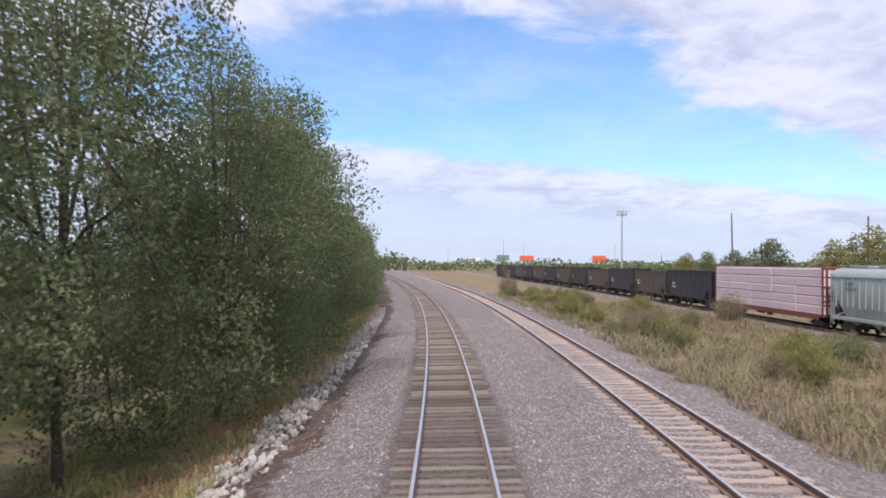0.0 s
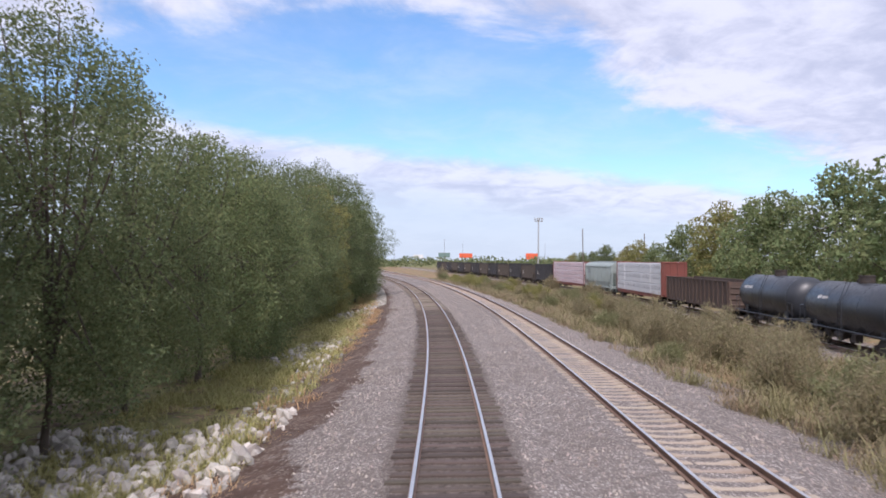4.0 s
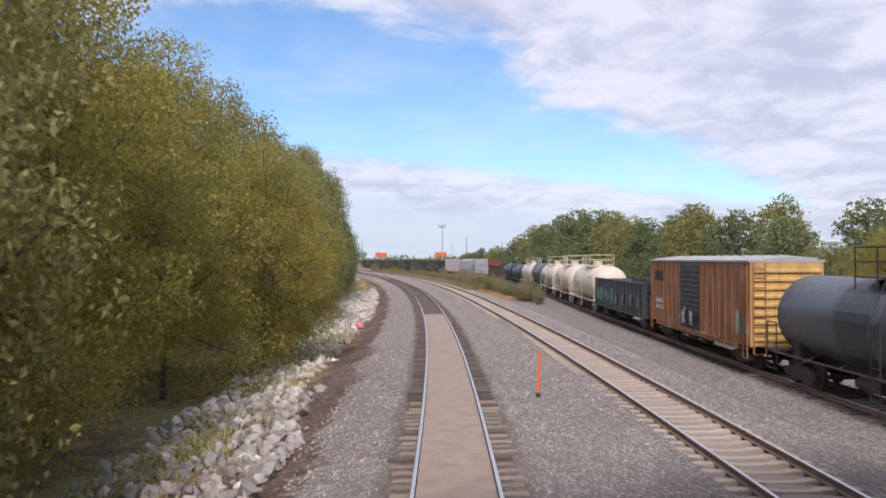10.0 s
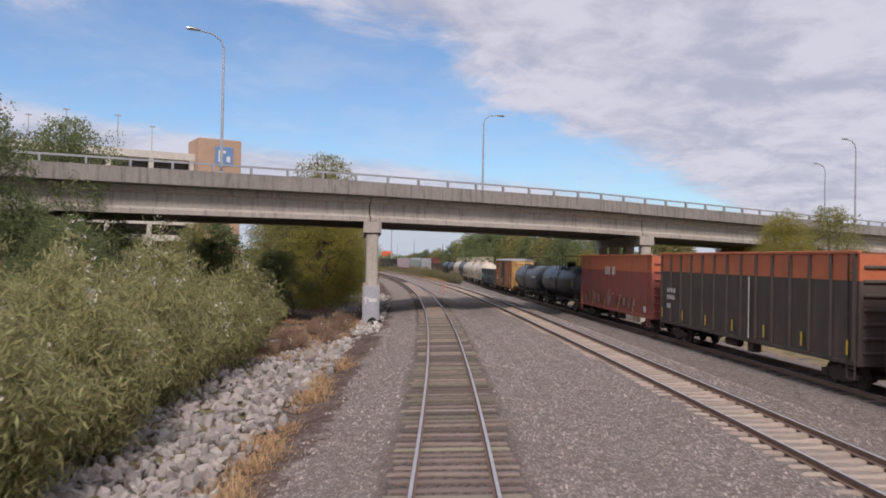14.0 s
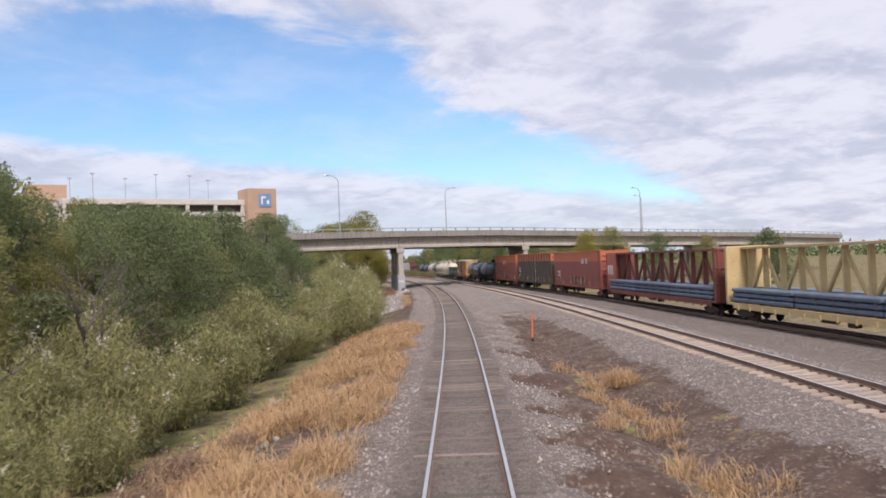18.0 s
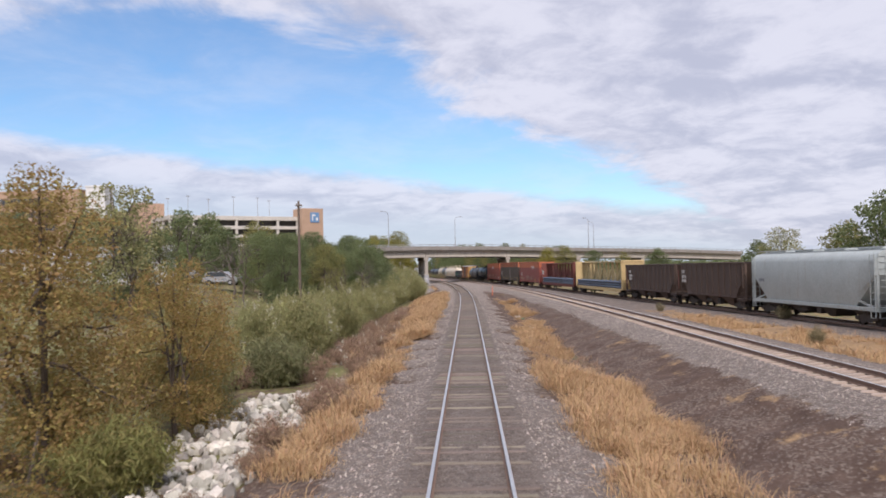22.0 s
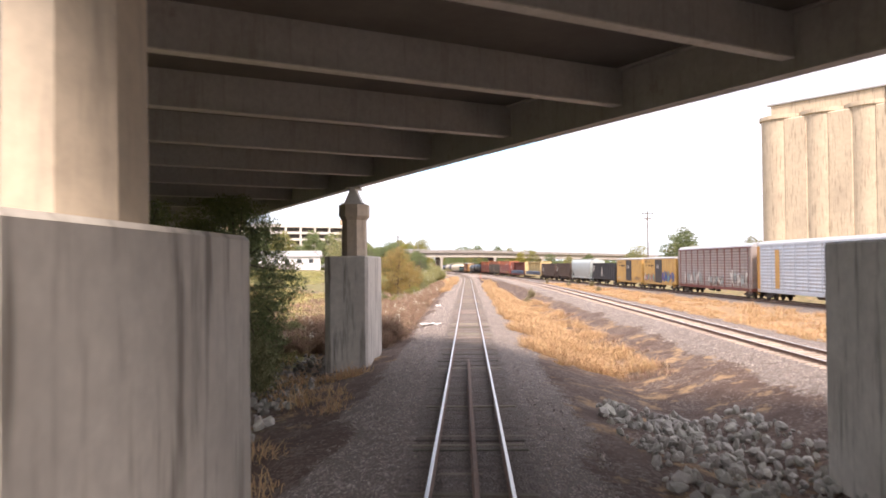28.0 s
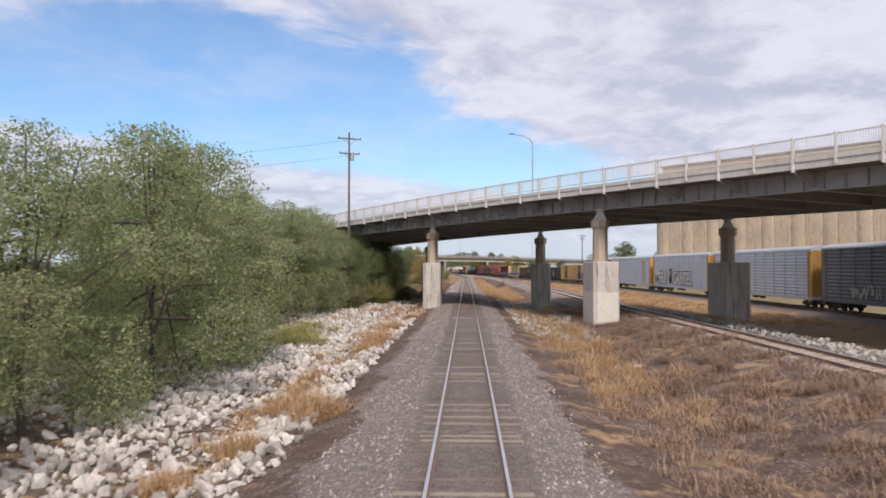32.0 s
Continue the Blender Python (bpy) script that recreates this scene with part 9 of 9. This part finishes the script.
# ---- dry grass, far woods and broken stone: past counting ----
def blades(name, label, places, tall, wide, material, seed, per=34):
    """Tufts of thin blades at the given places (s, d, size)."""
    rng = np.random.default_rng(seed)
    vs = []
    for s, d, k in places:
        base = np.array(spot(s, d, ground_z(s, d) - 0.04))
        n = int(per * k)
        a = rng.uniform(0, 2 * math.pi, n)
        q = rng.uniform(0, 1, n) ** 0.6 * 0.55 * k
        root = base + np.stack([np.cos(a) * q, np.sin(a) * q, 0 * a], 1)
        h = tall * k * rng.uniform(0.45, 1.1, n) * (1.15 - 0.6 * q / (0.55 * k))
        b = rng.uniform(0, 2 * math.pi, n)
        outw = rng.uniform(0.25, 1.35, n) * h
        tip = root + np.stack([np.cos(b) * outw, np.sin(b) * outw, h], 1)
        tip[:, 2] -= h * rng.uniform(0.0, 0.75, n)
        mid = (root + tip) / 2 + np.array([0, 0, 1]) * (h * 0.30)[:, None]
        side = np.stack([-np.sin(b), np.cos(b), 0 * b], 1) * wide
        vs.append(np.stack([root - side, root + side, mid + side, mid - side, tip + side * 0.3, tip - side * 0.3], 1).reshape(-1, 3))
    vs = np.concatenate(vs)
    at_ = np.arange(0, len(vs), 6)[:, None]
    me = heap(name, vs, np.concatenate([at_ + [0, 1, 2, 3], at_ + [3, 2, 4, 5]]), [material])
    return tagged(new(name, me), label, "grass", kind="stuff")


def strew(s0, s1, d0, d1, n, seed, lo=0.7, hi=1.3):
    r = random.Random(seed)
    out = []
    while len(out) < n:
        s, d = r.uniform(s0, s1), r.uniform(d0, d1)
        p = spot(s, d)
        if noise.noise(Vector((p[0] * 0.35, p[1] * 0.35, seed))) > r.uniform(-0.30, 0.30):
            out.append((s, d, r.uniform(lo, hi)))
    return out


blades("dry_grass", "straw-coloured dry grass along the main track", strew(-345, -262, -7.4, -2.7, 1500, 1, 0.7, 1.4) + strew(-380, -345, -4.6, -3.2, 160, 2) + strew(-235, -205, -5.0, -4.0, 60, 3, 0.5, 0.9), 0.66, 0.0085, STRAW, 1, 95)
blades("dry_grass", "straw-coloured dry grass in the ditch between the tracks", strew(-468, -356, 2.9, 6.6, 1700, 4) + strew(-356, -336, 3.2, 5.0, 90, 44) + strew(-560, -505, 4.2, 8.5, 130, 5) + strew(-335, -285, 4.0, 6.5, 110, 6, 0.5, 1.0) + strew(-468, -400, 6.6, 8.6, 260, 14), 0.66, 0.0085, STRAW, 2, 95)
blades("dry_grass", "orange dry grass between the second track and the siding", [(s, d, k) for s, d, k in strew(-520, -320, 16, 30, 2400, 7) if float(along(T2, s)) + 5 < d < float(along(T3, s)) - 3]
       + strew(-84, -58, 9.4, 11.4, 170, 8) + strew(-520, -470, -13, -4, 220, 15) + strew(-566, -505, -8.2, -5.6, 150, 24, 0.7, 1.3), 0.6, 0.012, STRAW, 3, 42)
blades("grass_tufts", "thick orange tufts of dry grass among the rocks", [(-533, -5.8, 2.1), (-525, -5.5, 1.8), (-536, -5.2, 1.6), (-557, -6.3, 2.1), (-561, -4.6, 1.8), (-563, -6.5, 1.6), (-526, 7.7, 2.1), (-538, 8.0, 2.0), (-546, 6.5, 1.8)] + strew(-568, -500, -9.4, -5.0, 12, 51, 1.0, 1.6) + strew(-560, -500, 5.0, 9.4, 14, 52, 1.0, 1.6) + strew(-352, -288, 4.2, 6.6, 16, 53, 1.0, 1.6), 0.62, 0.008, STRAW, 21, 420)
blades("grass_tufts", "yellow-green tall grass on the rock bank", strew(-534, -522, -13.5, -9.8, 60, 54, 1.0, 1.6), 0.9, 0.010, FIELD, 22, 120)
blades("dead_weeds", "brown dead weeds on the banks beside the track", strew(-572, -505, 4.4, 15, 1100, 25, 0.6, 1.2) + strew(-372, -330, 3.4, 6.6, 160, 26, 0.5, 0.9) + strew(-458, -384, -20, -8, 900, 28, 0.9, 1.9) + strew(-352, -296, -15, -8, 420, 29, 0.8, 1.6) + strew(-470, -425, 6.2, 9.4, 260, 27, 0.5, 0.9), 0.55, 0.010, BROWN_WEED, 11, 60)
blades("tall_grass", "green and tan tall grass between the tracks", [(s, d, k) for s, d, k in strew(-62, 110, 8.6, 30, 3000, 9) if float(along(T2, s)) + 3.4 < d < float(along(T3, s)) - 2.6], 0.95, 0.013, TALL, 4, 42)
blades("tall_grass", "tan tall grass beside the second track", [(s, d, k) for s, d, k in strew(-62, 110, 8.6, 30, 2200, 10) if float(along(T2, s)) + 3.0 < d < float(along(T3, s)) - 2.6], 0.85, 0.012, TAN_GRASS, 5, 40)
blades("grass", "green grass and weeds under the trees", strew(-60, 90, -11.0, -5.2, 2600, 11) + strew(-40, 4, -9, -5.4, 500, 23) + strew(-165, -112, -8, -5.4, 300, 12), 0.5, 0.012, FIELD, 6, 34)
blades("grass", "tan weeds at the foot of the bank", strew(4, 90, -7.6, -4.9, 900, 13, 0.7, 1.4) + strew(-20, 4, -6.4, -4.4, 160, 43) + strew(-165, -30, -6.5, -4.4, 240, 16) + strew(-206, -184, -12, -5.2, 420, 21) + strew(-30, 20, -7, -4.6, 200, 22), 0.42, 0.009, STRAW, 7, 26)
blades("field_grass", "tall yellow-green grass of the open field", strew(-472, -385, -30, -9.5, 3600, 17) + strew(-472, -310, -64, -28, 2600, 55, 1.0, 1.8), 0.55, 0.018, FIELD, 8, 30)
blades("field_grass", "tan grass tips over the open field", strew(-472, -385, -40, -9.0, 3000, 18), 0.6, 0.016, STRAW, 9, 14)


def far_woods(name, label, arcs, material, seed):
    rng = np.random.default_rng(seed)
    cs = []
    for x0, y0, x1, y1, h, n in arcs:
        t = rng.uniform(0, 1, n)
        lump = 0.55 + 0.45 * np.abs(np.sin(t * 37 + x0)) * np.abs(np.sin(t * 91 + y0))
        z = -1.5 + rng.uniform(0, 1, n) ** 0.7 * h * lump
        cs.append(np.stack([x0 + (x1 - x0) * t + rng.normal(size=n) * 5, y0 + (y1 - y0) * t + rng.normal(size=n) * 5, z], 1))
    return tagged(new(name, leaves_mesh(name, np.concatenate(cs), 1.1, rng, material)), label, "woods", kind="stuff")


far_woods("far_woods", "distant dark green belt of trees on the horizon", [(-180, 520, 420, 640, 9, 9000), (60, 330, 330, 300, 7, 4000), (-140, 300, -30, 420, 12, 3500), (200, 300, 330, -60, 9, 5000), (330, -60, 300, -420, 9, 4500),
                                                                         (-140, -60, -130, 300, 9, 3500)], [LEAF_DARK], 1)
far_woods("far_woods", "distant olive belt of trees behind the buildings", [(-330, -220, -160, -60, 8, 3500), (-150, -230, -90, -150, 7, 2200), (-260, -420, -330, -220, 8, 2500), (120, -420, 300, -420, 8, 2500)], [LEAF_OLIVE], 2)


def rock_shapes():
    """Angular broken blocks of twenty uneven facets."""
    g = (1 + 5 ** 0.5) / 2
    ico = np.array([(-1, g, 0), (1, g, 0), (-1, -g, 0), (1, -g, 0), (0, -1, g), (0, 1, g), (0, -1, -g), (0, 1, -g), (g, 0, -1), (g, 0, 1), (-g, 0, -1), (-g, 0, 1)]) / (1 + g * g) ** 0.5
    d = np.linalg.norm(ico[:, None] - ico[None], axis=2)
    fs = []
    for i in range(12):
        for j in range(i + 1, 12):
            for k in range(j + 1, 12):
                if max(d[i, j], d[j, k], d[i, k]) < 1.2:
                    turn = np.dot(np.cross(ico[j] - ico[i], ico[k] - ico[i]), ico[i])
                    fs.append((i, j, k) if turn > 0 else (i, k, j))
    out = []
    for k in range(10):
        rng = np.random.default_rng(200 + k)
        v = ico * rng.uniform(0.62, 1.12, (12, 1)) * np.array([1.05, rng.uniform(0.65, 1.0), rng.uniform(0.45, 0.8)])
        flat = rng.normal(size=3)
        flat /= np.linalg.norm(flat)
        over = np.maximum(0, v @ flat - 0.45)[:, None]
        out.append(v - over * flat)
    return out, fs


ROCKS, ROCK_FACES = rock_shapes()


def riprap(name, label, areas, singles, seed, lo=0.10, hi=0.30):
    """A bank of broken limestone: some stones one by one, the rest joined."""
    rng = np.random.default_rng(seed)
    own = thing(name, label, "rocks", kind="structure")
    meshes = [heap("rock", v, ROCK_FACES, [LIMESTONE]) for v in ROCKS]
    vs, n, placed = [], 0, 0
    for s0, s1, d0, d1, count in areas:
        for _ in range(count):
            s, d = rng.uniform(s0, s1), d0 + (d1 - d0) * rng.beta(1.3, 1.3)
            r = lo + (hi - lo) * rng.uniform() ** 2.0
            z = ground_z(s, d) + r * rng.uniform(-0.1, 0.45) + 0.04
            m = Matrix.Translation(spot(s, d, z)) @ Euler(rng.uniform(0, 6.28, 3)).to_matrix().to_4x4() @ Matrix.Scale(r * 1.25, 4)
            k = int(rng.integers(0, 10))
            if placed < singles and r > lo + (hi - lo) * 0.25:
                ob = part("rock", meshes[k], None, own)
                ob.matrix_basis = m
                placed += 1
            else:
                a = np.array(m)
                vs.append(ROCKS[k] @ a[:3, :3].T + a[:3, 3])
    f = np.array(ROCK_FACES)
    fs = np.concatenate([f + 12 * k for k in range(len(vs))])
    tagged(part("loose_rock", heap("loose_rock", np.concatenate(vs), fs, [LIMESTONE]), None, own), kind="stuff")


riprap("riprap_bank", "bank of pale broken limestone below the trees", [(-113, -47, -12.5, -4.6, 5600), (-150, -113, -9.0, -5.2, 1400), (-2, 10, -8.8, -5.0, 420), (-33, -21, -8.8, -5.6, 420)], 220, 31, 0.06, 0.27)
riprap("riprap_bank", "strip of small pale limestone beside the ballast", [(8, 80, -5.7, -4.0, 2600), (-47, 0, -7.2, -5.0, 420), (40, 110, 9.4, 10.6, 500)], 60, 36, 0.04, 0.17)
riprap("riprap_bank", "broken limestone between the track and the bridge pier", [(-196, -152, -5.4, -3.7, 1000), (-236, -198, -11.5, -4.6, 3400), (-172, -145, -8.5, -4.3, 900)], 180, 32, 0.06, 0.26)
riprap("riprap_bank", "scattered limestone among dead weeds", [(-390, -362, -9.5, -5.0, 900), (-462, -390, -9, -4.4, 300), (-430, -384, -14, -6.5, 1100), (-345, -300, -9.4, -6.0, 700), (-300, -262, -8, -5, 200), (-478, -455, -9.5, -5.8, 520)], 110, 33, 0.06, 0.22)
riprap("riprap_bank", "large pale limestone lumps among the weeds at the field's edge", [(-392, -356, -9.8, -5.6, 1000), (-440, -396, -13.5, -5.8, 500)], 150, 37, 0.10, 0.32)
riprap("riprap_bank", "wide bank of pale limestone below the plate-girder bridge", [(-600, -505, -14, -4.4, 7200), (-560, -508, -19, -10, 2400), (-506, -476, -12, -6, 900)], 230, 34, 0.07, 0.27)
riprap("riprap_bank", "pale limestone round the bridge pedestals between the tracks", [(-532, -478, 3.9, 9.2, 3200), (-560, -500, 18.4, 23, 1000)], 120, 35, 0.06, 0.22)


def ballast_chips():
    """Loose stones that lie proud on the ballast beside the rails."""
    rng = np.random.default_rng(61)
    vs = []
    for s0 in np.arange(-600, 60, 0.5):
        t2 = float(along(T2, s0))
        ds, zs = profile(s0)
        spans = [(-3.6, -1.4), (1.4, t2 - 1.4), (t2 + 1.4, t2 + 4.0)] if s0 > -262 else [(-3.4, -1.4), (1.4, 3.1), (t2 - 3.2, t2 - 1.4), (t2 + 1.4, t2 + 3.0)]
        for a, b in spans:
            n = rng.poisson(max(0.0, b - a) * 0.5 * 20)
            if not n:
                continue
            s, d = rng.uniform(s0 - 0.25, s0 + 0.25, n), rng.uniform(a, b, n)
            if -375 < s0 < -262:
                keep = np.array([gully(a_, b_) < 0.12 for a_, b_ in zip(s, d)])
                s, d, n = s[keep], d[keep], int(keep.sum())
                if not n:
                    continue
            z = np.interp(d, ds, zs) + lean(s, d) - 0.012
            at_ = spot(s, d, z)
            r = rng.uniform(0.022, 0.062, (n, 1)) ** 1.0
            q = rng.uniform(0, 6.28, n)
            e = [rng.uniform(0.6, 1.15, (n, 1)) * r for _ in range(5)]
            u = np.stack([np.cos(q), np.sin(q), 0 * q], 1)
            v = np.stack([-np.sin(q), np.cos(q), 0 * q], 1)
            up = np.array([0, 0, 1.0])
            tilt = rng.uniform(-0.6, 0.6, (n, 2, 1))
            vs.append(np.stack([at_ + u * e[0], at_ + v * e[1] * 0.8, at_ - u * e[2], at_ - v * e[3] * 0.8, at_ + up * e[4] * 1.1 + (u * tilt[:, 0] + v * tilt[:, 1]) * r], 1).reshape(-1, 3))
    vs = np.concatenate(vs)
    k = np.arange(0, len(vs), 5)[:, None]
    me = heap("loose_ballast", vs, np.concatenate([k + [0, 1, 4], k + [1, 2, 4], k + [2, 3, 4], k + [3, 0, 4]]), [CHIP])
    tagged(new("loose_ballast", me), "loose grey and brown ballast stones beside the rails", "gravel", kind="stuff")


CHIP = paint("ballast_stone", (0.40, 0.350, 0.312), (0.27, 0.232, 0.205), grain=0.6, rough=0.92, per_island=0.6, gloss=0.25)
ballast_chips()

# ---- ties, last of all ----
lay_ties(main_track, wood_tie(), 0.50, None, None, -640, 330, (-150, -5), True, -0.165, 5)
lay_ties(second_track, concrete_tie(), 0.61, T2, Z2, -660, 330, (-175, -5), False, -0.165, 6)
lay_ties(yard_track, wood_tie(), 0.55, T3, Z3, -640, 300, (-140, -110), False, -0.165, 7)
